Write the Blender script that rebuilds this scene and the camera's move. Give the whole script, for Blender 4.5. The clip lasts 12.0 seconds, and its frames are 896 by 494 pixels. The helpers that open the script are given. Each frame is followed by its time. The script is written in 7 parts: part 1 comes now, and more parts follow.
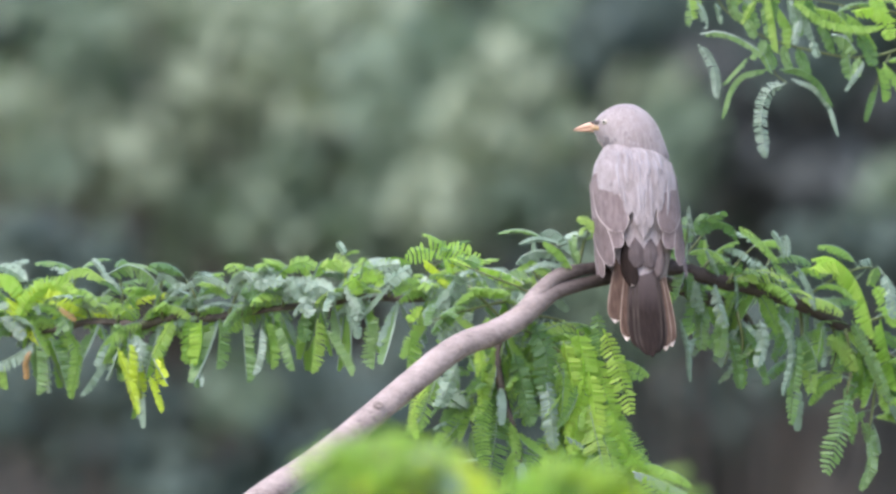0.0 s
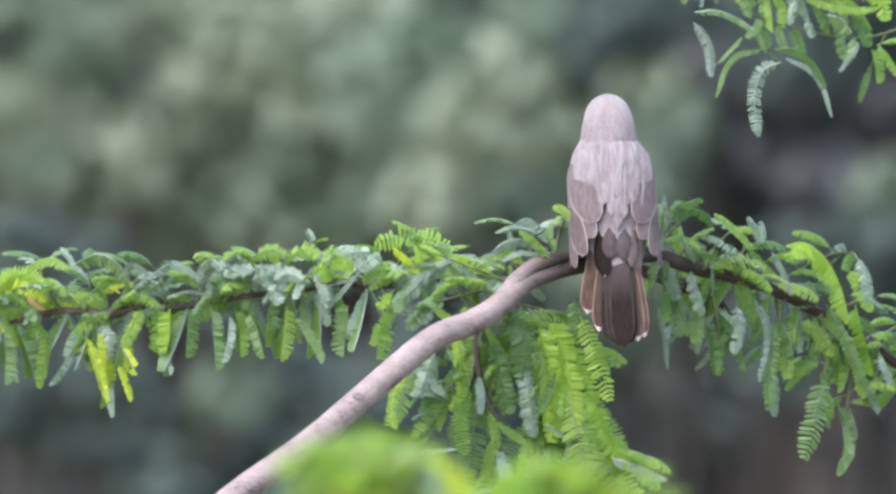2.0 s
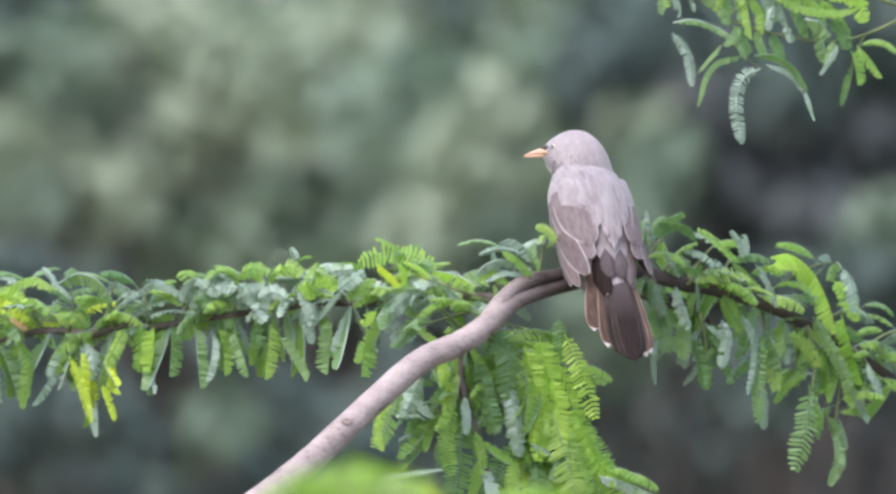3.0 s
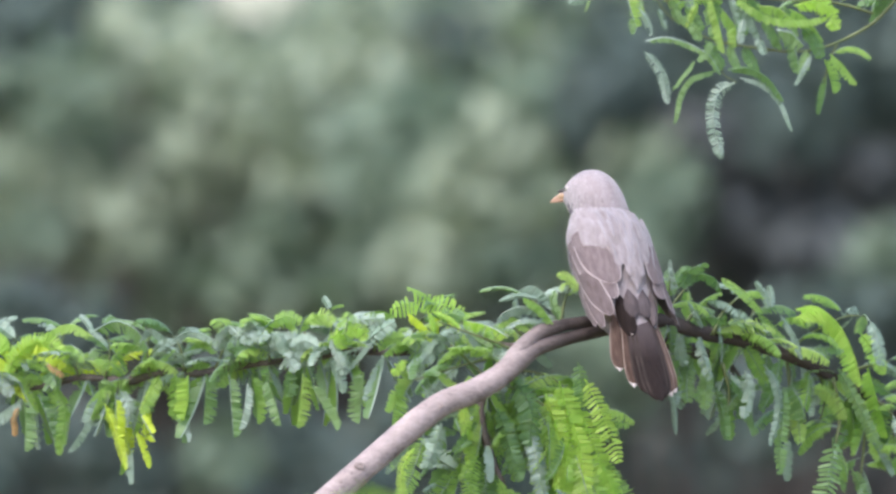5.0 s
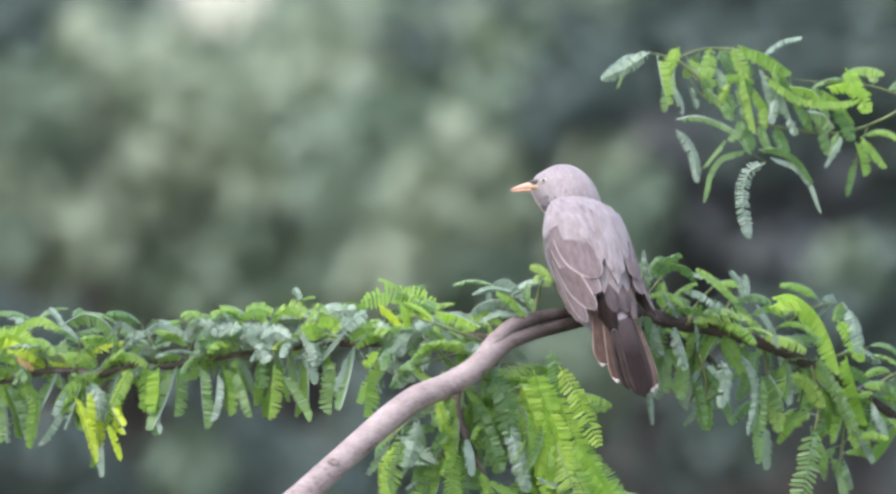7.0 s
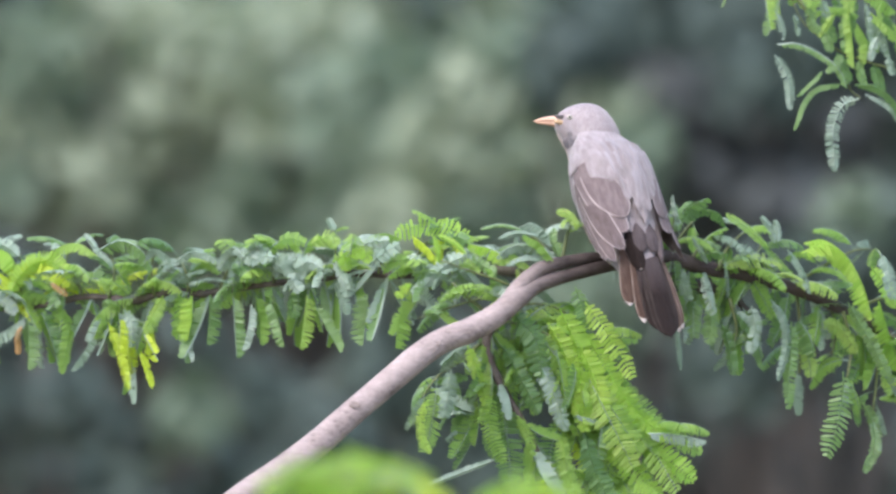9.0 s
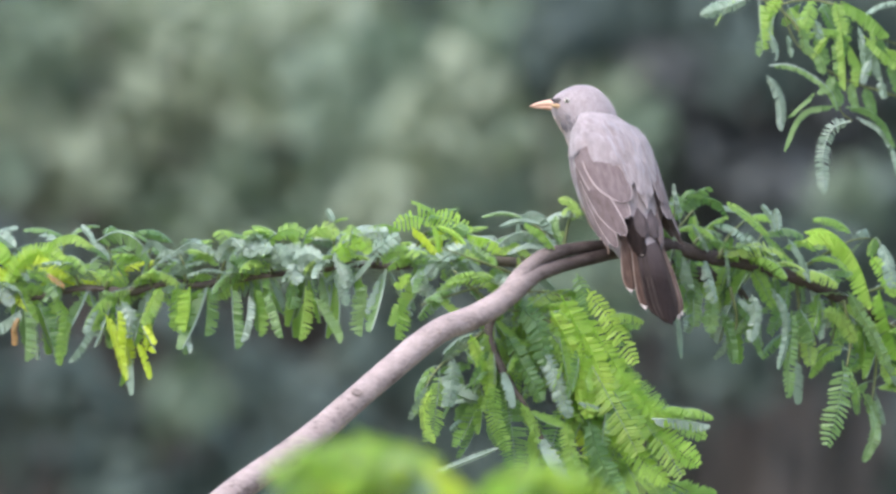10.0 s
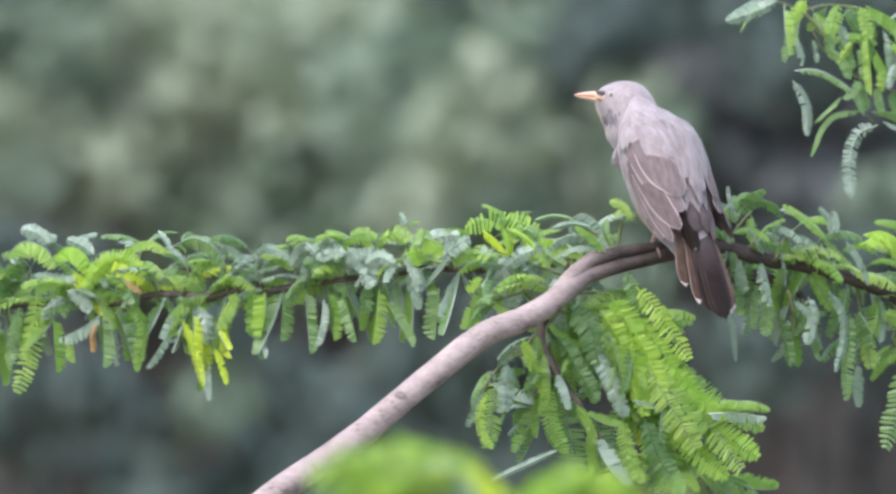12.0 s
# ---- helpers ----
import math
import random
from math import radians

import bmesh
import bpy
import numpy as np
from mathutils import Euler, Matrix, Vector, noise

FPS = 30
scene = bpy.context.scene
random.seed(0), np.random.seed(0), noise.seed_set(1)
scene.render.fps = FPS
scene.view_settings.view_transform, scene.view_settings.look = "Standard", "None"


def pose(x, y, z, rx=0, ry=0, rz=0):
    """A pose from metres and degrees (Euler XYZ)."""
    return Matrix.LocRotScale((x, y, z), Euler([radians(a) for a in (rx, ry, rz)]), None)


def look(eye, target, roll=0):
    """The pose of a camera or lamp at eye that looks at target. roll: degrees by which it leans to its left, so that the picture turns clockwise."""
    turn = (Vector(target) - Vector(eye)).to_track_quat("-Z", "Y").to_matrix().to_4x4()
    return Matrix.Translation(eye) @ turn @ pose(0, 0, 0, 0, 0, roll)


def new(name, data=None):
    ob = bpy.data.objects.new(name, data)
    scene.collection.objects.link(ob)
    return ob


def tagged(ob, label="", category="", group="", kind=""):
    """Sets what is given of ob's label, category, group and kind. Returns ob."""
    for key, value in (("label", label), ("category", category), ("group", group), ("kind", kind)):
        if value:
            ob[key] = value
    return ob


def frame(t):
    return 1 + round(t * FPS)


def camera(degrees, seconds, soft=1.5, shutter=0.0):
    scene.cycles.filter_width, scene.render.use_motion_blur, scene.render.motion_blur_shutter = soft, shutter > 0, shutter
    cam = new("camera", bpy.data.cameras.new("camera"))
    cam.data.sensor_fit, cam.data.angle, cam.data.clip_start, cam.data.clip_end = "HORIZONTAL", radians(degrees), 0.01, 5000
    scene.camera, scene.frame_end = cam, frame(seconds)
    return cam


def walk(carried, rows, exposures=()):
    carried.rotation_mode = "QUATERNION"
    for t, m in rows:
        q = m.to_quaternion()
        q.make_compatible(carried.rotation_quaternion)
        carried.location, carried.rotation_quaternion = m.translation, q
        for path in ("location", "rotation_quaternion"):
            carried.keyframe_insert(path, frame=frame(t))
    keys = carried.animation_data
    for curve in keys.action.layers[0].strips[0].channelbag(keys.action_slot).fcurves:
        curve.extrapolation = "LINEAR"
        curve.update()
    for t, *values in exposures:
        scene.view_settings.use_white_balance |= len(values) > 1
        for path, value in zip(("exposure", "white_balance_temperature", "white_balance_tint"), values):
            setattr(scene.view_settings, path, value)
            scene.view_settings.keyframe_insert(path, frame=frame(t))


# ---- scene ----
FOCUS = 10.0          # metres from the lens to the perch
EYE = Vector((0.0, -10.0, 1.8))
cam = camera(4.49, 12.0, soft=2.75)
cam.data.dof.use_dof = True
cam.data.dof.focus_distance = FOCUS
cam.data.dof.aperture_fstop = 9.0


def aim(yaw, pitch):
    """The hand-held camera: degrees to the right and upwards."""
    return pose(EYE.x, EYE.y, EYE.z, 90 + pitch, 0, -yaw)


walk(cam, [(t, aim(a, b)) for t, a, b in [
    (0, -0.0000, 0.0000), (0.5, -0.0029, 0.0143), (1, 0.0172, 0.0286), (1.5, -0.0086, -0.0086),
    (2, 0.0401, -0.0029), (2.5, 0.1003, 0.0602), (3, 0.0773, 0.1604), (3.2, 0.0315, 0.2292),
    (4.8, 0.0086, 0.2979), (5, 0.0688, 0.3266), (5.5, 0.0229, 0.3982), (6, -0.0688, 0.3409),
    (6.5, -0.0430, 0.3724), (6.7, 0.1805, 0.3810), (8.3, 0.3151, 0.2464), (8.5, 0.2865, 0.1146),
    (9, 0.2206, 0.1117), (9.5, 0.2607, 0.1146), (10, 0.2464, 0.0315), (10.5, 0.2406, -0.0487),
    (11, 0.1748, 0.0143), (11.5, 0.0917, 0.0401), (12, 0.1060, 0.0458)
]])

# ---------------------------------------------------------------- light
SUN_UP, SUN_TURN = radians(58), radians(215)
world = bpy.data.worlds.new("sky")
scene.world = world
world.use_nodes = True
wn = world.node_tree.nodes
sky = wn.new("ShaderNodeTexSky")
sky.sky_type, sky.sun_disc = "NISHITA", False
sky.sun_elevation, sky.sun_rotation = SUN_UP, SUN_TURN
sky.air_density, sky.dust_density, sky.ozone_density = 1.0, 2.5, 1.0
wn["Background"].inputs["Strength"].default_value = 0.15
world.node_tree.links.new(sky.outputs["Color"], wn["Background"].inputs["Color"])
sun = new("sun", bpy.data.lights.new("sun", "SUN"))
sun.data.energy, sun.data.angle, sun.data.color = 1.2, radians(70), (1.0, 0.99, 0.98)
sun.matrix_world = look(Vector((math.sin(SUN_TURN) * math.cos(SUN_UP), math.cos(SUN_TURN) * math.cos(SUN_UP), math.sin(SUN_UP))) * 50, (0, 0, 0))
scene.view_settings.exposure = 1.56

# ---------------------------------------------------------------- materials


def material(name, stops, rough=0.6, scale=40.0, detail=6.0, bump=0.2, bump_scale=None, spread=0.0, stretch=(1, 1, 1),
             translucent=None, metal=0.0, islands=False, sheen=0.0, fine=0.3, spec=0.5):
    """Colour from two scales of noise, a shift from piece to piece, and fine relief."""
    m = bpy.data.materials.new(name)
    m.use_nodes = True
    n, l = m.node_tree.nodes, m.node_tree.links
    b = n["Principled BSDF"]
    co = n.new("ShaderNodeTexCoord")
    mp = n.new("ShaderNodeMapping")
    mp.inputs["Scale"].default_value = stretch
    l.new(co.outputs["Object"], mp.inputs["Vector"])
    big = n.new("ShaderNodeTexNoise")
    big.inputs["Scale"].default_value, big.inputs["Detail"].default_value = scale, detail
    l.new(mp.outputs["Vector"], big.inputs["Vector"])
    small = n.new("ShaderNodeTexNoise")
    small.inputs["Scale"].default_value, small.inputs["Detail"].default_value = bump_scale or scale * 7, 4
    l.new(mp.outputs["Vector"], small.inputs["Vector"])
    mix = n.new("ShaderNodeMath")
    mix.operation = "MULTIPLY_ADD"
    l.new(small.outputs["Fac"], mix.inputs[0])
    mix.inputs[1].default_value = fine
    l.new(big.outputs["Fac"], mix.inputs[2])
    value = mix.outputs[0]
    off = n.new("ShaderNodeMath")
    off.operation = "ADD"
    l.new(value, off.inputs[0])
    off.inputs[1].default_value = -0.5 * fine
    value = off.outputs[0]
    if spread:
        rnd = n.new("ShaderNodeNewGeometry") if islands else n.new("ShaderNodeObjectInfo")
        sh = n.new("ShaderNodeMath")
        sh.operation = "MULTIPLY_ADD"
        l.new(rnd.outputs["Random Per Island" if islands else "Random"], sh.inputs[0])
        sh.inputs[1].default_value = spread
        l.new(value, sh.inputs[2])
        lo = n.new("ShaderNodeMath")
        lo.operation = "SUBTRACT"
        l.new(sh.outputs[0], lo.inputs[0])
        lo.inputs[1].default_value = spread / 2
        value = lo.outputs[0]
    ramp = n.new("ShaderNodeValToRGB")
    el = ramp.color_ramp.elements
    while len(el) < len(stops):
        el.new(0.5)
    for e, (p, c) in zip(el, stops):
        e.position, e.color = p, (*c, 1)
    l.new(value, ramp.inputs["Fac"])
    l.new(ramp.outputs["Color"], b.inputs["Base Color"])
    b.inputs["Roughness"].default_value, b.inputs["Metallic"].default_value = rough, metal
    b.inputs["Specular IOR Level"].default_value = spec
    b.inputs["Sheen Weight"].default_value = sheen
    if bump:
        bp = n.new("ShaderNodeBump")
        bp.inputs["Strength"].default_value, bp.inputs["Distance"].default_value = bump, 0.002
        l.new(small.outputs["Fac"], bp.inputs["Height"])
        l.new(bp.outputs["Normal"], b.inputs["Normal"])
    if translucent:
        tr = n.new("ShaderNodeBsdfTranslucent")
        tr.inputs["Color"].default_value = (*translucent[1], 1)
        ms = n.new("ShaderNodeMixShader")
        ms.inputs["Fac"].default_value = translucent[0]
        out = n["Material Output"]
        l.new(b.outputs["BSDF"], ms.inputs[1])
        l.new(tr.outputs["BSDF"], ms.inputs[2])
        l.new(ms.outputs["Shader"], out.inputs["Surface"])
    return m


BARK_PALE = material("pale_bark", [(0.28, (0.1395, 0.107, 0.1023)), (0.42, (0.2511, 0.2, 0.1953)), (0.60, (0.3069, 0.2465, 0.2418)), (0.80, (0.3813, 0.3116, 0.3023))],
                     0.75, 38, bump=0.6, bump_scale=210, stretch=(1, 1, 1.6), spec=0.25, fine=0.45)


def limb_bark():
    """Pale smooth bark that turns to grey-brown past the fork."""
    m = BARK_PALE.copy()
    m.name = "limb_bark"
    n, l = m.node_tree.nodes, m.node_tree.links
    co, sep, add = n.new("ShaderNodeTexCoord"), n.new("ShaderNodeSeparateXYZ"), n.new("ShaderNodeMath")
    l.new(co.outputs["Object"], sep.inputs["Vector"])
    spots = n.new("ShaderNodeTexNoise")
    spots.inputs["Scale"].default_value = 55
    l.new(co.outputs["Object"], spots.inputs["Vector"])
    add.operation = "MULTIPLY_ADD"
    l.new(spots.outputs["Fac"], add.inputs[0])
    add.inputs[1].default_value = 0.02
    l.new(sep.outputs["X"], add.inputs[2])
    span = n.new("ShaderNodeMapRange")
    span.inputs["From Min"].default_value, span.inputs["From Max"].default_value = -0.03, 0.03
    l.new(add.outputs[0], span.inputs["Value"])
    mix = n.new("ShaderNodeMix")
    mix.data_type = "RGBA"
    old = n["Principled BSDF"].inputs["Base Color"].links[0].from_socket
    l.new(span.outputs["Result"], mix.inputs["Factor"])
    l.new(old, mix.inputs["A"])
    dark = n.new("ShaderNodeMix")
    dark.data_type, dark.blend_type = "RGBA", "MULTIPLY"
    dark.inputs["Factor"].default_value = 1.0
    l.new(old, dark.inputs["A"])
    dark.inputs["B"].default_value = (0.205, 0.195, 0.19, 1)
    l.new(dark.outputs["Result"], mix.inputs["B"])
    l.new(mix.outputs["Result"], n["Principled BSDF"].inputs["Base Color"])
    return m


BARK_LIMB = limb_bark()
BARK_DARK = material("twig_bark", [(0.3, (0.035, 0.027, 0.024)), (0.55, (0.085, 0.065, 0.057)), (0.75, (0.17, 0.135, 0.12))], 0.7, 60, bump=0.5, bump_scale=300)
BARK_OLD = material("trunk_bark", [(0.3, (0.045, 0.04, 0.037)), (0.7, (0.14, 0.12, 0.11))], 0.9, 6, bump=0.6)
TWIG_GREEN = material("green_twig", [(0.3, (0.07, 0.095, 0.03)), (0.7, (0.14, 0.16, 0.06))], 0.55, 50)
LEAF_FRESH = material("fresh_leaf", [(0.20, (0.15, 0.27, 0.055)), (0.50, (0.25, 0.39, 0.098)), (0.85, (0.38, 0.50, 0.135))], 0.45, 60, bump=0.1, spread=0.7,
                      spec=0.3, translucent=(0.55, (0.42, 0.62, 0.17)))
LEAF_LIME = material("lime_green_young_leaf", [(0.20, (0.23, 0.38, 0.060)), (0.50, (0.36, 0.52, 0.105)), (0.85, (0.50, 0.62, 0.140))], 0.45, 60, bump=0.1, spread=0.5,
                     spec=0.3, translucent=(0.6, (0.52, 0.75, 0.16)))
LEAF_MATURE = material("mature_leaf", [(0.20, (0.095, 0.175, 0.075)), (0.50, (0.155, 0.250, 0.105)), (0.85, (0.235, 0.335, 0.155))], 0.36, 60, bump=0.1, spread=0.6,
                       spec=0.35, translucent=(0.4, (0.25, 0.44, 0.10)))
LEAF_GREY = material("glaucous_leaf", [(0.20, (0.165, 0.235, 0.176)), (0.50, (0.255, 0.330, 0.266)), (0.85, (0.365, 0.435, 0.382))], 0.42, 60, bump=0.1, spread=0.4,
                     spec=0.35, translucent=(0.2, (0.2, 0.34, 0.14)))
LEAF_YELLOW = material("yellowing_leaf", [(0.2, (0.36, 0.48, 0.05)), (0.6, (0.48, 0.60, 0.06)), (0.9, (0.56, 0.60, 0.07))], 0.45, 60, bump=0.1, spread=0.5,
                       spec=0.35, translucent=(0.4, (0.60, 0.72, 0.06)))
LEAF_DRY = material("withered_leaf", [(0.2, (0.30, 0.15, 0.05)), (0.8, (0.50, 0.30, 0.12))], 0.6, 60, bump=0.1, spread=0.4)
LEAVES = [LEAF_FRESH, LEAF_MATURE, LEAF_GREY, LEAF_YELLOW, LEAF_DRY, LEAF_LIME]
# Haze and the lit leaf clumps are put into this pale colour.
FAR_PALE = material("far_foliage_pale", [(0.20, (0.225, 0.266, 0.196)), (0.55, (0.300, 0.346, 0.258)), (0.85, (0.358, 0.402, 0.304))], 0.55, 1.2, bump=0, spread=0.3, islands=True, spec=0.12,
                    translucent=(0.25, (0.2, 0.28, 0.1)))
FAR_GREEN = material("far_foliage_green", [(0.20, (0.125, 0.168, 0.127)), (0.55, (0.202, 0.259, 0.195)), (0.85, (0.275, 0.330, 0.246))], 0.55, 1.2, bump=0, spread=0.4, islands=True, spec=0.12,
                     translucent=(0.25, (0.1, 0.18, 0.06)))
# Dark green leaves; shade between the bushes is painted in with them.
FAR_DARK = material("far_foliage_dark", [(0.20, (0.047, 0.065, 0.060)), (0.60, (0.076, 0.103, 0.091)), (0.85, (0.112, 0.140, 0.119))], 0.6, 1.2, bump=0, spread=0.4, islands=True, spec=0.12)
# Deep shade inside the thicket, painted as a near-black leaf colour.
FAR_SHADE = material("far_foliage_shade", [(0.20, (0.050, 0.055, 0.056)), (0.60, (0.078, 0.085, 0.086)), (0.85, (0.110, 0.119, 0.118))], 0.7, 1.2, bump=0, spread=0.4, islands=True, spec=0.12)
GROUND = material("dry_soil", [(0.3, (0.10, 0.085, 0.05)), (0.5, (0.17, 0.14, 0.085)), (0.7, (0.10, 0.13, 0.05))], 0.95, 0.35, detail=9, bump=0.5, bump_scale=6)

PLUME = material("ashy_plumage", [(0.20, (0.200, 0.163, 0.171)), (0.50, (0.262, 0.220, 0.232)), (0.80, (0.345, 0.300, 0.315))], 0.85, 70, bump=0.5, bump_scale=600,
                 stretch=(1.6, 1, 0.28), sheen=0.25, spec=0.15, fine=0.6)
MANTLE = material("mantle_feather", [(0.20, (0.180, 0.150, 0.156)), (0.50, (0.238, 0.202, 0.212)), (0.80, (0.310, 0.270, 0.288))], 0.8, 90, bump=0.4, bump_scale=700,
                  stretch=(3, 1, 0.6), sheen=0.2, spec=0.15, spread=0.28, islands=True, fine=0.5)
PALE_MANTLE = material("pale_mantle_feather", [(0.25, (0.222, 0.193, 0.208)), (0.75, (0.288, 0.258, 0.282))], 0.8, 90, bump=0.4, bump_scale=700, stretch=(3, 1, 0.6), sheen=0.2, spec=0.15, spread=0.4)
BROWN_GREY = material("grey_brown_feather", [(0.25, (0.110, 0.082, 0.085)), (0.50, (0.148, 0.113, 0.117)), (0.80, (0.195, 0.155, 0.161))], 0.75, 90, bump=0.5, bump_scale=900,
                      stretch=(4, 0.5, 1), spread=0.15, spec=0.1, sheen=0.1)
BROWN = material("brown_feather", [(0.25, (0.082, 0.061, 0.062)), (0.50, (0.120, 0.091, 0.092)), (0.80, (0.165, 0.130, 0.132))], 0.7, 90, bump=0.5, bump_scale=900,
                 stretch=(4, 0.5, 1), spread=0.2, spec=0.1, sheen=0.05)
COVERT = material("tail_covert_feather", [(0.25, (0.060, 0.046, 0.048)), (0.50, (0.086, 0.068, 0.071)), (0.80, (0.118, 0.096, 0.100))], 0.75, 90, bump=0.5, bump_scale=900,
                  stretch=(4, 0.5, 1), spread=0.1, spec=0.1)
EDGE = material("pale_feather_edge", [(0.30, (0.300, 0.245, 0.245)), (0.70, (0.370, 0.310, 0.310))], 0.75, 90, bump=0.3, bump_scale=900, spec=0.2)
GAPE = material("ochre_gape_skin", [(0.3, (0.30, 0.19, 0.10)), (0.7, (0.42, 0.28, 0.16))], 0.6, 300, bump=0.3)
FLIGHT = material("dark_flight_feather", [(0.25, (0.0135, 0.0080, 0.0070)), (0.50, (0.0205, 0.0125, 0.0110)), (0.80, (0.0320, 0.0205, 0.0180))], 0.6, 90, bump=0.5, bump_scale=900,
                  stretch=(5, 0.4, 1), spread=0.2, spec=0.12)
RUFOUS = material("rufous_tail_feather", [(0.25, (0.046, 0.026, 0.020)), (0.5, (0.080, 0.048, 0.037)), (0.8, (0.125, 0.080, 0.064))], 0.65, 90, bump=0.5, bump_scale=900,
                  stretch=(5, 0.4, 1), spread=0.2, spec=0.12)
RUFOUS_EDGE = material("buff_tail_edge", [(0.30, (0.150, 0.105, 0.085)), (0.70, (0.210, 0.155, 0.130))], 0.65, 90, bump=0.3, bump_scale=900, spec=0.12)
THROAT = material("grey_throat_feather", [(0.3, (0.125, 0.112, 0.124)), (0.7, (0.195, 0.178, 0.194))], 0.85, 300, bump=0.3)


def tail_vane():
    """A tail feather, grey-brown at its root and blackish brown beyond."""
    m = FLIGHT.copy()
    m.name = "tail_feather"
    n, l = m.node_tree.nodes, m.node_tree.links
    co, sep, span, mix = n.new("ShaderNodeTexCoord"), n.new("ShaderNodeSeparateXYZ"), n.new("ShaderNodeMapRange"), n.new("ShaderNodeMix")
    l.new(co.outputs["Object"], sep.inputs["Vector"])
    l.new(sep.outputs["Z"], span.inputs["Value"])
    span.inputs["From Min"].default_value, span.inputs["From Max"].default_value = -0.050, -0.004
    mix.data_type = "RGBA"
    l.new(span.outputs["Result"], mix.inputs["Factor"])
    l.new(n["Principled BSDF"].inputs["Base Color"].links[0].from_socket, mix.inputs["A"])
    mix.inputs["B"].default_value = (0.098, 0.076, 0.079, 1)
    l.new(mix.outputs["Result"], n["Principled BSDF"].inputs["Base Color"])
    return m


TAIL = tail_vane()
FLIGHT_EDGE = material("flight_feather_edge", [(0.30, (0.0315, 0.0234, 0.0207)), (0.70, (0.054, 0.0405, 0.036))], 0.65, 90, bump=0.3, bump_scale=900, spec=0.12)
BUFF = material("buff_flank", [(0.3, (0.30, 0.235, 0.20)), (0.7, (0.38, 0.31, 0.27))], 0.85, 90, bump=0.3, bump_scale=700, spec=0.15)
TIPS = material("whitish_feather_tip", [(0.3, (0.38, 0.31, 0.28)), (0.7, (0.50, 0.43, 0.40))], 0.75, 90, bump=0.2, bump_scale=900)
HORN = material("orange_horn", [(0.3, (0.45, 0.262, 0.185)), (0.7, (0.56, 0.355, 0.262))], 0.4, 120, bump=0.1)
SKIN = material("flesh_skin", [(0.3, (0.29, 0.195, 0.165)), (0.7, (0.40, 0.28, 0.235))], 0.55, 300, bump=0.4)
IRIS = material("cream_iris", [(0.30, (0.36, 0.33, 0.29)), (0.70, (0.45, 0.42, 0.37))], 0.15, 300, bump=0)
PUPIL = material("black_pupil", [(0.3, (0.006, 0.005, 0.005)), (0.7, (0.012, 0.01, 0.01))], 0.08, 300, bump=0)
LORE = material("dark_lore", [(0.3, (0.05, 0.042, 0.042)), (0.7, (0.10, 0.085, 0.085))], 0.85, 300, bump=0.3)

# ---------------------------------------------------------------- building helpers


def mesh(name, verts, faces, mats, index=None, smooth=True):
    me = bpy.data.meshes.new(name)
    me.from_pydata([tuple(v) for v in verts], [], faces)
    for m in mats:
        me.materials.append(m)
    if index is not None:
        me.polygons.foreach_set("material_index", index)
    me.polygons.foreach_set("use_smooth", [smooth] * len(me.polygons))
    me.update()
    return me


def piece(name, data, parent=None, at=(0, 0, 0), label=""):
    ob = new(name, data)
    ob.parent = parent
    ob.location = at
    return tagged(ob, label)


def spline(points, per=6):
    """A smooth line through points of any length (place, radius and so on)."""
    p = [np.array(q, float) for q in points]
    p = [2 * p[0] - p[1]] + p + [2 * p[-1] - p[-2]]
    out = []
    for a, b, c, d in zip(p, p[1:], p[2:], p[3:]):
        for k in range(per):
            t = k / per
            out.append(0.5 * (2 * b + (c - a) * t + (2 * a - 5 * b + 4 * c - d) * t * t + (3 * b - a - 3 * c + d) * t ** 3))
    return out + [p[-2]]


def tube(verts, faces, line, sides=10, rough=0.0, seed=0.0):
    """Adds a tapering tube along rows of x, y, z, radius, with a knobbly skin and closed ends."""
    start = len(verts)
    axis = None
    for i, q in enumerate(line):
        here = Vector(q[:3])
        ahead = Vector(line[min(i + 1, len(line) - 1)][:3]) - Vector(line[max(i - 1, 0)][:3])
        ahead.normalize()
        axis = (axis or Vector((0.31, 0.2, 0.93))) - ahead * (axis or Vector((0.31, 0.2, 0.93))).dot(ahead)
        axis.normalize()
        side = ahead.cross(axis)
        for k in range(sides):
            a = 2 * math.pi * k / sides
            way = axis * math.cos(a) + side * math.sin(a)
            r = q[3]
            if rough:
                r *= 1 + rough * (noise.noise((here + way * r) * (0.35 / max(q[3], 0.002)) + Vector((seed, 0, 0)))
                                  + 0.5 * noise.noise((here + way * r) * (1.1 / max(q[3], 0.002))))
            verts.append(here + way * r)
    rows = len(line)
    for i in range(rows - 1):
        for k in range(sides):
            a, b = start + i * sides + k, start + i * sides + (k + 1) % sides
            faces.append((a, b, b + sides, a + sides))
    faces.append(tuple(range(start + sides - 1, start - 1, -1)))
    faces.append(tuple(range(start + (rows - 1) * sides, start + rows * sides)))


# ---------------------------------------------------------------- leaves


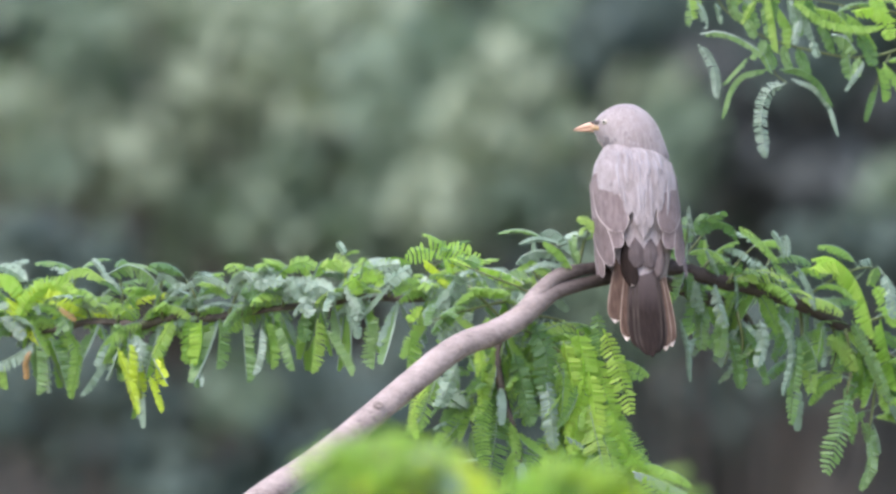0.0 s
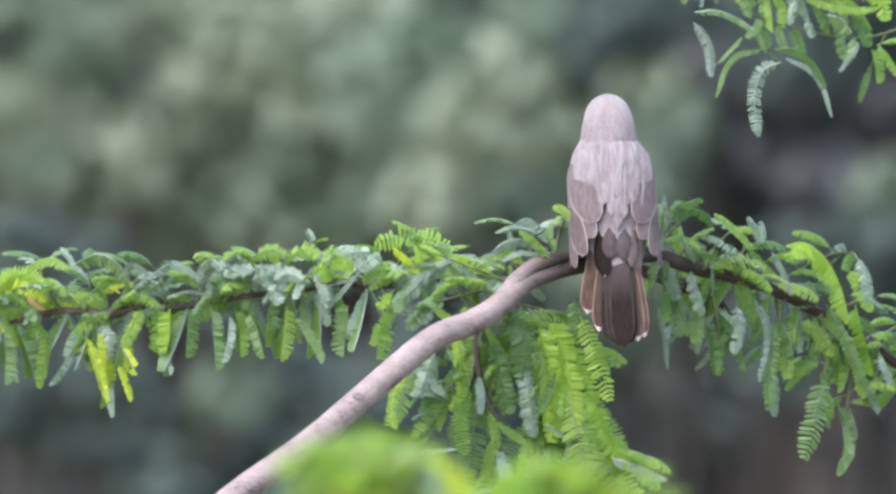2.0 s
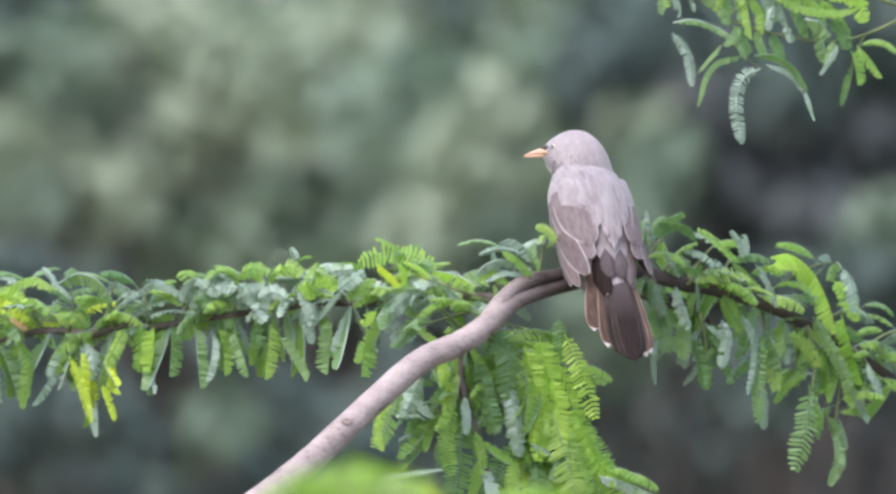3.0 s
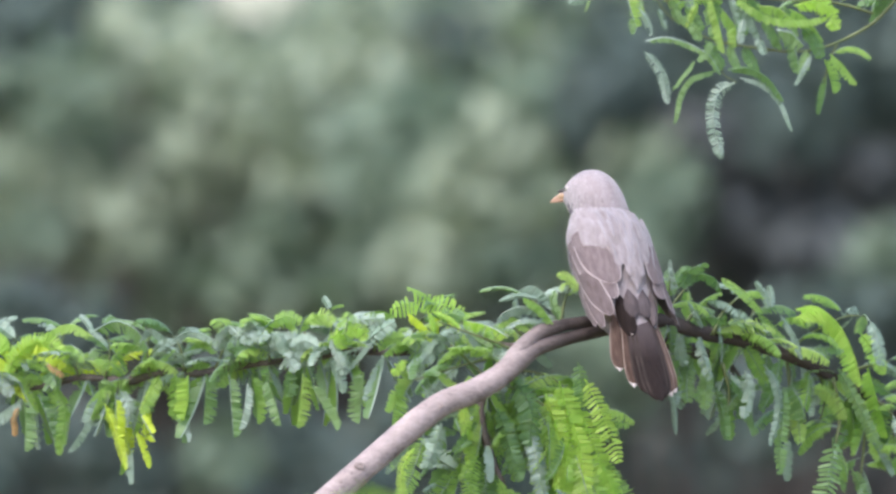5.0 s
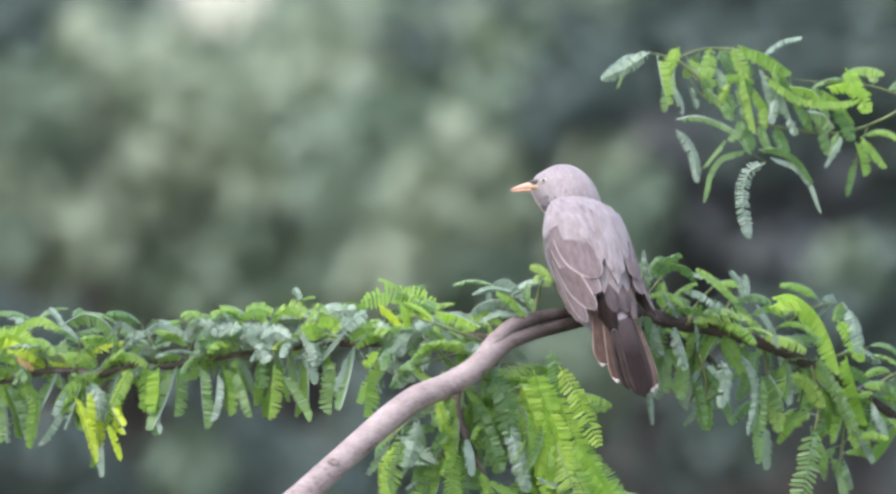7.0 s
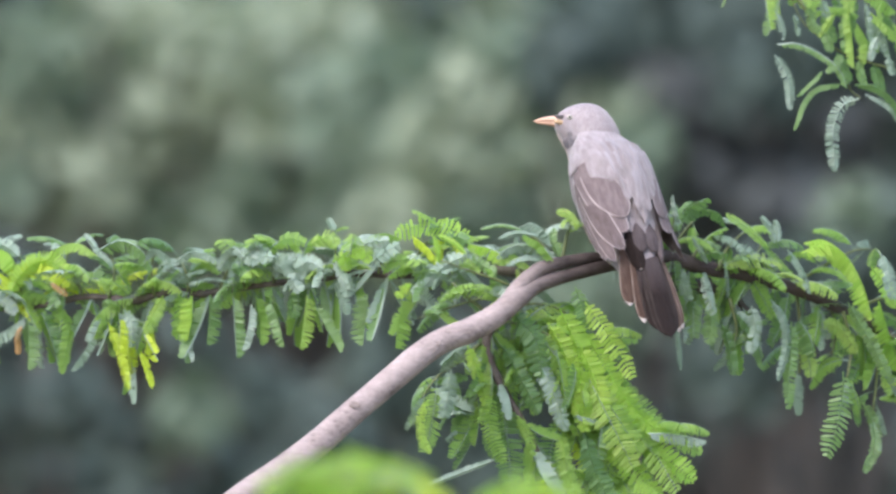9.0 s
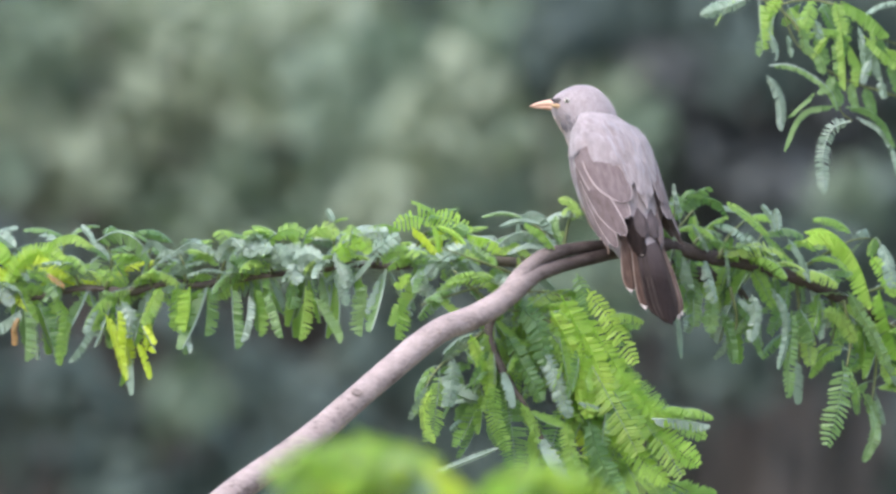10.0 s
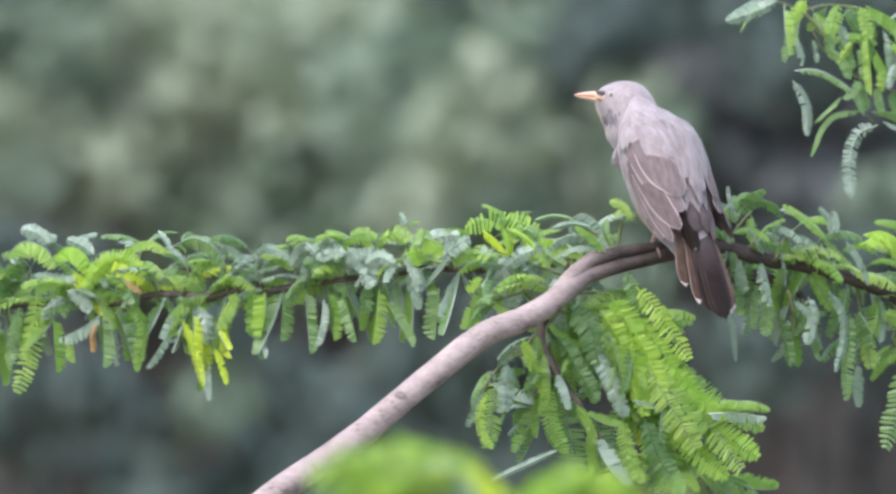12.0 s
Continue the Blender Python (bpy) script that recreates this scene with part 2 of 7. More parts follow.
def pinna(seed, bend, fold, pairs, half, length=0.05, bare=0.14):
    """One feathery leaf: a thin stalk that sags, with pairs of narrow leaflets."""
    rng = random.Random(seed)
    verts, faces = [], []
    line, p, steps = [], Vector((0, 0, 0)), 14
    curve = [bend * (k / steps) ** 0.8 for k in range(steps + 1)]
    twist = rng.uniform(-0.35, 0.35)
    for k in range(steps + 1):
        line.append((p.x, p.y, p.z, (0.0011 if fold > 1.1 else 0.00055) * (1 - 0.6 * k / steps)))
        p = p + Vector((math.cos(curve[k]) * math.cos(twist * k / steps), math.sin(twist * k / steps), -math.sin(curve[k]))) * (length / steps)
    tube(verts, faces, line, 3)
    for i in range(pairs):
        s = bare + (1 - bare) * (i + 0.5) / pairs
        f = s * steps
        k = min(int(f), steps - 1)
        here = Vector(line[k][:3]).lerp(Vector(line[k + 1][:3]), f - k)
        ahead = (Vector(line[k + 1][:3]) - Vector(line[k][:3])).normalized()
        up = Vector((math.sin(curve[k]), 0, math.cos(curve[k])))
        right = ahead.cross(up).normalized()
        env = min(1, 0.55 + 2.2 * (i / pairs)) * (1 - 0.55 * max(0, (i / pairs - 0.6) / 0.4) ** 1.6)
        wide = length * (1 - bare) / pairs * (0.78 if fold > 0.9 else 0.38 if length > 0.07 else 0.48)
        for sgn in (-1, 1):
            if rng.random() < 0.03:
                continue
            f1 = fold + rng.uniform(-0.18, 0.18)
            lean = rng.uniform(0.18, 0.42)
            way = ((right * sgn * math.cos(f1) - up * math.sin(f1)) * math.cos(lean) + ahead * math.sin(lean)).normalized()
            across = (ahead - way * ahead.dot(way)).normalized()
            tilt = rng.uniform(-0.35, 0.35) * (0.1 if fold > 0.9 else 1)
            across = (across * math.cos(tilt) + way.cross(across) * math.sin(tilt)).normalized()
            n = len(verts)
            l = half * env * rng.uniform(0.88, 1.08)
            sag = -up * l * 0.12
            verts += [here - across * wide * 0.55, here + across * wide * 0.55, here + way * l * 0.3 + across * wide, here + way * l * 0.8 + across * wide * 0.85 + sag * 0.6, here + way * l + sag,
                      here + way * l * 0.8 - across * wide * 0.85 + sag * 0.6, here + way * l * 0.3 - across * wide]
            faces += [(n, n + 1, n + 2, n + 6), (n + 2, n + 3, n + 5, n + 6), (n + 3, n + 4, n + 5)]
    return verts, faces


KINDS = [pinna(k, bend, fold, pairs, half, length) for k, (bend, fold, pairs, half, length) in enumerate([
    (0.55, 0.35, 25, 0.0085, 0.046), (0.35, 0.75, 26, 0.0095, 0.048), (0.8, 0.95, 26, 0.0100, 0.044), (0.65, 0.1, 24, 0.0085, 0.046),
    (1.1, 0.45, 28, 0.0095, 0.050), (1.6, 0.75, 30, 0.0110, 0.052), (2.0, 0.55, 29, 0.0100, 0.050), (1.3, 0.2, 27, 0.0105, 0.054),
    (0.7, 0.25, 25, 0.0128, 0.078), (0.45, 0.15, 29, 0.0138, 0.092), (1.3, 0.15, 28, 0.0140, 0.084),
    (0.4, 1.22, 26, 0.0082, 0.046), (0.7, 1.12, 26, 0.0078, 0.044), (0.25, 1.3, 28, 0.0085, 0.048), (1.25, 1.25, 28, 0.0085, 0.056)])]
FALLING, ARCHING, LARGE, FOLDED = (0, 1, 2, 3), (4, 5, 6, 7), (8, 9, 10), (11, 12, 13)
STALK = 14 * 3 + 2    # faces of the stalk, which come first
LEAF_MESH = {(k, m): mesh("leaf", *KINDS[k], [LEAVES[m], LEAF_GREY], [1] * STALK + [0] * (len(KINDS[k][1]) - STALK), smooth=False) for k in range(len(KINDS)) for m in range(len(LEAVES))}
KIND_ARRAYS = [(np.array([tuple(v) for v in vs]), fs) for vs, fs in KINDS]


def leaf_turn(way, roll):
    """A turn that brings the stalk along way with its upper side up, then rolls it."""
    x = Vector(way).normalized()
    up = Vector((0, 0, 1)) if x.z > -0.8 else Vector((0, -1, 0.2))
    y = up.cross(x).normalized()
    z = x.cross(y)
    return Matrix((x, y, z)).transposed() @ Matrix.Rotation(roll, 3, "X")


class Spray:
    """Gathers the leaves of one branch: some as objects of their own, the rest in one mesh."""

    def __init__(self, parent, pivot, seed, singles):
        self.parent, self.pivot, self.rng, self.singles = parent, Vector(pivot), random.Random(seed), singles
        self.rows = []

    def add(self, place, way, size=1.0, kind=None, mat=None, roll=None):
        r = self.rng
        self.rows.append((Vector(place) - self.pivot, Vector(way), size * r.uniform(0.72, 1.2), r.randrange(len(KINDS)) if kind is None else kind,
                          r.choices(range(5), (0.44, 0.34, 0.22, 0.0, 0.0))[0] if mat is None else mat, r.uniform(-0.9, 0.9) if roll is None else roll))

    def twig(self, line, every=0.012, size=1.0, up=0.5, mats=None, start=0.0, stop=1.0, per=(2, 4), out=1.0, large=0.0, falling=FALLING):
        """Leaves in bunches along a twig (rows of x, y, z, radius); up: the share that rises before it sags."""
        r = self.rng
        run, last = 0.0, None
        total = sum((Vector(b[:3]) - Vector(a[:3])).length for a, b in zip(line, line[1:]))
        gone = 0.0
        for a, b in zip(line, line[1:]):
            a3, b3 = Vector(a[:3]), Vector(b[:3])
            seg = (b3 - a3).length
            gone += seg
            run += seg
            if run < every or not start <= gone / total <= stop:
                continue
            run = r.uniform(-0.3, 0.3) * every
            ahead = (b3 - a3).normalized()
            for _ in range(r.randint(*per)):
                if r.random() < up:
                    way = Vector((r.choice((-1, 1)) * r.uniform(0.3, 1.0), r.uniform(-0.55, 0.9), r.uniform(0.3, 1.2) * out)) + ahead * 0.3
                    kind = r.choice(ARCHING)
                else:
                    way = Vector((r.uniform(-0.65, 0.65), r.uniform(-0.6, 0.5), -1))
                    kind = r.choice(falling)
                mat = r.choices(range(len(mats)), mats)[0] if mats else None
                if kind in FOLDED and mat == 2 and r.random() < 0.6:
                    mat = 0
                roll = r.uniform(-0.9, 0.9) if kind in ARCHING else r.uniform(-1.5, 1.5)
                if kind not in ARCHING and r.random() < large:
                    kind, mat, roll = r.choice(LARGE), r.choice((0, 0, 0, 0, 0, 0, 0, 0, 3, 1)), r.uniform(-0.6, 0.6)
                    way.y = r.uniform(-0.5, 0.0)
                self.add(b3, way, size, kind, mat, roll)

    def finish(self, label="feathery compound leaves"):
        r = self.rng
        order = list(range(len(self.rows)))
        r.shuffle(order)
        picked = set(order[:self.singles])
        verts, faces, index, count = [], [], [], 0
        for i, (place, way, size, kind, mat, roll) in enumerate(self.rows):
            turn = leaf_turn(way, roll)
            if i in picked:
                ob = piece("leaf", LEAF_MESH[kind, mat], self.parent)
                ob.matrix_basis = Matrix.LocRotScale(place, turn.to_quaternion(), (size, size, size))
            else:
                vs, fs = KIND_ARRAYS[kind]
                verts.append(vs @ (np.array(turn).T * size) + np.array(place))
                faces += [tuple(v + count for v in f) for f in fs]
                index += [2] * STALK + [mat] * (len(fs) - STALK)
                count += len(vs)
        if verts:
            tagged(piece("foliage", mesh("foliage", np.concatenate(verts), faces, LEAVES, index, False), self.parent), label, kind="stuff")


SPREAD, FOLDING, COMB = (0.30, 12, 0.21), (1.0, 58, 0.16), (0.22, 8, 0.33)    # how far the leaflets fold down, how far the leaf turns its edge to the viewer, how wide apart they stand
frond_rng = random.Random(77)


def frond(parent, pivot, half, mat, habit, points, slope, off):
    """One feathery leaf along a line of x, z: a thin stalk with narrow paired leaflets, half long."""
    r = frond_rng
    fold, face, apart = habit
    lean = radians(face + r.uniform(-26, 26))
    off += r.uniform(-0.008, 0.008)
    path = [Vector(q[:3]) - Vector(pivot) for q in spline(on_limb([(x, z, 0) for x, z in points], slope, off), 8)]
    verts, faces = [], []
    count = len(path) - 1
    tube(verts, faces, [(*p, 0.0009 - 0.0006 * k / count) for k, p in enumerate(path)], 3)
    stalk = len(faces)
    total = sum((b - a).length for a, b in zip(path, path[1:]))
    step = max(0.0018, half * apart)
    pairs = max(5, int(total * 0.95 / step))
    run = [0.0]
    for a, b in zip(path, path[1:]):
        run.append(run[-1] + (b - a).length)
    flip = r.choice((-1, 1))
    for i in range(pairs):
        u = (i + 0.5) / pairs
        goal = total * (0.05 + 0.95 * u)
        k = max(j for j in range(count) if run[j] <= goal)
        here = path[k].lerp(path[k + 1], min(1, (goal - run[k]) / max(run[k + 1] - run[k], 1e-6)))
        ahead = (path[k + 1] - path[k]).normalized()
        view = (Vector((0, -1, 0)) + ahead * ahead.y).normalized()
        side = view.cross(ahead).normalized()
        if abs(ahead.z) < 0.85:
            flip = 1 if side.z > 0 else -1
        up = view * math.cos(lean) + side * flip * math.sin(lean)
        out = ahead.cross(up).normalized()
        env = min(1, 0.6 + 2.6 * u) * math.sqrt(max(0.12, 1 - max(0, (u - 0.62) / 0.38) ** 2.2))
        wide = total * 0.95 / pairs * (0.36 if fold < 0.25 else 0.50 if fold < 0.7 else 0.54)
        for sgn in (-1, 1):
            if r.random() < 0.02:
                continue
            f1, slant = fold + r.uniform(-0.2, 0.2), r.uniform(0.15, 0.42)
            way = ((out * sgn * math.cos(f1) - up * math.sin(f1)) * math.cos(slant) + ahead * math.sin(slant)).normalized()
            across = (ahead - way * ahead.dot(way)).normalized()
            tilt = r.uniform(-0.45, 0.45)
            across = (across * math.cos(tilt) + way.cross(across) * math.sin(tilt)).normalized()
            l, n = half * env * r.uniform(0.88, 1.08), len(verts)
            sag = -up * l * 0.14
            verts += [here - across * wide * 0.5, here + across * wide * 0.5, here + way * l * 0.3 + across * wide, here + way * l * 0.8 + across * wide * 0.85 + sag * 0.6, here + way * l + sag,
                      here + way * l * 0.8 - across * wide * 0.85 + sag * 0.6, here + way * l * 0.3 - across * wide]
            faces += [(n, n + 1, n + 2, n + 6), (n + 2, n + 3, n + 5, n + 6), (n + 3, n + 4, n + 5)]
    piece("leaf", mesh("leaf", verts, faces, [LEAVES[mat], LEAF_GREY if fold > 0.7 and (mat == 2 or r.random() < 0.3) else LEAVES[mat]], [1] * stalk + [0] * (len(faces) - stalk), False), parent)


# ---------------------------------------------------------------- ground
def ground():
    verts, faces = [], []
    rings = [0, 3, 6, 10, 15, 22, 32, 46, 70, 120, 250, 600, 1500, 4000]
    sides = 48
    for r in rings:
        for k in range(sides):
            a = 2 * math.pi * k / sides
            p = Vector((r * math.cos(a), r * math.sin(a), 0))
            p.z = 0.0 if r > 100 else 0.05 * noise.noise(p * 0.35) - 0.02
            verts.append(p)
    for i in range(len(rings) - 1):
        for k in range(sides):
            a, b = i * sides + k, i * sides + (k + 1) % sides
            faces.append((a, b, b + sides, a + sides))
    tagged(new("ground", mesh("ground", verts, faces, [GROUND])), "bare brown soil with sparse dry grass", "ground", kind="structure")


ground()

# ---------------------------------------------------------------- background thicket


def far_line(u, v, d):
    """A place d metres from the lens, u to the right and v above the line of sight, both as slopes."""
    return EYE + Vector((u * d, d, v * d))


def far_shrub(name, label, base, lobes, mats, seed, leaf=0.07, per=420, group="thicket behind the perch"):
    """A thorn shrub: several stems and a crown of leaf clumps; lobes are rows of x, y, z, radius, which foliage."""
    rng = np.random.default_rng(seed)
    r2 = random.Random(seed)
    thing = tagged(new(name), label, "shrub", group)
    thing.location = base
    base = Vector(base)
    for x, y, z, r, _ in lobes:
        tip = Vector((x, y, z)) - base
        mid = tip * 0.5 + Vector((r2.uniform(-.15, .15), r2.uniform(-.15, .15), -0.1 * tip.z))
        verts, faces = [], []
        tube(verts, faces, spline([(r2.uniform(-.08, .08), r2.uniform(-.08, .08), -0.05, 0.035), (*mid, 0.024), (*tip, 0.01)], 5), 6, 0.15)
        piece("stem", mesh("stem", verts, faces, [BARK_OLD]), thing)
    pts, index, count = [], [], 0
    for x, y, z, r, m in lobes:
        n = int(per * (r / 0.3) ** 2)
        d = rng.normal(size=(n, 3))
        d /= np.linalg.norm(d, axis=1)[:, None]
        bumps = np.array([1 + 0.5 * noise.noise(Vector(q) * 2.3 + Vector((x * 3, y, z * 3))) for q in d])
        c = np.array((x, y, z)) - np.array(base) + d * (r * bumps * rng.uniform(0.05, 1.3, n) ** 0.6)[:, None]
        a = rng.normal(size=(n, 3)) * 0.7 + d * 0.2
        a -= d * (a * d).sum(1)[:, None] * 0.7
        a /= np.linalg.norm(a, axis=1)[:, None]
        b = np.cross(a, d + rng.normal(size=(n, 3)) * 0.5)
        b /= np.linalg.norm(b, axis=1)[:, None]
        s = leaf * rng.uniform(0.6, 1.3, n)[:, None]
        pts.append(np.stack([c - a * s, c - b * s * 0.4, c + a * s, c + b * s * 0.4], 1).reshape(-1, 3))
        index += [m] * n
        count += n
    v = np.concatenate(pts)
    piece("crown", mesh("crown", v, [(4 * k, 4 * k + 1, 4 * k + 2, 4 * k + 3) for k in range(count)], mats, index, False), thing)
    return thing


FAR = [FAR_PALE, FAR_GREEN, FAR_DARK, FAR_SHADE]


def thicket():
    def lobe(u, v, r, m, d):
        p = far_line((u - 0.784) / 20, (0.432 - v) / 20, d)
        return (p.x, p.y, p.z, r * d / 20, m)

    # u, v: thousandths of the view's width and height as slopes; r: size; m: which foliage
    # Foliage 2 and 3 paint the thicket's shade into the leaf colour.
    front = [
        ("pale_thorn_shrub", "pale grey-green thorn shrub in a dense thicket", 36, [
            (0.33, 0.07, 0.14, 0), (0.47, 0.14, 0.13, 0), (0.25, 0.19, 0.14, 0), (0.40, 0.22, 0.15, 0), (0.10, 0.13, 0.12, 1), (0.16, 0.30, 0.12, 1),
            (0.31, 0.31, 0.13, 0), (0.46, 0.34, 0.10, 0), (0.20, 0.02, 0.12, 1), (0.05, 0.28, 0.1, 1), (0.38, 0.45, 0.12, 1), (0.56, 0.24, 0.12, 0), (0.02, 0.10, 0.09, 1), (0.55, 0.06, 0.09, 0), (0.08, 0.40, 0.1, 1), (0.55, 0.40, 0.1, 1), (0.24, 0.40, 0.1, 1), (-0.1, 0.2, 0.12, 1), (-0.12, 0.05, 0.12, 1), (0.38, 0.12, 0.13, 0), (0.20, 0.10, 0.13, 1), (0.08, 0.02, 0.12, 1), (0.14, 0.22, 0.12, 0), (0.48, 0.20, 0.12, 0), (0.24, -0.10, 0.13, 2), (0.12, -0.10, 0.13, 2)]),
        ("pale_thorn_shrub", "pale grey-green thorn shrub in a dense thicket", 35, [
            (0.62, 0.10, 0.14, 0), (0.73, 0.06, 0.13, 0), (0.88, 0.08, 0.10, 0), (0.96, 0.09, 0.07, 1), (0.70, 0.22, 0.13, 0), (0.85, 0.20, 0.11, 0),
            (0.93, 0.29, 0.09, 0), (0.75, 0.36, 0.12, 1), (0.88, 0.38, 0.10, 1), (0.63, 0.36, 0.10, 1), (0.80, -0.04, 0.12, 1), (0.66, -0.08, 0.13, 1), (0.55, 0.12, 0.12, 0), (0.64, 0.00, 0.12, 0), (0.78, 0.14, 0.12, 0), (0.80, 0.29, 0.1, 0), (0.93, 0.00, 0.09, 1), (0.98, 0.20, 0.07, 1)]),
        ("pale_thorn_shrub", "small pale thorn shrub standing before painted shade", 33, [
            (1.14, 0.16, 0.07, 0), (1.19, 0.22, 0.065, 1), (1.11, 0.27, 0.06, 1), (1.17, 0.31, 0.07, 1)]),
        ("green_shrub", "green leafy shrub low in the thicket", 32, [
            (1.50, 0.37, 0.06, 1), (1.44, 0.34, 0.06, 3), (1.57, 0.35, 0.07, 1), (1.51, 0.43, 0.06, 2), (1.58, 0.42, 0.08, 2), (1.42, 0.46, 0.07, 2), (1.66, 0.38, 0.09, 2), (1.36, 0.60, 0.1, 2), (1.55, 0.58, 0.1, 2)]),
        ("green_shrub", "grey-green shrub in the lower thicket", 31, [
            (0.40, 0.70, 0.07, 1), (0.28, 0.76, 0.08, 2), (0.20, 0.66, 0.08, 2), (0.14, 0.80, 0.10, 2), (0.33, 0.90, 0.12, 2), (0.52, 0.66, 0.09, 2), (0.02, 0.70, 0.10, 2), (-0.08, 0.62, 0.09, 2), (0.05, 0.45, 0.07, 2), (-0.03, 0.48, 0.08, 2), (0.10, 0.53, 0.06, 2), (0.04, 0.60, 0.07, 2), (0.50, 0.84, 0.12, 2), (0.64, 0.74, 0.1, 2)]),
        ("green_shrub", "dark green shrub, deep shade painted into its leaves", 33, [
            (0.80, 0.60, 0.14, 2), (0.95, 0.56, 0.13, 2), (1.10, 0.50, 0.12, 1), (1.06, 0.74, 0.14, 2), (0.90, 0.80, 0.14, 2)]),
        ("shade_shrub", "deep shade in the thicket, painted as dark shrub foliage", 34, [
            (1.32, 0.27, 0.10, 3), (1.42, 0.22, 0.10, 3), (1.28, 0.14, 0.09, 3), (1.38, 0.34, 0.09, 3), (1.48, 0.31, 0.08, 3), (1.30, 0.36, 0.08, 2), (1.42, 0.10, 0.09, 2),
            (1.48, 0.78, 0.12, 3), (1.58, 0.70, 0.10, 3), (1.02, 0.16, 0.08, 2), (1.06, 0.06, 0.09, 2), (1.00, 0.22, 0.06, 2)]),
        ("dark_shrub", "dark bluish-green shrub, the thicket's shaded side painted into its leaves", 34.5, [
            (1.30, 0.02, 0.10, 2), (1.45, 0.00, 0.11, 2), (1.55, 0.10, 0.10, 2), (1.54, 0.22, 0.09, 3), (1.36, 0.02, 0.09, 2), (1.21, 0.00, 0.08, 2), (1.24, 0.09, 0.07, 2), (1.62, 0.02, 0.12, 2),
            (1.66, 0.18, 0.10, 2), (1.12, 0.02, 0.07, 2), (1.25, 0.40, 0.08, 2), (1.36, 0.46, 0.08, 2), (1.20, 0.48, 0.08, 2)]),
        ("shade_shrub", "shaded foot of the thicket, painted as dark shrub foliage", 32, [
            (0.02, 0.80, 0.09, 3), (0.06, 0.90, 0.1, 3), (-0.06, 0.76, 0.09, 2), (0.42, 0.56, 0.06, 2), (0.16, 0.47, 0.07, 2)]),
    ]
    for k, (name, label, d, rows) in enumerate(front):
        rows = [lobe(*q, d + 0.6 * math.sin(3.1 * i + k)) for i, q in enumerate(rows)]
        base = (sum(q[0] for q in rows) / len(rows), d - 9.6, 0)
        far_shrub(name, label, base, rows, FAR, 40 + k)
    # a looser row of pale bushes in front
    rng = random.Random(33)
    for k in range(3):
        rows = []
        for i in range(16):
            u, v = 0.33 * k + 0.085 * (i % 4) + rng.uniform(-0.03, 0.03), -0.04 + 0.11 * (i // 4) + rng.uniform(-0.03, 0.03)
            v = max(v, 0.06) if 0.34 < u < 0.62 else v
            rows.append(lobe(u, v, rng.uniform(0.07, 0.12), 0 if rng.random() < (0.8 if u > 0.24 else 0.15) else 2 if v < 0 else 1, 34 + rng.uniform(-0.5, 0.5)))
        base = (sum(q[0] for q in rows) / len(rows), 24.4, 0)
        far_shrub("pale_thorn_shrub", "pale thorn shrub at the front of the thicket", base, rows, FAR, 150 + k, per=220)
    rows = [lobe(u, v, r, m, 33.6 + 0.3 * math.sin(9 * u)) for u, v, r, m in (
        (0.55, 0.10, 0.10, 0), (0.64, 0.06, 0.11, 0), (0.74, 0.11, 0.10, 0), (0.58, 0.20, 0.10, 0), (0.68, 0.19, 0.11, 0), (0.79, 0.22, 0.09, 0), (0.53, 0.30, 0.10, 1), (0.63, 0.31, 0.10, 0),
        (0.74, 0.32, 0.10, 1), (0.46, 0.38, 0.09, 1), (0.58, 0.42, 0.09, 1), (0.70, 0.43, 0.09, 1), (0.84, 0.33, 0.09, 0), (0.83, 0.43, 0.08, 1), (0.72, 0.28, 0.08, 0), (0.81, 0.29, 0.08, 0), (0.88, 0.25, 0.07, 0), (0.70, 0.37, 0.08, 0), (0.90, 0.36, 0.06, 1), (0.93, 0.18, 0.06, 1), (0.34, 0.36, 0.09, 1), (0.48, 0.10, 0.08, 0))]
    far_shrub("pale_thorn_shrub", "broad pale grey-green thorn shrub", (sum(q[0] for q in rows) / len(rows), 24.0, 0), rows, FAR, 171, per=240)
    rows = [lobe(u, v, r, m, 32.6 + 0.3 * math.sin(11 * u + 5 * v)) for u, v, r, m in (
        (0.70, 0.14, 0.11, 1), (0.80, 0.11, 0.10, 1), (0.90, 0.13, 0.08, 0), (0.73, 0.26, 0.11, 1), (0.84, 0.25, 0.10, 0), (0.94, 0.24, 0.07, 0), (0.77, 0.37, 0.09, 0), (0.89, 0.35, 0.08, 1),
        (0.66, 0.37, 0.08, 1), (0.97, 0.33, 0.06, 1), (0.93, 0.05, 0.06, 1))]
    far_shrub("pale_thorn_shrub", "tall pale grey-green thorn shrub beside painted shade", (sum(q[0] for q in rows) / len(rows), 23.0, 0), rows, FAR, 181)
    rows = [lobe(u, v, r, 1, 40 + 0.4 * math.sin(17 * u)) for u, v, r in ((0.36, -0.05, 0.06), (0.43, 0.00, 0.06), (0.50, -0.02, 0.055), (0.57, -0.01, 0.06), (0.40, -0.01, 0.05), (0.54, 0.03, 0.07), (0.46, 0.05, 0.07))]
    far_shrub("green_shrub", "grey-green shrub under a gap of pale sky", (sum(q[0] for q in rows) / len(rows), 30.2, 0), rows, FAR, 191)
    # smaller bushes that fill the pale part of the thicket
    rng = random.Random(21)
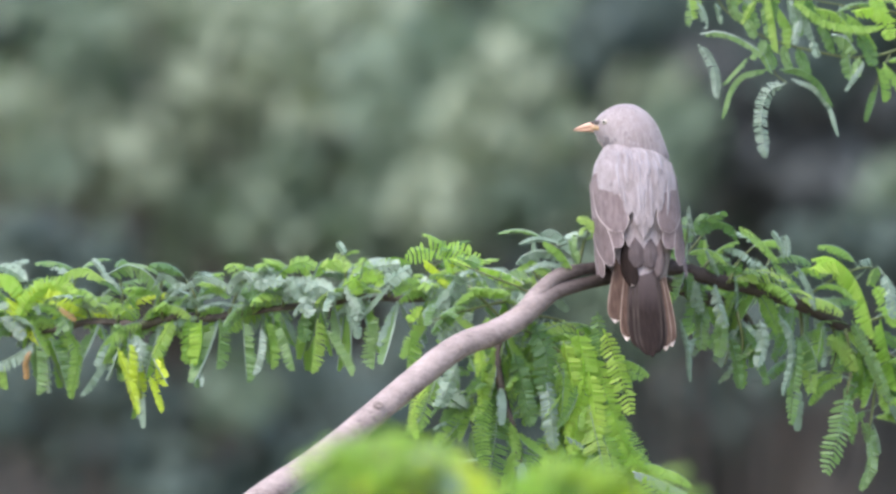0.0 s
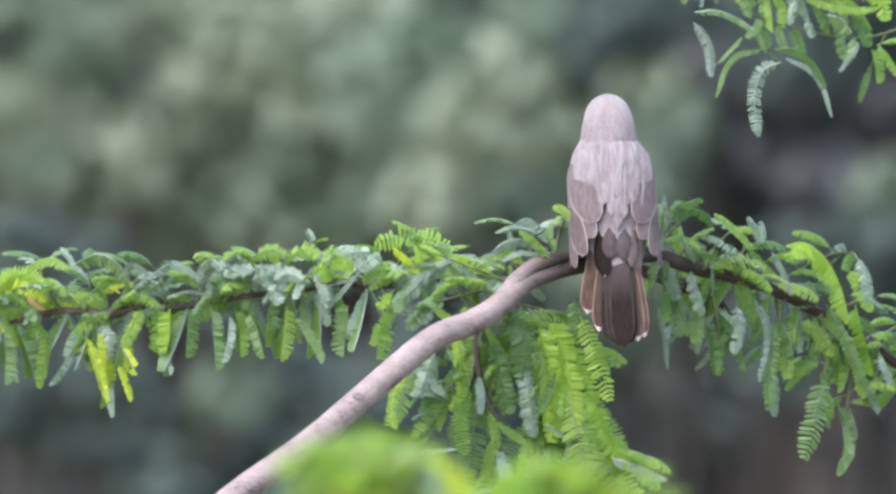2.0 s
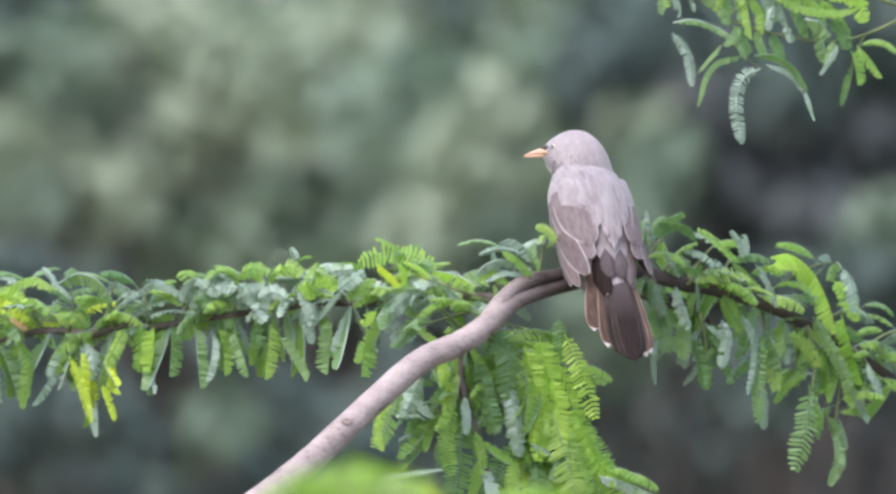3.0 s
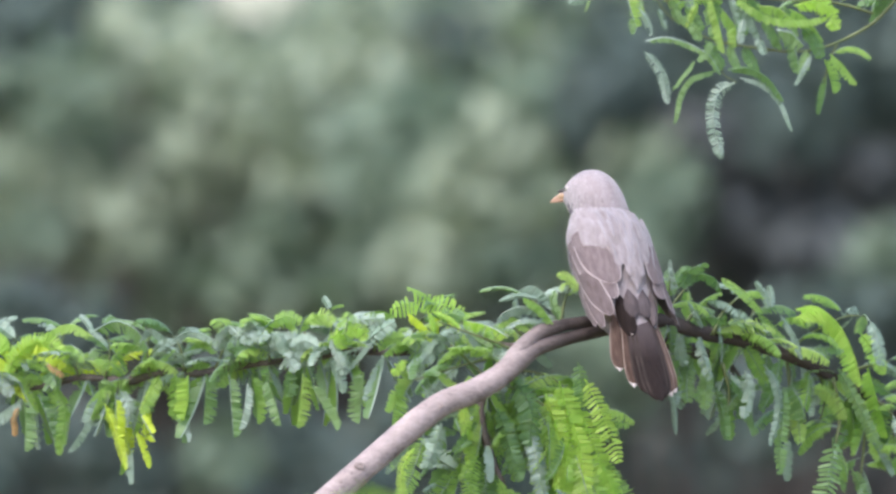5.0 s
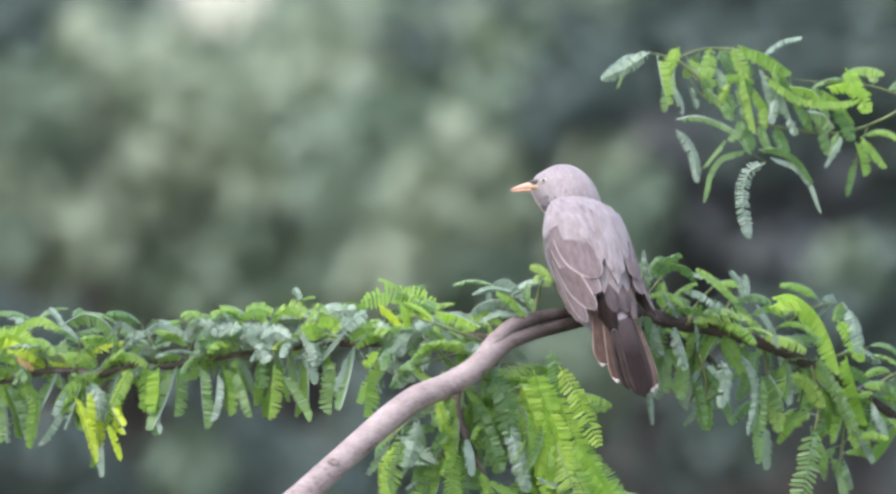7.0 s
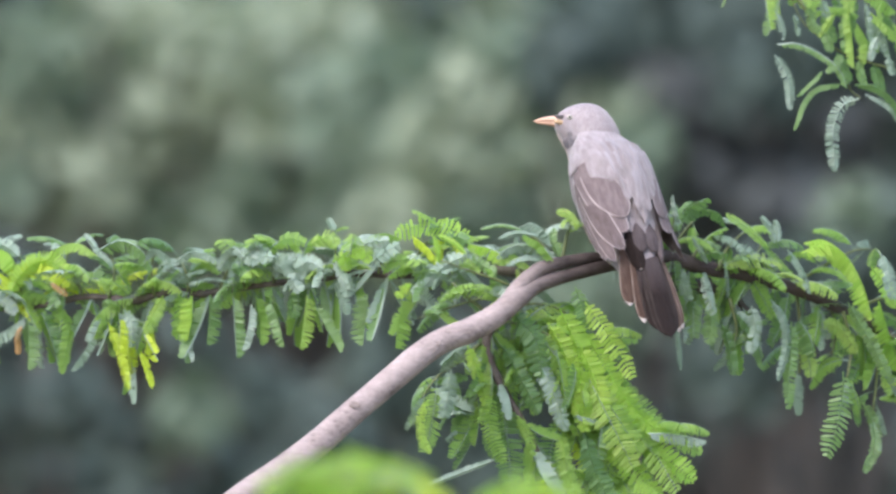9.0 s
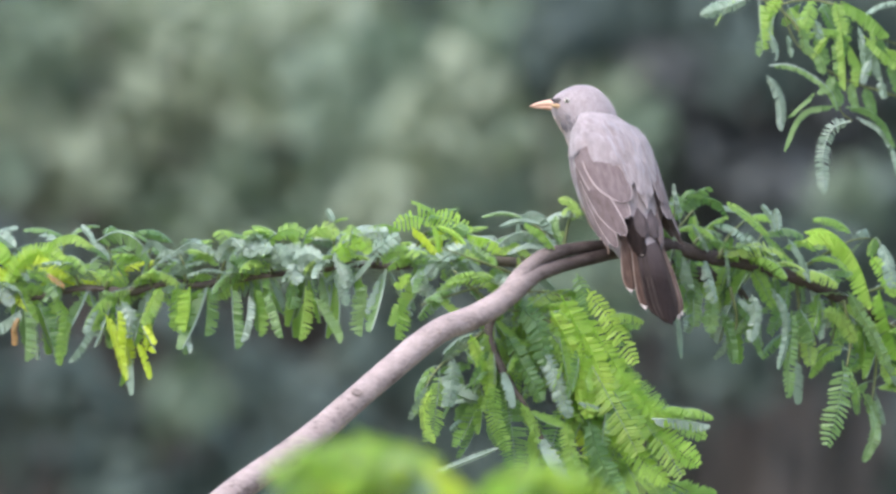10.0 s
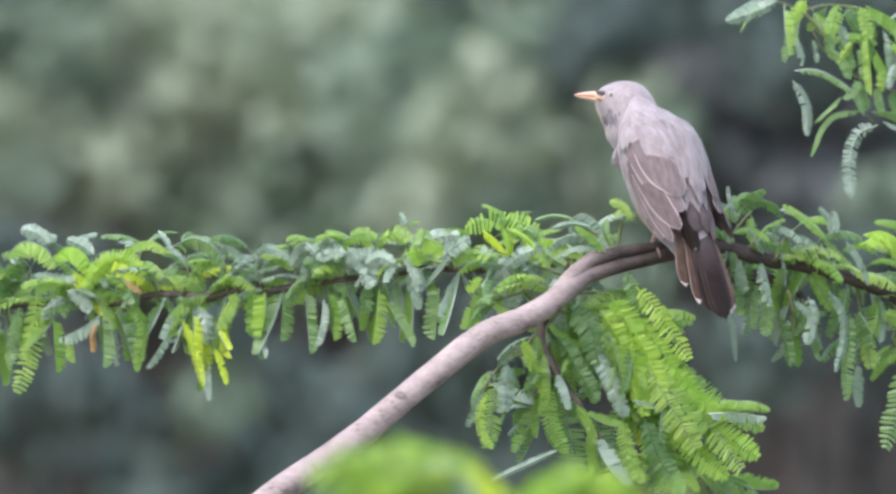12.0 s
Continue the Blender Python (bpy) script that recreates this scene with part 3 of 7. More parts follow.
    for k in range(4):
        rows = []
        for i in range(26):
            u, v = -0.25 + 0.34 * k + rng.uniform(0, 0.36), rng.uniform(-0.12, 0.52)
            v = max(v, 0.06) if 0.34 < u < 0.62 or u > 1.15 else v
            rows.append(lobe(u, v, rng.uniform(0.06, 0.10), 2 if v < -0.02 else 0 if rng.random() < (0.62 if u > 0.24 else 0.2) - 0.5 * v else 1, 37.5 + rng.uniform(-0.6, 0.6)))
        base = (sum(q[0] for q in rows) / len(rows), 28.0, 0)
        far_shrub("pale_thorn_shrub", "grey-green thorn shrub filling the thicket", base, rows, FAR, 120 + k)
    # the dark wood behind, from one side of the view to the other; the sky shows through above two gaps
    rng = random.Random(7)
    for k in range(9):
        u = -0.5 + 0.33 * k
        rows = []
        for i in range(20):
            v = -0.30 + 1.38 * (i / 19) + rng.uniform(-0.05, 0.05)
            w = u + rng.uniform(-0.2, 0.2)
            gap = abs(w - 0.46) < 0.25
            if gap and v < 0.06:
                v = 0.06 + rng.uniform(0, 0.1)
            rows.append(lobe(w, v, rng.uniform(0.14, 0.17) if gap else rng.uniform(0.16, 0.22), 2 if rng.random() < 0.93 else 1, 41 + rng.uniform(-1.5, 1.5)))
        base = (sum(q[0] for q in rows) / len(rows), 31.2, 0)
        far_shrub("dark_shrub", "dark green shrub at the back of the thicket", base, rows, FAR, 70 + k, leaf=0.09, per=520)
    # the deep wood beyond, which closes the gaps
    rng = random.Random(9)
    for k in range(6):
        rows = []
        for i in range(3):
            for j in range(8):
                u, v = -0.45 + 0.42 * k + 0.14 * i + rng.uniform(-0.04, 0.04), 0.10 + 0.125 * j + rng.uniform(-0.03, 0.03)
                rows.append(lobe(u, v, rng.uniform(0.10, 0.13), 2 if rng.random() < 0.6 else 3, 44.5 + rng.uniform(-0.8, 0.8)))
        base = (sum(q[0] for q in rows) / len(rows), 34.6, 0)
        far_shrub("dark_shrub", "dark shrub deep in the wood, its shade painted in", base, rows, FAR, 210 + k, leaf=0.1, per=420)


thicket()

# ---------------------------------------------------------------- the tree with the perch
TREE_BASE = Vector((-0.52, -0.40, 0.0))
PIVOT = Vector((0.1005, 0.0, 1.777))
tree = tagged(new("acacia_tree"), "slender feathery-leaved acacia with a smooth pale limb", "tree")
tree.location = TREE_BASE


def on_limb(rows, slope=0.7, off=0.0):
    """Rows of x, z, radius to x, y, z, radius: the limb runs obliquely, its foot nearer to the viewer."""
    out = []
    for x, z, r in rows:
        y = slope * (x - PIVOT.x) + off
        k = 1 + y / FOCUS
        out.append((x * k, y, EYE.z + (z - EYE.z) * k, r * k))
    return out


def grow(name, parent, lines, mats, pivot, base, label="", sides=12, rough=0.08, per=6):
    """One branch mesh of several tubes; lines are (rows, material)."""
    verts, faces, index = [], [], []
    for k, (rows, m) in enumerate(lines):
        n = len(faces)
        tube(verts, faces, spline(rows, per), sides, rough, k * 7.3)
        index += [m] * (len(faces) - n)
    ob = piece(name, mesh(name, [Vector(v) - Vector(pivot) for v in verts], faces, mats, index), parent, Vector(pivot) - Vector(base), label)
    return ob


LIMB = on_limb([(-0.462, 1.236, 0.018), (-0.382, 1.401, 0.0155), (-0.292, 1.481, 0.014), (-0.227, 1.53, 0.013), (-0.192, 1.558, 0.0125), (-0.158, 1.584, 0.0125), (-0.127, 1.605, 0.012), (-0.092, 1.6305, 0.012), (-0.06, 1.658, 0.0115), (-0.031, 1.682, 0.0115), (-0.008, 1.701, 0.0115), (0.013, 1.715, 0.011), (0.038, 1.724, 0.011), (0.0595, 1.736, 0.0105), (0.077, 1.7505, 0.01), (0.092, 1.76, 0.0075), (0.1055, 1.7645, 0.0065), (0.1205, 1.7685, 0.006), (0.138, 1.7725, 0.006), (0.168, 1.779, 0.0065), (0.198, 1.782, 0.007), (0.2205, 1.776, 0.0065), (0.243, 1.7685, 0.0065), (0.258, 1.766, 0.006), (0.278, 1.76, 0.006), (0.308, 1.7495, 0.0055), (0.348, 1.729, 0.005), (0.392, 1.7, 0.0045), (0.438, 1.6635, 0.0035), (0.488, 1.616, 0.002)])
STUB = on_limb([(0.0655, 1.741, 0.008), (0.077, 1.756, 0.0085), (0.089, 1.769, 0.007), (0.1005, 1.776, 0.0065), (0.123, 1.781, 0.0055), (0.148, 1.783, 0.005), (0.168, 1.779, 0.004)], off=0.002)
UNDER = on_limb([(0.158, 1.777, 0.0045), (0.183, 1.771, 0.0055), (0.203, 1.7645, 0.006), (0.2255, 1.755, 0.0065), (0.2455, 1.75, 0.006), (0.258, 1.742, 0.0035), (0.273, 1.721, 0.002)], off=0.02)
FOOT = [(TREE_BASE.x, TREE_BASE.y, -0.05, 0.05), (TREE_BASE.x - 0.01, TREE_BASE.y + 0.01, 0.4, 0.036), (TREE_BASE.x - 0.005, TREE_BASE.y + 0.02, 0.85, 0.027)]
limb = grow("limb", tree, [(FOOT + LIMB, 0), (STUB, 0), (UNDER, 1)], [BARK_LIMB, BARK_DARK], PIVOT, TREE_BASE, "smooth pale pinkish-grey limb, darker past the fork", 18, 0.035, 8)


def knot(x, z, r):
    """A healed twig scar: a low ring with a sunken middle, on the viewer's side of the limb."""
    c = Vector(on_limb([(x, z, 0)])[0][:3]) + Vector((0.004, -0.0107, 0.003))
    verts, faces = [], []
    rings = [(0.0, -0.3), (0.35, -0.25), (0.6, 0.35), (0.85, 0.4), (1.15, 0.0), (1.4, -0.5)]
    for w, h in rings:
        for k in range(12):
            a = 2 * math.pi * k / 12
            verts.append(c + Vector((r * 1.35 * w * math.cos(a), -h * r * 0.35, r * w * math.sin(a))) - PIVOT)
    for i in range(len(rings) - 1):
        for k in range(12):
            a, b = i * 12 + k, i * 12 + (k + 1) % 12
            faces.append((a, b, b + 12, a + 12))
    piece("knot", mesh("knot", verts, faces, [BARK_PALE]), limb, label="small healed twig scar")


for x, z, r in ((-0.0645, 1.659, 0.0029), (-0.138, 1.597, 0.0029), (0.0055, 1.71, 0.0021)):
    knot(x, z, r)

# the leaves past the fork
right = Spray(limb, PIVOT, 11, 90)
line = spline(LIMB[20:], 6)
right.twig(line, 0.0095, 1.1, 0.62, (0.56, 0.24, 0.20, 0.0, 0), per=(2, 3))
right.twig(spline(UNDER[2:], 6), 0.012, 1.0, 0.3, (0.35, 0.43, 0.22, 0.0, 0))
side_lines = []
for rows in (
        [(0.2005, 1.781, 0.002), (0.213, 1.7985, 0.0015), (0.2255, 1.8135, 0.001)],
        [(0.2205, 1.777, 0.002), (0.233, 1.7935, 0.0015), (0.2405, 1.800, 0.001)],
        [(0.203, 1.781, 0.0015), (0.208, 1.801, 0.001), (0.2105, 1.8235, 0.0005)],
        [(0.2455, 1.7685, 0.002), (0.253, 1.786, 0.0015), (0.268, 1.801, 0.001)],
        [(0.268, 1.762, 0.002), (0.278, 1.781, 0.0015), (0.283, 1.7935, 0.001)],
        [(0.303, 1.751, 0.002), (0.328, 1.766, 0.0015), (0.358, 1.781, 0.001), (0.378, 1.781, 0.0005)],
        [(0.308, 1.7485, 0.002), (0.3105, 1.711, 0.0015), (0.308, 1.676, 0.001)],
        [(0.348, 1.7285, 0.002), (0.353, 1.696, 0.0015), (0.348, 1.666, 0.001)],
        [(0.373, 1.7135, 0.002), (0.373, 1.671, 0.0015), (0.368, 1.636, 0.001)],
        [(0.253, 1.7435, 0.002), (0.258, 1.716, 0.0015), (0.253, 1.696, 0.001)],
        [(0.392, 1.7, 0.002), (0.413, 1.716, 0.0015), (0.433, 1.721, 0.001)],
        [(0.353, 1.726, 0.002), (0.3705, 1.736, 0.0015), (0.3955, 1.741, 0.001)],
        [(0.3755, 1.711, 0.002), (0.3955, 1.6985, 0.0015), (0.408, 1.671, 0.001)],
        [(0.333, 1.7385, 0.002), (0.3405, 1.716, 0.0015), (0.3355, 1.691, 0.001)]):
    s = on_limb(rows, off=random.uniform(-0.02, 0.02))
    side_lines.append((s, 0))
    right.twig(spline(s, 8), 0.011, 0.9, 0.55, (0.5, 0.27, 0.23, 0.0, 0), start=0.2, per=(1, 2))
for row in side_lines:
    grow("twig", limb, [row], [TWIG_GREEN], PIVOT, PIVOT, sides=5, per=4)
frond(limb, PIVOT, 0.0148, 5, FOLDING, [(0.3155, 1.7800), (0.3355, 1.7885), (0.3530, 1.7760), (0.3655, 1.7510), (0.3730, 1.7210)], 0.7, -0.02)
frond(limb, PIVOT, 0.0124, 5, FOLDING, [(0.3180, 1.7885), (0.3330, 1.7910), (0.3480, 1.7810), (0.3630, 1.7560)], 0.7, -0.02)
frond(limb, PIVOT, 0.0080, 5, SPREAD, [(0.3730, 1.7660), (0.3830, 1.7510), (0.3920, 1.7300)], 0.7, -0.02)
frond(limb, PIVOT, 0.0115, 5, FOLDING, [(0.3780, 1.7360), (0.3855, 1.7060), (0.3940, 1.6750)], 0.7, -0.02)
frond(limb, PIVOT, 0.0130, 1, COMB, [(0.3470, 1.6760), (0.3460, 1.6560), (0.3410, 1.6310), (0.3310, 1.6020)], 0.7, -0.02)
frond(limb, PIVOT, 0.0075, 1, COMB, [(0.3620, 1.6485), (0.3690, 1.6310), (0.3705, 1.6110), (0.3610, 1.5870)], 0.7, -0.02)
frond(limb, PIVOT, 0.0075, 1, SPREAD, [(0.3055, 1.7210), (0.3040, 1.6960), (0.3015, 1.6710), (0.3000, 1.6450)], 0.7, -0.02)
frond(limb, PIVOT, 0.0055, 2, SPREAD, [(0.2890, 1.7410), (0.3005, 1.7210), (0.3010, 1.6960), (0.2930, 1.6700)], 0.7, -0.02)
frond(limb, PIVOT, 0.0058, 1, FOLDING, [(0.2605, 1.7285), (0.2730, 1.7110), (0.2810, 1.6800)], 0.7, -0.02)
frond(limb, PIVOT, 0.0070, 2, SPREAD, [(0.2730, 1.7360), (0.2755, 1.7160), (0.2705, 1.6950)], 0.7, -0.02)
frond(limb, PIVOT, 0.0070, 1, SPREAD, [(0.2470, 1.7210), (0.2520, 1.7010), (0.2545, 1.6760)], 0.7, -0.02)
frond(limb, PIVOT, 0.0080, 1, SPREAD, [(0.2390, 1.7385), (0.2390, 1.7210), (0.2370, 1.7035)], 0.7, -0.02)
frond(limb, PIVOT, 0.0035, 2, COMB, [(0.2030, 1.7360), (0.2105, 1.7110), (0.2120, 1.6820)], 0.7, -0.02)
frond(limb, PIVOT, 0.0045, 0, SPREAD, [(0.2890, 1.7860), (0.2720, 1.8040), (0.2550, 1.8170)], 0.7, -0.02)
frond(limb, PIVOT, 0.0040, 2, SPREAD, [(0.2940, 1.7900), (0.2910, 1.8035), (0.2840, 1.8140)], 0.7, -0.02)
frond(limb, PIVOT, 0.0045, 2, SPREAD, [(0.2970, 1.7910), (0.2970, 1.8010), (0.2950, 1.8100)], 0.7, -0.02)
frond(limb, PIVOT, 0.0041, 2, FOLDING, [(0.2165, 1.8100), (0.2135, 1.8210), (0.2115, 1.8350)], 0.7, -0.02)
frond(limb, PIVOT, 0.0083, 1, FOLDING, [(0.2170, 1.8100), (0.2305, 1.8220), (0.2480, 1.8180), (0.2540, 1.8060)], 0.7, -0.02)
frond(limb, PIVOT, 0.0050, 1, SPREAD, [(0.2140, 1.8135), (0.2205, 1.8235), (0.2280, 1.8280)], 0.7, -0.02)
frond(limb, PIVOT, 0.0045, 2, SPREAD, [(0.3045, 1.7835), (0.3155, 1.7660), (0.3220, 1.7450)], 0.7, -0.02)
frond(limb, PIVOT, 0.0070, 2, SPREAD, [(0.2620, 1.7885), (0.2730, 1.7810), (0.2805, 1.7700)], 0.7, -0.02)
frond(limb, PIVOT, 0.0030, 2, SPREAD, [(0.2255, 1.7970), (0.2320, 1.7860), (0.2370, 1.7750)], 0.7, -0.02)
frond(limb, PIVOT, 0.0070, 1, SPREAD, [(0.3530, 1.7360), (0.3630, 1.7160), (0.3730, 1.6960), (0.3860, 1.6650)], 0.7, -0.02)
frond(limb, PIVOT, 0.0090, 0, SPREAD, [(0.3305, 1.7200), (0.3455, 1.7135), (0.3580, 1.6920)], 0.7, -0.02)
frond(limb, PIVOT, 0.0066, 2, FOLDING, [(0.3805, 1.6710), (0.3880, 1.6560), (0.3960, 1.6400)], 0.7, -0.02)
frond(limb, PIVOT, 0.0148, 1, FOLDING, [(0.3130, 1.7210), (0.3205, 1.7060), (0.3230, 1.6910)], 0.7, -0.02)
right.finish()

# the leaves round the fork
crown = Spray(limb, PIVOT, 12, 40)
tw = []
for rows in (
        [(0.108, 1.771, 0.002), (0.1005, 1.791, 0.0015), (0.088, 1.8035, 0.001), (0.073, 1.8085, 0.0005)],
        [(0.113, 1.776, 0.002), (0.118, 1.801, 0.0015), (0.1255, 1.8185, 0.001)],
        [(0.078, 1.756, 0.002), (0.058, 1.766, 0.0015), (0.033, 1.776, 0.001), (0.008, 1.786, 0.0005)],
        [(0.073, 1.756, 0.002), (0.043, 1.751, 0.0015), (0.013, 1.7435, 0.001), (-0.012, 1.736, 0.0005)],
        [(0.088, 1.7635, 0.002), (0.073, 1.781, 0.0015), (0.0655, 1.791, 0.001)],
        [(0.048, 1.736, 0.0015), (0.033, 1.751, 0.0015), (0.018, 1.766, 0.001)]):
    s = on_limb(rows, slope=0.2, off=0.03)
    tw.append((s, 0))
    small = len(tw) == 2
    crown.twig(spline(s, 8), 0.012, 0.5 if small else 0.8, 0.6, (0.4, 0.24, 0.36, 0.0, 0), start=0.25, per=(1, 2))
for row in tw:
    grow("twig", limb, [row], [TWIG_GREEN], PIVOT, PIVOT, sides=5, per=4)
frond(limb, PIVOT, 0.0074, 2, FOLDING, [(0.1120, 1.7935), (0.1005, 1.8085), (0.0905, 1.8150), (0.0805, 1.8120)], 0.2, 0.0)
frond(limb, PIVOT, 0.0030, 2, SPREAD, [(0.0970, 1.8035), (0.0790, 1.8070), (0.0620, 1.8025)], 0.2, 0.0)
frond(limb, PIVOT, 0.0083, 2, FOLDING, [(0.1030, 1.7910), (0.0830, 1.7970), (0.0680, 1.7935), (0.0595, 1.7860)], 0.2, 0.0)
frond(limb, PIVOT, 0.0040, 2, SPREAD, [(0.1030, 1.7830), (0.0830, 1.7860), (0.0670, 1.7790)], 0.2, 0.0)
frond(limb, PIVOT, 0.0066, 0, FOLDING, [(0.1080, 1.7810), (0.0980, 1.7960), (0.0840, 1.8050)], 0.2, 0.0)
frond(limb, PIVOT, 0.0050, 0, SPREAD, [(0.1310, 1.8100), (0.1220, 1.8220), (0.1130, 1.8245)], 0.2, 0.0)
frond(limb, PIVOT, 0.0050, 1, SPREAD, [(0.1140, 1.7850), (0.1080, 1.8000), (0.1100, 1.8100)], 0.2, 0.0)
frond(limb, PIVOT, 0.0066, 0, FOLDING, [(0.0890, 1.7750), (0.0730, 1.7880), (0.0605, 1.7810)], 0.2, 0.0)
crown.finish()

# ---------------------------------------------------------------- the branch that runs back over the limb
BACK_PIVOT = Vector((0.008, 0.05, 1.7585))
BACK = on_limb([(0.088, 1.756, 0.0055), (0.048, 1.76, 0.0045), (0.008, 1.7585, 0.004), (-0.027, 1.755, 0.0035), (-0.072, 1.756, 0.0035), (-0.097, 1.7525, 0.003), (-0.142, 1.7475, 0.003), (-0.172, 1.7435, 0.003), (-0.1945, 1.74, 0.0035), (-0.2095, 1.738, 0.004), (-0.227, 1.74, 0.003), (-0.252, 1.736, 0.0035), (-0.2695, 1.731, 0.005), (-0.2845, 1.733, 0.0035), (-0.312, 1.735, 0.003), (-0.3445, 1.728, 0.003), (-0.377, 1.7235, 0.0025), (-0.422, 1.727, 0.0025), (-0.472, 1.721, 0.002), (-0.532, 1.716, 0.0015)], slope=-0.35, off=0.03)
back = grow("side_branch", tree, [(BACK, 0)], [BARK_DARK], BACK_PIVOT, TREE_BASE, "thin dark knobbly side branch hung with leaves", 9, 0.18, 6)
left = Spray(back, BACK_PIVOT, 13, 110)
bl = spline(BACK, 8)
left.twig(bl, 0.0085, 1.15, 0.66, (0.40, 0.22, 0.38, 0.0, 0.0), start=0.06, stop=0.58, per=(2, 4), out=1.1, falling=FOLDED)
left.twig(bl, 0.0085, 1.15, 0.7, (0.50, 0.18, 0.27, 0.05, 0.0), start=0.58, stop=0.86, per=(2, 4), out=1.2, falling=FOLDED)
left.twig(bl, 0.0075, 1.35, 0.7, (0.50, 0.18, 0.27, 0.05, 0.0), start=0.86, per=(3, 5), out=1.4, falling=FOLDED)
tw = []
for rows in (
        [(-0.092, 1.7535, 0.0015), (-0.0895, 1.776, 0.001), (-0.093, 1.796, 0.0005)],
        [(-0.022, 1.756, 0.002), (-0.012, 1.781, 0.0015), (0.008, 1.791, 0.001)],
        [(-0.312, 1.736, 0.0015), (-0.322, 1.756, 0.001), (-0.337, 1.766, 0.0005)],
        [(-0.277, 1.731, 0.0015), (-0.2745, 1.706, 0.001), (-0.267, 1.676, 0.0005)],
        [(-0.362, 1.726, 0.0015), (-0.372, 1.751, 0.001), (-0.392, 1.771, 0.0005)],
        [(-0.052, 1.756, 0.0015), (-0.047, 1.781, 0.001)],
        [(-0.192, 1.741, 0.0015), (-0.182, 1.766, 0.001)],
        [(-0.452, 1.7235, 0.0015), (-0.462, 1.746, 0.001), (-0.477, 1.766, 0.0005)],
        [(-0.447, 1.7235, 0.0015), (-0.4445, 1.696, 0.001)],
        [(-0.1145, 1.751, 0.0015), (-0.112, 1.7685, 0.001), (-0.117, 1.781, 0.0005)],
        [(-0.1445, 1.7475, 0.0015), (-0.142, 1.766, 0.001), (-0.1345, 1.777, 0.0005)],
        [(-0.1695, 1.7435, 0.0015), (-0.1745, 1.7635, 0.001), (-0.172, 1.775, 0.0005)],
        [(-0.2195, 1.74, 0.0015), (-0.222, 1.7585, 0.001), (-0.2295, 1.771, 0.0005)],
        [(-0.2495, 1.736, 0.0015), (-0.252, 1.761, 0.001), (-0.247, 1.777, 0.0005)],
        [(-0.2895, 1.733, 0.0015), (-0.2845, 1.761, 0.001), (-0.292, 1.78, 0.0005)],
        [(-0.327, 1.731, 0.0015), (-0.3295, 1.7585, 0.001), (-0.322, 1.7785, 0.0005)],
        [(-0.382, 1.7235, 0.0015), (-0.377, 1.751, 0.001), (-0.367, 1.772, 0.0005)],
        [(-0.422, 1.726, 0.0015), (-0.427, 1.751, 0.001), (-0.4195, 1.7685, 0.0005)],
        [(-0.492, 1.72, 0.0015), (-0.497, 1.7435, 0.001), (-0.502, 1.761, 0.0005)]):
    s = on_limb(rows, slope=-0.35, off=0.025)
    tw.append((s, 0))
    if len(tw) == 1:
        continue  # a bare bud stalk
    left.twig(spline(s, 8), 0.010, 0.8, 0.7, (0.4, 0.3, 0.30, 0.0, 0), start=0.2, per=(1, 3), falling=FOLDED)
for k in range(2):
    for x, z in ((-0.2545, 1.7135), (-0.2745, 1.706), (-0.2795, 1.721)):
        q = on_limb([(x, z, 0)], slope=-0.35, off=0.01)[0]
        left.add(q[:3], (random.uniform(-.3, .3), random.uniform(-.3, .1), -1), 0.85, 1, 3)
q = on_limb([(-0.342, 1.7485, 0)], slope=-0.35, off=0.0)[0]
left.add(q[:3], (0.5, -0.3, -0.3), 0.4, 0, 4)
q = on_limb([(-0.3645, 1.711, 0)], slope=-0.35, off=0.0)[0]
left.add(q[:3], (-0.3, -0.3, -0.9), 0.45, 0, 4)
for row in tw:
    grow("twig", back, [row], [TWIG_GREEN], BACK_PIVOT, BACK_PIVOT, sides=5, per=4)
frond(back, BACK_PIVOT, 0.0130, 0, COMB, [(-0.4185, 1.7350), (-0.4250, 1.6935), (-0.4380, 1.6490)], -0.35, 0.008)
frond(back, BACK_PIVOT, 0.0080, 1, SPREAD, [(-0.4345, 1.7235), (-0.4420, 1.6960), (-0.4445, 1.6700)], -0.35, 0.008)
frond(back, BACK_PIVOT, 0.0099, 0, FOLDING, [(-0.4040, 1.7135), (-0.4030, 1.6910), (-0.4015, 1.6670)], -0.35, 0.008)
frond(back, BACK_PIVOT, 0.0080, 2, SPREAD, [(-0.4070, 1.7800), (-0.4195, 1.7900), (-0.4330, 1.7920)], -0.35, 0.008)
frond(back, BACK_PIVOT, 0.0060, 2, SPREAD, [(-0.4260, 1.7800), (-0.4210, 1.7885), (-0.4010, 1.7840)], -0.35, 0.008)
frond(back, BACK_PIVOT, 0.0148, 0, FOLDING, [(-0.4480, 1.7650), (-0.4320, 1.7810), (-0.4120, 1.7760), (-0.4010, 1.7600)], -0.35, 0.008)
frond(back, BACK_PIVOT, 0.0148, 5, FOLDING, [(-0.4070, 1.7650), (-0.3920, 1.7760), (-0.3770, 1.7710), (-0.3690, 1.7550)], -0.35, 0.008)
frond(back, BACK_PIVOT, 0.0060, 2, SPREAD, [(-0.4230, 1.7510), (-0.4020, 1.7485), (-0.3830, 1.7430)], -0.35, 0.008)
frond(back, BACK_PIVOT, 0.0080, 2, SPREAD, [(-0.4160, 1.7140), (-0.4045, 1.7230), (-0.3960, 1.7320)], -0.35, 0.008)
frond(back, BACK_PIVOT, 0.0080, 1, SPREAD, [(-0.4570, 1.7660), (-0.4530, 1.7460), (-0.4550, 1.7200)], -0.35, 0.008)
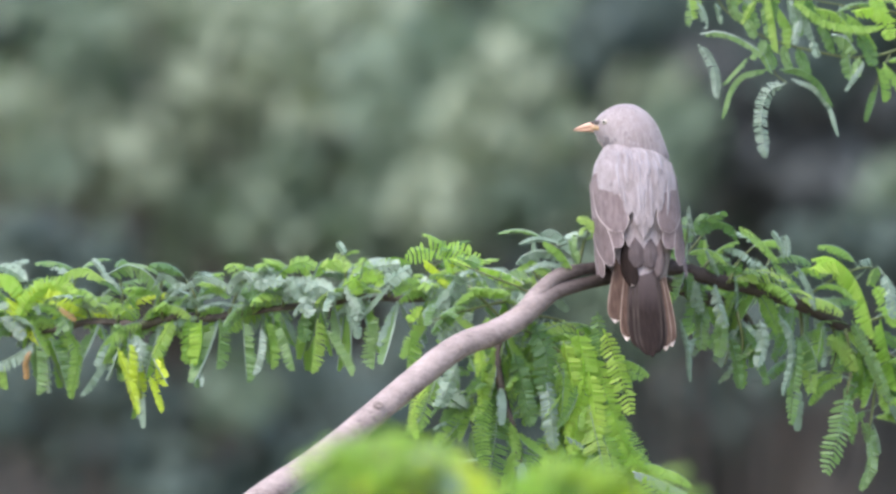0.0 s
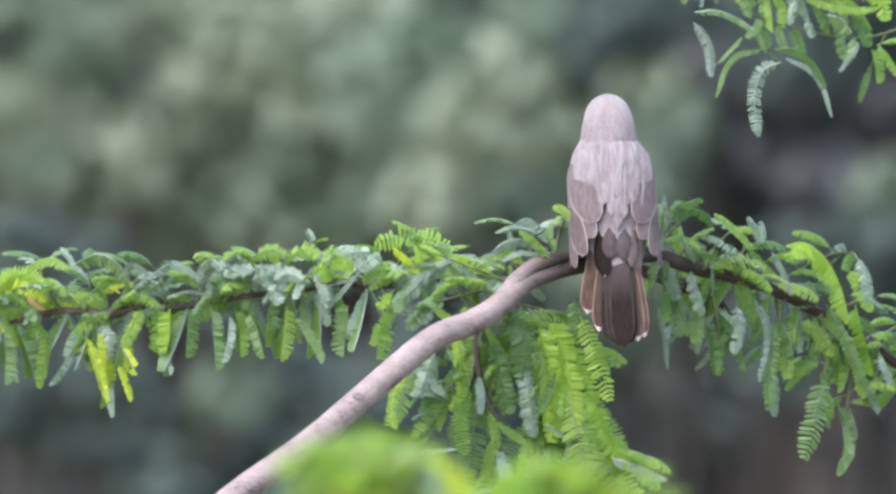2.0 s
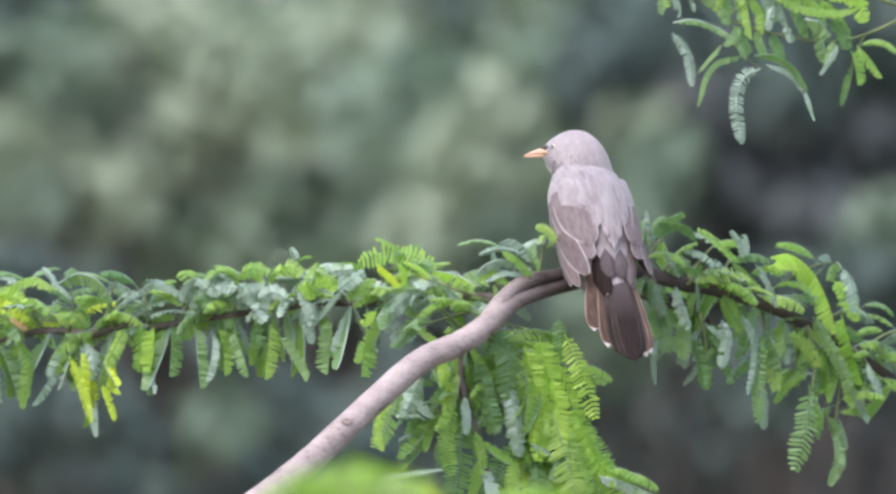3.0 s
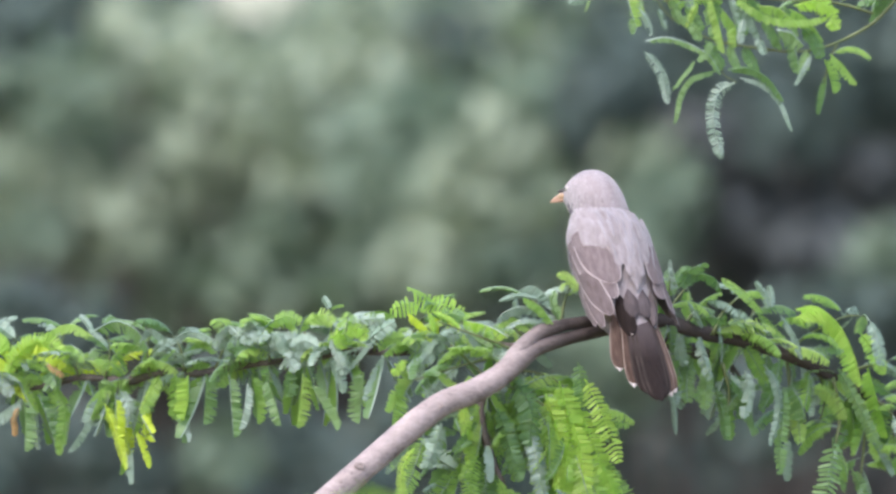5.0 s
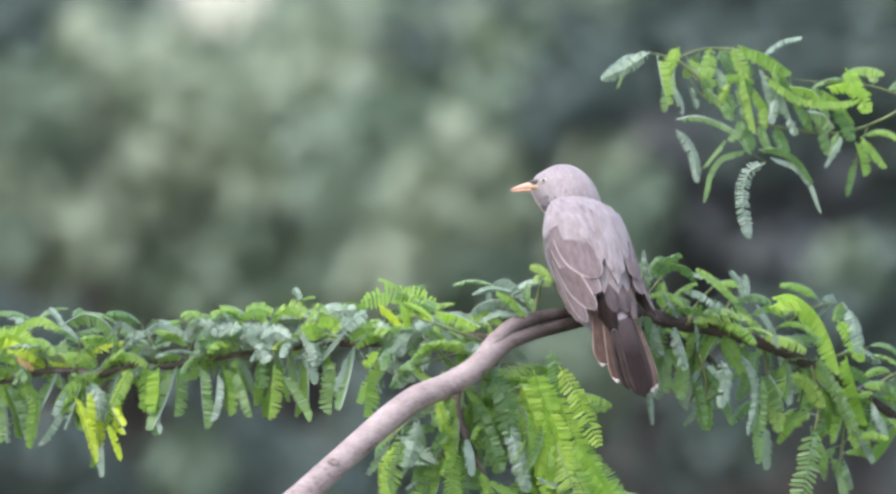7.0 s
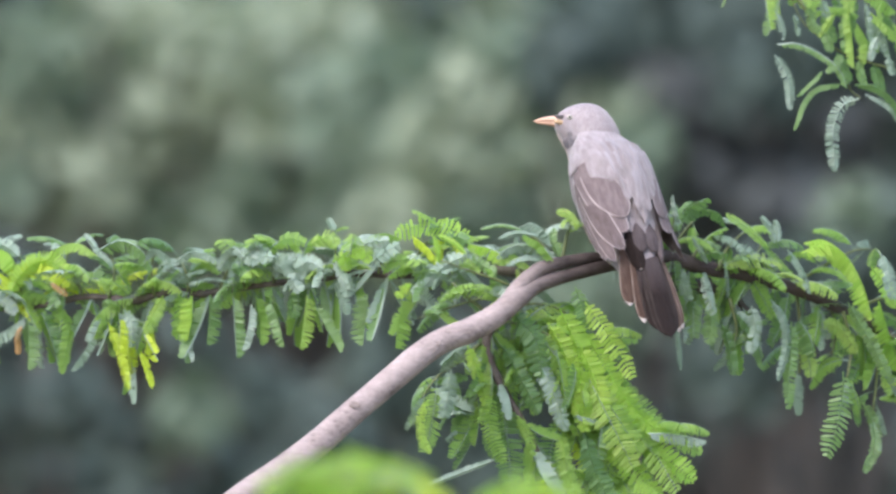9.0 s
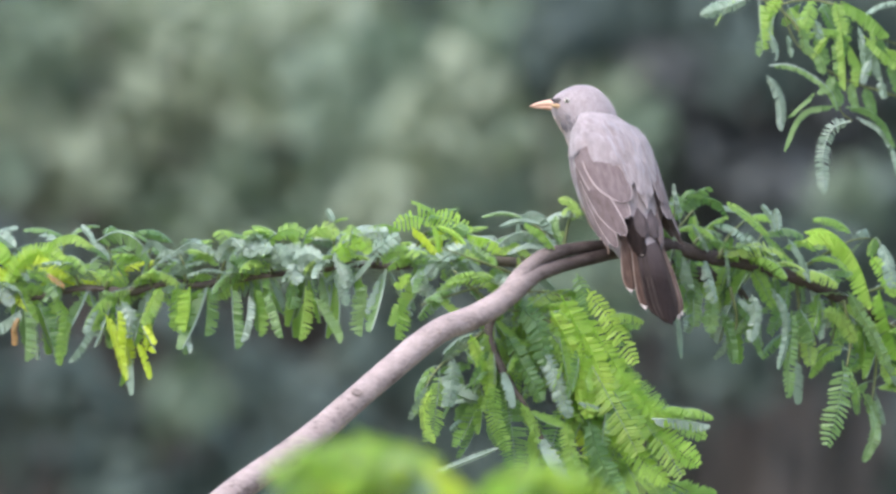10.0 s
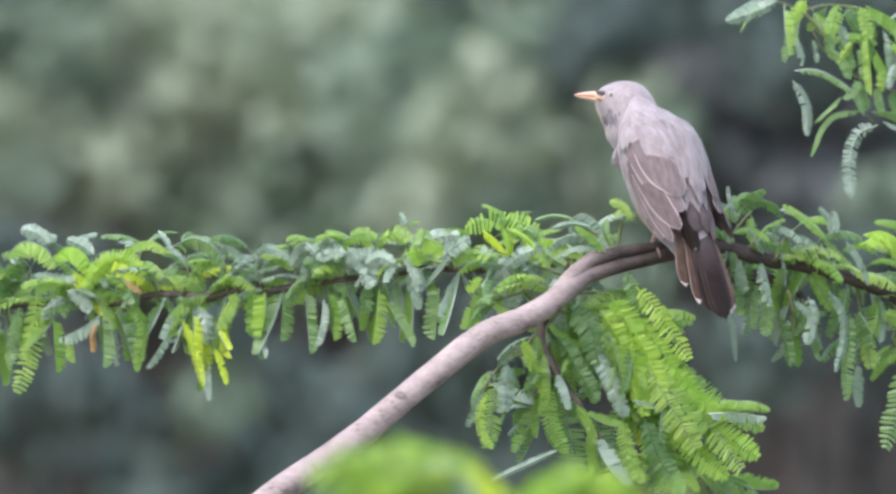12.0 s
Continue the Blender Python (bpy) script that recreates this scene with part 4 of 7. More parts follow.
frond(back, BACK_PIVOT, 0.0100, 5, SPREAD, [(-0.3770, 1.7360), (-0.3620, 1.7585), (-0.3420, 1.7660), (-0.3220, 1.7520)], -0.35, 0.008)
frond(back, BACK_PIVOT, 0.0107, 1, FOLDING, [(-0.1995, 1.7370), (-0.2005, 1.7160), (-0.2025, 1.6935)], -0.35, 0.008)
frond(back, BACK_PIVOT, 0.0099, 1, FOLDING, [(-0.1795, 1.7360), (-0.1780, 1.7110), (-0.1760, 1.6820)], -0.35, 0.008)
frond(back, BACK_PIVOT, 0.0066, 2, FOLDING, [(-0.1630, 1.7285), (-0.1660, 1.7060), (-0.1710, 1.6885)], -0.35, 0.008)
frond(back, BACK_PIVOT, 0.0099, 0, FOLDING, [(-0.1595, 1.7360), (-0.1560, 1.7160), (-0.1550, 1.6935)], -0.35, 0.008)
frond(back, BACK_PIVOT, 0.0083, 1, FOLDING, [(-0.1470, 1.7335), (-0.1395, 1.7135), (-0.1340, 1.6920)], -0.35, 0.008)
frond(back, BACK_PIVOT, 0.0099, 0, FOLDING, [(-0.1140, 1.7370), (-0.1165, 1.7135), (-0.1200, 1.6900)], -0.35, 0.008)
frond(back, BACK_PIVOT, 0.0091, 1, FOLDING, [(-0.1070, 1.7270), (-0.0970, 1.7085), (-0.0850, 1.6870)], -0.35, 0.008)
frond(back, BACK_PIVOT, 0.0115, 1, FOLDING, [(-0.0610, 1.7380), (-0.0630, 1.7160), (-0.0650, 1.6935)], -0.35, 0.008)
frond(back, BACK_PIVOT, 0.0115, 0, FOLDING, [(-0.0310, 1.7235), (-0.0345, 1.7060), (-0.0360, 1.6910)], -0.35, 0.008)
frond(back, BACK_PIVOT, 0.0090, 1, SPREAD, [(-0.1295, 1.7380), (-0.1270, 1.7285), (-0.1280, 1.7170)], -0.35, 0.008)
frond(back, BACK_PIVOT, 0.0060, 2, SPREAD, [(-0.0895, 1.7485), (-0.0820, 1.7335), (-0.0785, 1.7200)], -0.35, 0.008)
frond(back, BACK_PIVOT, 0.0090, 0, SPREAD, [(-0.2410, 1.7360), (-0.2490, 1.7210), (-0.2580, 1.7035)], -0.35, 0.008)
frond(back, BACK_PIVOT, 0.0110, 0, SPREAD, [(-0.2270, 1.7370), (-0.2260, 1.7160), (-0.2280, 1.6980)], -0.35, 0.008)
frond(back, BACK_PIVOT, 0.0115, 5, FOLDING, [(-0.2160, 1.7360), (-0.2160, 1.7160), (-0.2195, 1.6970)], -0.35, 0.008)
frond(back, BACK_PIVOT, 0.0049, 2, FOLDING, [(-0.2245, 1.7000), (-0.2195, 1.6885), (-0.2160, 1.6780)], -0.35, 0.008)
frond(back, BACK_PIVOT, 0.0055, 3, COMB, [(-0.2895, 1.7120), (-0.2795, 1.6860), (-0.2710, 1.6540)], -0.35, 0.008)
frond(back, BACK_PIVOT, 0.0040, 3, SPREAD, [(-0.2610, 1.6870), (-0.2545, 1.6710), (-0.2500, 1.6550)], -0.35, 0.008)
frond(back, BACK_PIVOT, 0.0058, 3, FOLDING, [(-0.2580, 1.7020), (-0.2505, 1.6885), (-0.2450, 1.6790)], -0.35, 0.008)
frond(back, BACK_PIVOT, 0.0090, 2, SPREAD, [(-0.2760, 1.7235), (-0.2680, 1.7085), (-0.2690, 1.6910)], -0.35, 0.008)
frond(back, BACK_PIVOT, 0.0066, 2, FOLDING, [(-0.2960, 1.7160), (-0.3045, 1.6960), (-0.3220, 1.6700)], -0.35, 0.008)
frond(back, BACK_PIVOT, 0.0080, 0, SPREAD, [(-0.3320, 1.7270), (-0.3240, 1.7060), (-0.3260, 1.6860), (-0.3295, 1.6670)], -0.35, 0.008)
frond(back, BACK_PIVOT, 0.0115, 1, FOLDING, [(-0.3480, 1.7210), (-0.3395, 1.6960), (-0.3320, 1.6700)], -0.35, 0.008)
frond(back, BACK_PIVOT, 0.0107, 1, FOLDING, [(-0.3610, 1.7160), (-0.3595, 1.6960), (-0.3600, 1.6710)], -0.35, 0.008)
frond(back, BACK_PIVOT, 0.0035, 4, SPREAD, [(-0.3700, 1.7000), (-0.3690, 1.6920), (-0.3690, 1.6840)], -0.35, 0.008)
frond(back, BACK_PIVOT, 0.0083, 0, FOLDING, [(-0.3890, 1.7010), (-0.3870, 1.6885), (-0.3850, 1.6760)], -0.35, 0.008)
frond(back, BACK_PIVOT, 0.0070, 2, SPREAD, [(-0.3920, 1.7385), (-0.3810, 1.7310), (-0.3710, 1.7200)], -0.35, 0.008)
frond(back, BACK_PIVOT, 0.0099, 2, FOLDING, [(-0.3620, 1.7160), (-0.3820, 1.7035), (-0.3995, 1.6960)], -0.35, 0.008)
frond(back, BACK_PIVOT, 0.0083, 0, FOLDING, [(-0.2995, 1.7700), (-0.3170, 1.7810), (-0.3345, 1.7770), (-0.3460, 1.7650)], -0.35, 0.008)
frond(back, BACK_PIVOT, 0.0115, 1, FOLDING, [(-0.2995, 1.7750), (-0.2795, 1.7840), (-0.2610, 1.7760), (-0.2500, 1.7590)], -0.35, 0.008)
frond(back, BACK_PIVOT, 0.0035, 2, SPREAD, [(-0.2980, 1.7720), (-0.3040, 1.7820), (-0.3110, 1.7900)], -0.35, 0.008)
frond(back, BACK_PIVOT, 0.0148, 3, FOLDING, [(-0.3810, 1.7335), (-0.3670, 1.7600), (-0.3470, 1.7680), (-0.3230, 1.7460)], -0.35, 0.008)
frond(back, BACK_PIVOT, 0.0070, 2, SPREAD, [(-0.3680, 1.7700), (-0.3795, 1.7790), (-0.3920, 1.7830)], -0.35, 0.008)
frond(back, BACK_PIVOT, 0.0066, 2, FOLDING, [(-0.2580, 1.7650), (-0.2520, 1.7760), (-0.2420, 1.7740), (-0.2310, 1.7650)], -0.35, 0.008)
frond(back, BACK_PIVOT, 0.0066, 2, FOLDING, [(-0.2310, 1.7650), (-0.2170, 1.7740), (-0.2020, 1.7720), (-0.1900, 1.7650)], -0.35, 0.008)
frond(back, BACK_PIVOT, 0.0066, 2, FOLDING, [(-0.1930, 1.7650), (-0.1845, 1.7760), (-0.1695, 1.7780)], -0.35, 0.008)
frond(back, BACK_PIVOT, 0.0070, 2, SPREAD, [(-0.1895, 1.7670), (-0.1780, 1.7585), (-0.1800, 1.7450)], -0.35, 0.008)
frond(back, BACK_PIVOT, 0.0070, 2, SPREAD, [(-0.1445, 1.7720), (-0.1380, 1.7620), (-0.1410, 1.7520)], -0.35, 0.008)
frond(back, BACK_PIVOT, 0.0070, 2, SPREAD, [(-0.1190, 1.7720), (-0.1140, 1.7600), (-0.1190, 1.7420)], -0.35, 0.008)
frond(back, BACK_PIVOT, 0.0050, 2, SPREAD, [(-0.0895, 1.7670), (-0.0840, 1.7535), (-0.0780, 1.7420)], -0.35, 0.008)
frond(back, BACK_PIVOT, 0.0083, 0, FOLDING, [(-0.1580, 1.7650), (-0.1420, 1.7820), (-0.1270, 1.7840), (-0.1160, 1.7720)], -0.35, 0.008)
frond(back, BACK_PIVOT, 0.0083, 0, FOLDING, [(-0.1195, 1.7680), (-0.1120, 1.7860), (-0.0995, 1.7890), (-0.0880, 1.7790)], -0.35, 0.008)
frond(back, BACK_PIVOT, 0.0083, 0, FOLDING, [(-0.0720, 1.7700), (-0.0620, 1.7860), (-0.0470, 1.7910), (-0.0330, 1.7870)], -0.35, 0.008)
frond(back, BACK_PIVOT, 0.0060, 2, SPREAD, [(-0.0345, 1.7660), (-0.0410, 1.7760), (-0.0460, 1.7820)], -0.35, 0.008)
frond(back, BACK_PIVOT, 0.0040, 2, SPREAD, [(-0.0900, 1.7940), (-0.0930, 1.7990), (-0.0960, 1.8040)], -0.35, 0.008)
frond(back, BACK_PIVOT, 0.0020, 0, SPREAD, [(-0.0890, 1.7930), (-0.0840, 1.7960), (-0.0780, 1.7960)], -0.35, 0.008)
frond(back, BACK_PIVOT, 0.0107, 5, FOLDING, [(0.0670, 1.7675), (0.0480, 1.7780), (0.0270, 1.7830)], -0.35, 0.012)
frond(back, BACK_PIVOT, 0.0120, 5, COMB, [(0.0310, 1.7880), (0.0080, 1.7970), (-0.0145, 1.7990), (-0.0380, 1.7910)], -0.35, 0.012)
frond(back, BACK_PIVOT, 0.0070, 2, SPREAD, [(-0.0140, 1.7430), (0.0080, 1.7630), (0.0305, 1.7760)], -0.35, 0.012)
frond(back, BACK_PIVOT, 0.0070, 2, SPREAD, [(0.0360, 1.7500), (0.0190, 1.7540), (0.0080, 1.7480)], -0.35, 0.012)
frond(back, BACK_PIVOT, 0.0080, 2, SPREAD, [(0.0230, 1.7420), (0.0090, 1.7330), (0.0010, 1.7210)], -0.35, 0.012)
frond(back, BACK_PIVOT, 0.0074, 3, FOLDING, [(0.0040, 1.7635), (0.0070, 1.7830), (0.0170, 1.7850), (0.0290, 1.7685)], -0.35, 0.012)
frond(back, BACK_PIVOT, 0.0066, 3, FOLDING, [(-0.0220, 1.7885), (-0.0110, 1.7810), (0.0030, 1.7660)], -0.35, 0.012)
frond(back, BACK_PIVOT, 0.0080, 2, SPREAD, [(-0.0195, 1.7360), (-0.0070, 1.7310), (-0.0030, 1.7160)], -0.35, 0.012)
frond(back, BACK_PIVOT, 0.0070, 0, SPREAD, [(0.0380, 1.7560), (0.0290, 1.7635), (0.0130, 1.7660)], -0.35, 0.012)
frond(back, BACK_PIVOT, 0.0060, 1, SPREAD, [(0.0530, 1.7560), (0.0380, 1.7660), (0.0320, 1.7730)], -0.35, 0.012)
left.finish()

# ---------------------------------------------------------------- the spray that hangs below the fork
HANG_PIVOT = Vector((0.0655, 0.02, 1.742))
HANG = on_limb([(0.0655, 1.742, 0.0052), (0.046, 1.721, 0.0046), (0.043, 1.696, 0.0042), (0.049, 1.666, 0.0038), (0.0585, 1.636, 0.0030), (0.0655, 1.601, 0.0024), (0.078, 1.566, 0.0018)], slope=0.2, off=0.012)
HANG_B = on_limb([(0.0605, 1.731, 0.0015), (0.088, 1.716, 0.001), (0.113, 1.691, 0.001), (0.1305, 1.656, 0.001), (0.148, 1.621, 0.0005), (0.168, 1.596, 0.0005)], slope=0.1, off=0.0)
HANG_C = on_limb([(0.0505, 1.716, 0.0015), (0.078, 1.676, 0.001), (0.098, 1.636, 0.001), (0.113, 1.601, 0.001), (0.138, 1.566, 0.0005), (0.173, 1.536, 0.0005)], slope=0.1, off=0.03)
HANG_D = on_limb([(0.053, 1.7235, 0.002), (0.018, 1.706, 0.0015), (-0.007, 1.696, 0.001), (-0.0245, 1.681, 0.001)], slope=0.1, off=0.03)
HANG_E = on_limb([(0.0655, 1.7385, 0.0015), (0.088, 1.7385, 0.001), (0.1105, 1.7285, 0.001), (0.1255, 1.7085, 0.001), (0.1355, 1.681, 0.0005), (0.138, 1.651, 0.0005)], slope=0.1, off=0.015)
HANG_F = on_limb([(0.0705, 1.736, 0.0015), (0.083, 1.711, 0.001), (0.0955, 1.671, 0.001), (0.1005, 1.636, 0.001), (0.108, 1.601, 0.0005)], slope=0.1, off=0.02)
HANG_G = on_limb([(0.0605, 1.731, 0.0015), (0.033, 1.696, 0.001), (0.0205, 1.661, 0.001), (0.023, 1.631, 0.0005)], slope=0.1, off=0.03)
droop = grow("hanging_branch", tree, [(HANG, 0), (HANG_B, 1), (HANG_C, 1), (HANG_D, 1), (HANG_E, 1), (HANG_F, 1), (HANG_G, 1)], [BARK_DARK, TWIG_GREEN], HANG_PIVOT, TREE_BASE, "drooping twig with bright fresh leaves", 8, 0.1)
low = Spray(droop, HANG_PIVOT, 14, 60)
low.twig(spline(HANG, 8), 0.008, 1.1, 0.25, (0.35, 0.40, 0.25, 0.0, 0), start=0.1, per=(1, 3), large=0.1)
low.twig(spline(HANG_B, 8), 0.0055, 1.05, 0.2, (0.85, 0.1, 0.05, 0.0, 0), start=0.1, per=(1, 3), large=0.1)
low.twig(spline(HANG_C, 8), 0.007, 1.05, 0.15, (0.8, 0.15, 0.05, 0.0, 0), start=0.1, per=(1, 3), large=0.1)
low.twig(spline(HANG_D, 8), 0.010, 1.0, 0.25, (0.4, 0.3, 0.3, 0.0, 0), start=0.1, per=(1, 3), large=0.1)
low.twig(spline(HANG_E, 8), 0.0055, 1.05, 0.25, (0.75, 0.15, 0.1, 0.0, 0), start=0.03, per=(1, 3), large=0.1)
low.twig(spline(HANG_F, 8), 0.006, 1.05, 0.25, (0.75, 0.15, 0.1, 0.0, 0), start=0.03, per=(1, 3), large=0.1)
low.twig(spline(HANG_G, 8), 0.009, 1.0, 0.25, (0.4, 0.3, 0.3, 0.0, 0), start=0.1, per=(1, 3), large=0.1)
frond(droop, HANG_PIVOT, 0.0050, 5, COMB, [(-0.0170, 1.6785), (-0.0270, 1.6660), (-0.0310, 1.6485), (-0.0270, 1.6320)], 0.1, -0.005)
frond(droop, HANG_PIVOT, 0.0090, 2, SPREAD, [(0.0080, 1.6985), (0.0005, 1.6785), (-0.0080, 1.6600)], 0.1, -0.005)
frond(droop, HANG_PIVOT, 0.0070, 5, SPREAD, [(0.0270, 1.7160), (0.0305, 1.6860), (0.0310, 1.6560)], 0.1, -0.005)
frond(droop, HANG_PIVOT, 0.0090, 0, COMB, [(0.0370, 1.6685), (0.0290, 1.6410), (0.0330, 1.6085)], 0.1, -0.005)
frond(droop, HANG_PIVOT, 0.0055, 0, SPREAD, [(0.0545, 1.6460), (0.0600, 1.6285), (0.0605, 1.6085)], 0.1, -0.005)
frond(droop, HANG_PIVOT, 0.0120, 5, COMB, [(0.1355, 1.7285), (0.1490, 1.6960), (0.1610, 1.6535)], 0.1, -0.005)
frond(droop, HANG_PIVOT, 0.0150, 5, SPREAD, [(0.1130, 1.7285), (0.1190, 1.6910), (0.1140, 1.6560), (0.1080, 1.6185)], 0.1, -0.005)
frond(droop, HANG_PIVOT, 0.0140, 5, SPREAD, [(0.1280, 1.7060), (0.1390, 1.6710), (0.1490, 1.6360), (0.1640, 1.5950)], 0.1, -0.005)
frond(droop, HANG_PIVOT, 0.0120, 5, SPREAD, [(0.1005, 1.7185), (0.1090, 1.6760), (0.1040, 1.6335)], 0.1, -0.005)
frond(droop, HANG_PIVOT, 0.0110, 5, SPREAD, [(0.1230, 1.6910), (0.1280, 1.6560), (0.1260, 1.6210)], 0.1, -0.005)
frond(droop, HANG_PIVOT, 0.0100, 1, COMB, [(0.1305, 1.7435), (0.1330, 1.7185), (0.1280, 1.6935)], 0.1, -0.005)
frond(droop, HANG_PIVOT, 0.0130, 1, SPREAD, [(0.0730, 1.7335), (0.0870, 1.7060), (0.0830, 1.6735)], 0.1, -0.005)
frond(droop, HANG_PIVOT, 0.0100, 1, SPREAD, [(0.0580, 1.7085), (0.0655, 1.6760), (0.0730, 1.6435)], 0.1, -0.005)
frond(droop, HANG_PIVOT, 0.0100, 2, SPREAD, [(0.0830, 1.6910), (0.0890, 1.6660), (0.0930, 1.6235)], 0.1, -0.005)
frond(droop, HANG_PIVOT, 0.0040, 2, SPREAD, [(0.1030, 1.6335), (0.1180, 1.6260), (0.1305, 1.6135)], 0.1, -0.005)
frond(droop, HANG_PIVOT, 0.0083, 2, FOLDING, [(0.1605, 1.6035), (0.1830, 1.5970), (0.2090, 1.5850)], 0.1, -0.005)
frond(droop, HANG_PIVOT, 0.0140, 5, SPREAD, [(0.1480, 1.6185), (0.1640, 1.5860), (0.1905, 1.5535)], 0.1, -0.005)
frond(droop, HANG_PIVOT, 0.0140, 5, SPREAD, [(0.1280, 1.6160), (0.1390, 1.5810), (0.1605, 1.5460)], 0.1, -0.005)
frond(droop, HANG_PIVOT, 0.0120, 1, SPREAD, [(0.1080, 1.6160), (0.1090, 1.5810), (0.1190, 1.5435)], 0.1, -0.005)
frond(droop, HANG_PIVOT, 0.0090, 0, SPREAD, [(0.0890, 1.6210), (0.0855, 1.5910), (0.0890, 1.5635)], 0.1, -0.005)
frond(droop, HANG_PIVOT, 0.0035, 2, SPREAD, [(0.0255, 1.6135), (-0.0045, 1.6100), (-0.0360, 1.6060)], 0.1, -0.005)
frond(droop, HANG_PIVOT, 0.0100, 0, SPREAD, [(0.1580, 1.6260), (0.1780, 1.6010), (0.2030, 1.5760)], 0.1, -0.005)
frond(droop, HANG_PIVOT, 0.0110, 5, SPREAD, [(0.1430, 1.6560), (0.1580, 1.6210), (0.1805, 1.5935)], 0.1, -0.005)
low.finish()

# ---------------------------------------------------------------- the neighbouring tree, whose spray hangs into the view
NEXT_BASE = Vector((1.3, 0.5, 0.0))
TOP_PIVOT = Vector((0.388, -0.3, 1.976))
neighbour = tagged(new("acacia_tree"), "feathery-leaved acacia whose outer spray hangs down", "tree")
neighbour.location = NEXT_BASE
TRUNK = [(1.3, 0.5, -0.05, 0.07), (1.28, 0.46, 0.7, 0.055), (1.22, 0.38, 1.4, 0.045), (1.1, 0.2, 1.95, 0.034), (0.85, -0.05, 2.16, 0.02), (0.60, -0.2, 2.13, 0.008)]
grow("trunk", neighbour, [(TRUNK, 0)], [BARK_OLD], (0, 0, 0), NEXT_BASE, "", 12, 0.1).location = -NEXT_BASE
TOP = on_limb([(0.528, 2.111, 0.0030), (0.468, 2.036, 0.0021), (0.428, 1.991, 0.0018), (0.388, 1.971, 0.0015), (0.353, 1.966, 0.0012), (0.318, 1.972, 0.0012), (0.283, 1.981, 0.0009), (0.258, 1.995, 0.0009), (0.2405, 2.01, 0.0006), (0.228, 2.036, 0.0006), (0.2205, 2.061, 0.0003)], slope=0.1, off=-0.3)
TOP_B = on_limb([(0.428, 1.991, 0.0015), (0.388, 2.006, 0.0012), (0.348, 2.011, 0.0009), (0.308, 2.021, 0.0006), (0.278, 2.046, 0.0006)], slope=0.1, off=-0.27)
TOP_C = on_limb([(0.388, 1.971, 0.0012), (0.378, 1.951, 0.0009), (0.373, 1.936, 0.0006)], slope=0.1, off=-0.3)
TOP_D = on_limb([(0.2830, 1.9785, 0.0009), (0.2855, 1.9535, 0.0007), (0.2970, 1.9435, 0.0006)], slope=0.1, off=-0.3)
spray = grow("side_branch", neighbour, [(TOP, 0), (TOP_B, 0), (TOP_C, 0), (TOP_D, 0)], [TWIG_GREEN], TOP_PIVOT, NEXT_BASE, "thin green hanging spray", 6, 0.05)
top = Spray(spray, TOP_PIVOT, 15, 80)
top.twig(spline(TOP, 8), 0.013, 0.85, 0.75, (0.28, 0.6, 0.12, 0.0, 0), start=0.0, stop=0.35, per=(2, 3))
top.twig(spline(TOP_B, 8), 0.014, 0.8, 0.7, (0.35, 0.5, 0.15, 0.0, 0), per=(1, 1))
top.twig(spline(TOP_C, 8), 0.014, 0.85, 0.2, (0.4, 0.45, 0.15, 0.0, 0), per=(1, 2))
TOP_E = on_limb([(0.258, 1.995, 0.0015), (0.238, 2.026, 0.0015), (0.2155, 2.041, 0.001), (0.193, 2.047, 0.0005)], slope=0.1, off=-0.3)
TOP_F = on_limb([(0.318, 2.021, 0.0015), (0.283, 2.041, 0.0015), (0.248, 2.046, 0.001), (0.218, 2.036, 0.001), (0.208, 2.0235, 0.0005)], slope=0.1, off=-0.28)
for row in (TOP_E, TOP_F):
    grow("twig", spray, [(row, 0)], [TWIG_GREEN], TOP_PIVOT, TOP_PIVOT, sides=5, per=4)
    top.twig(spline(row, 8), 0.014, 0.8, 0.6, (0.4, 0.45, 0.15, 0.0, 0), start=0.1, per=(1, 1))
q = TOP_E[-1]
top.add(q[:3], (-0.9, -0.1, -0.25), 0.9, 4, 2, roll=-0.9)
top.add(q[:3], (-0.8, -0.2, -0.5), 0.9, 3, 0, roll=0.4)
frond(spray, TOP_PIVOT, 0.0070, 2, SPREAD, [(0.2005, 2.0460), (0.1805, 2.0350), (0.1570, 2.0250)], 0.1, -0.31)
frond(spray, TOP_PIVOT, 0.0045, 2, SPREAD, [(0.2565, 2.0295), (0.2610, 2.0185), (0.2660, 2.0070)], 0.1, -0.31)
frond(spray, TOP_PIVOT, 0.0066, 0, FOLDING, [(0.2805, 2.0210), (0.2855, 1.9960), (0.2890, 1.9700)], 0.1, -0.31)
frond(spray, TOP_PIVOT, 0.0040, 2, SPREAD, [(0.2950, 2.0260), (0.2990, 2.0110), (0.3020, 1.9940)], 0.1, -0.31)
frond(spray, TOP_PIVOT, 0.0080, 5, SPREAD, [(0.2260, 2.0490), (0.2190, 2.0340), (0.2130, 2.0200)], 0.1, -0.31)
frond(spray, TOP_PIVOT, 0.0080, 0, SPREAD, [(0.2540, 2.0470), (0.2510, 2.0340), (0.2480, 2.0210)], 0.1, -0.31)
frond(spray, TOP_PIVOT, 0.0070, 0, SPREAD, [(0.2730, 2.0460), (0.2780, 2.0335), (0.2830, 2.0185)], 0.1, -0.31)
frond(spray, TOP_PIVOT, 0.0115, 0, FOLDING, [(0.2780, 2.0470), (0.3030, 2.0370), (0.3230, 2.0210)], 0.1, -0.31)
frond(spray, TOP_PIVOT, 0.0055, 2, COMB, [(0.2190, 1.9770), (0.2280, 1.9660), (0.2340, 1.9510), (0.2355, 1.9300)], 0.1, -0.31)
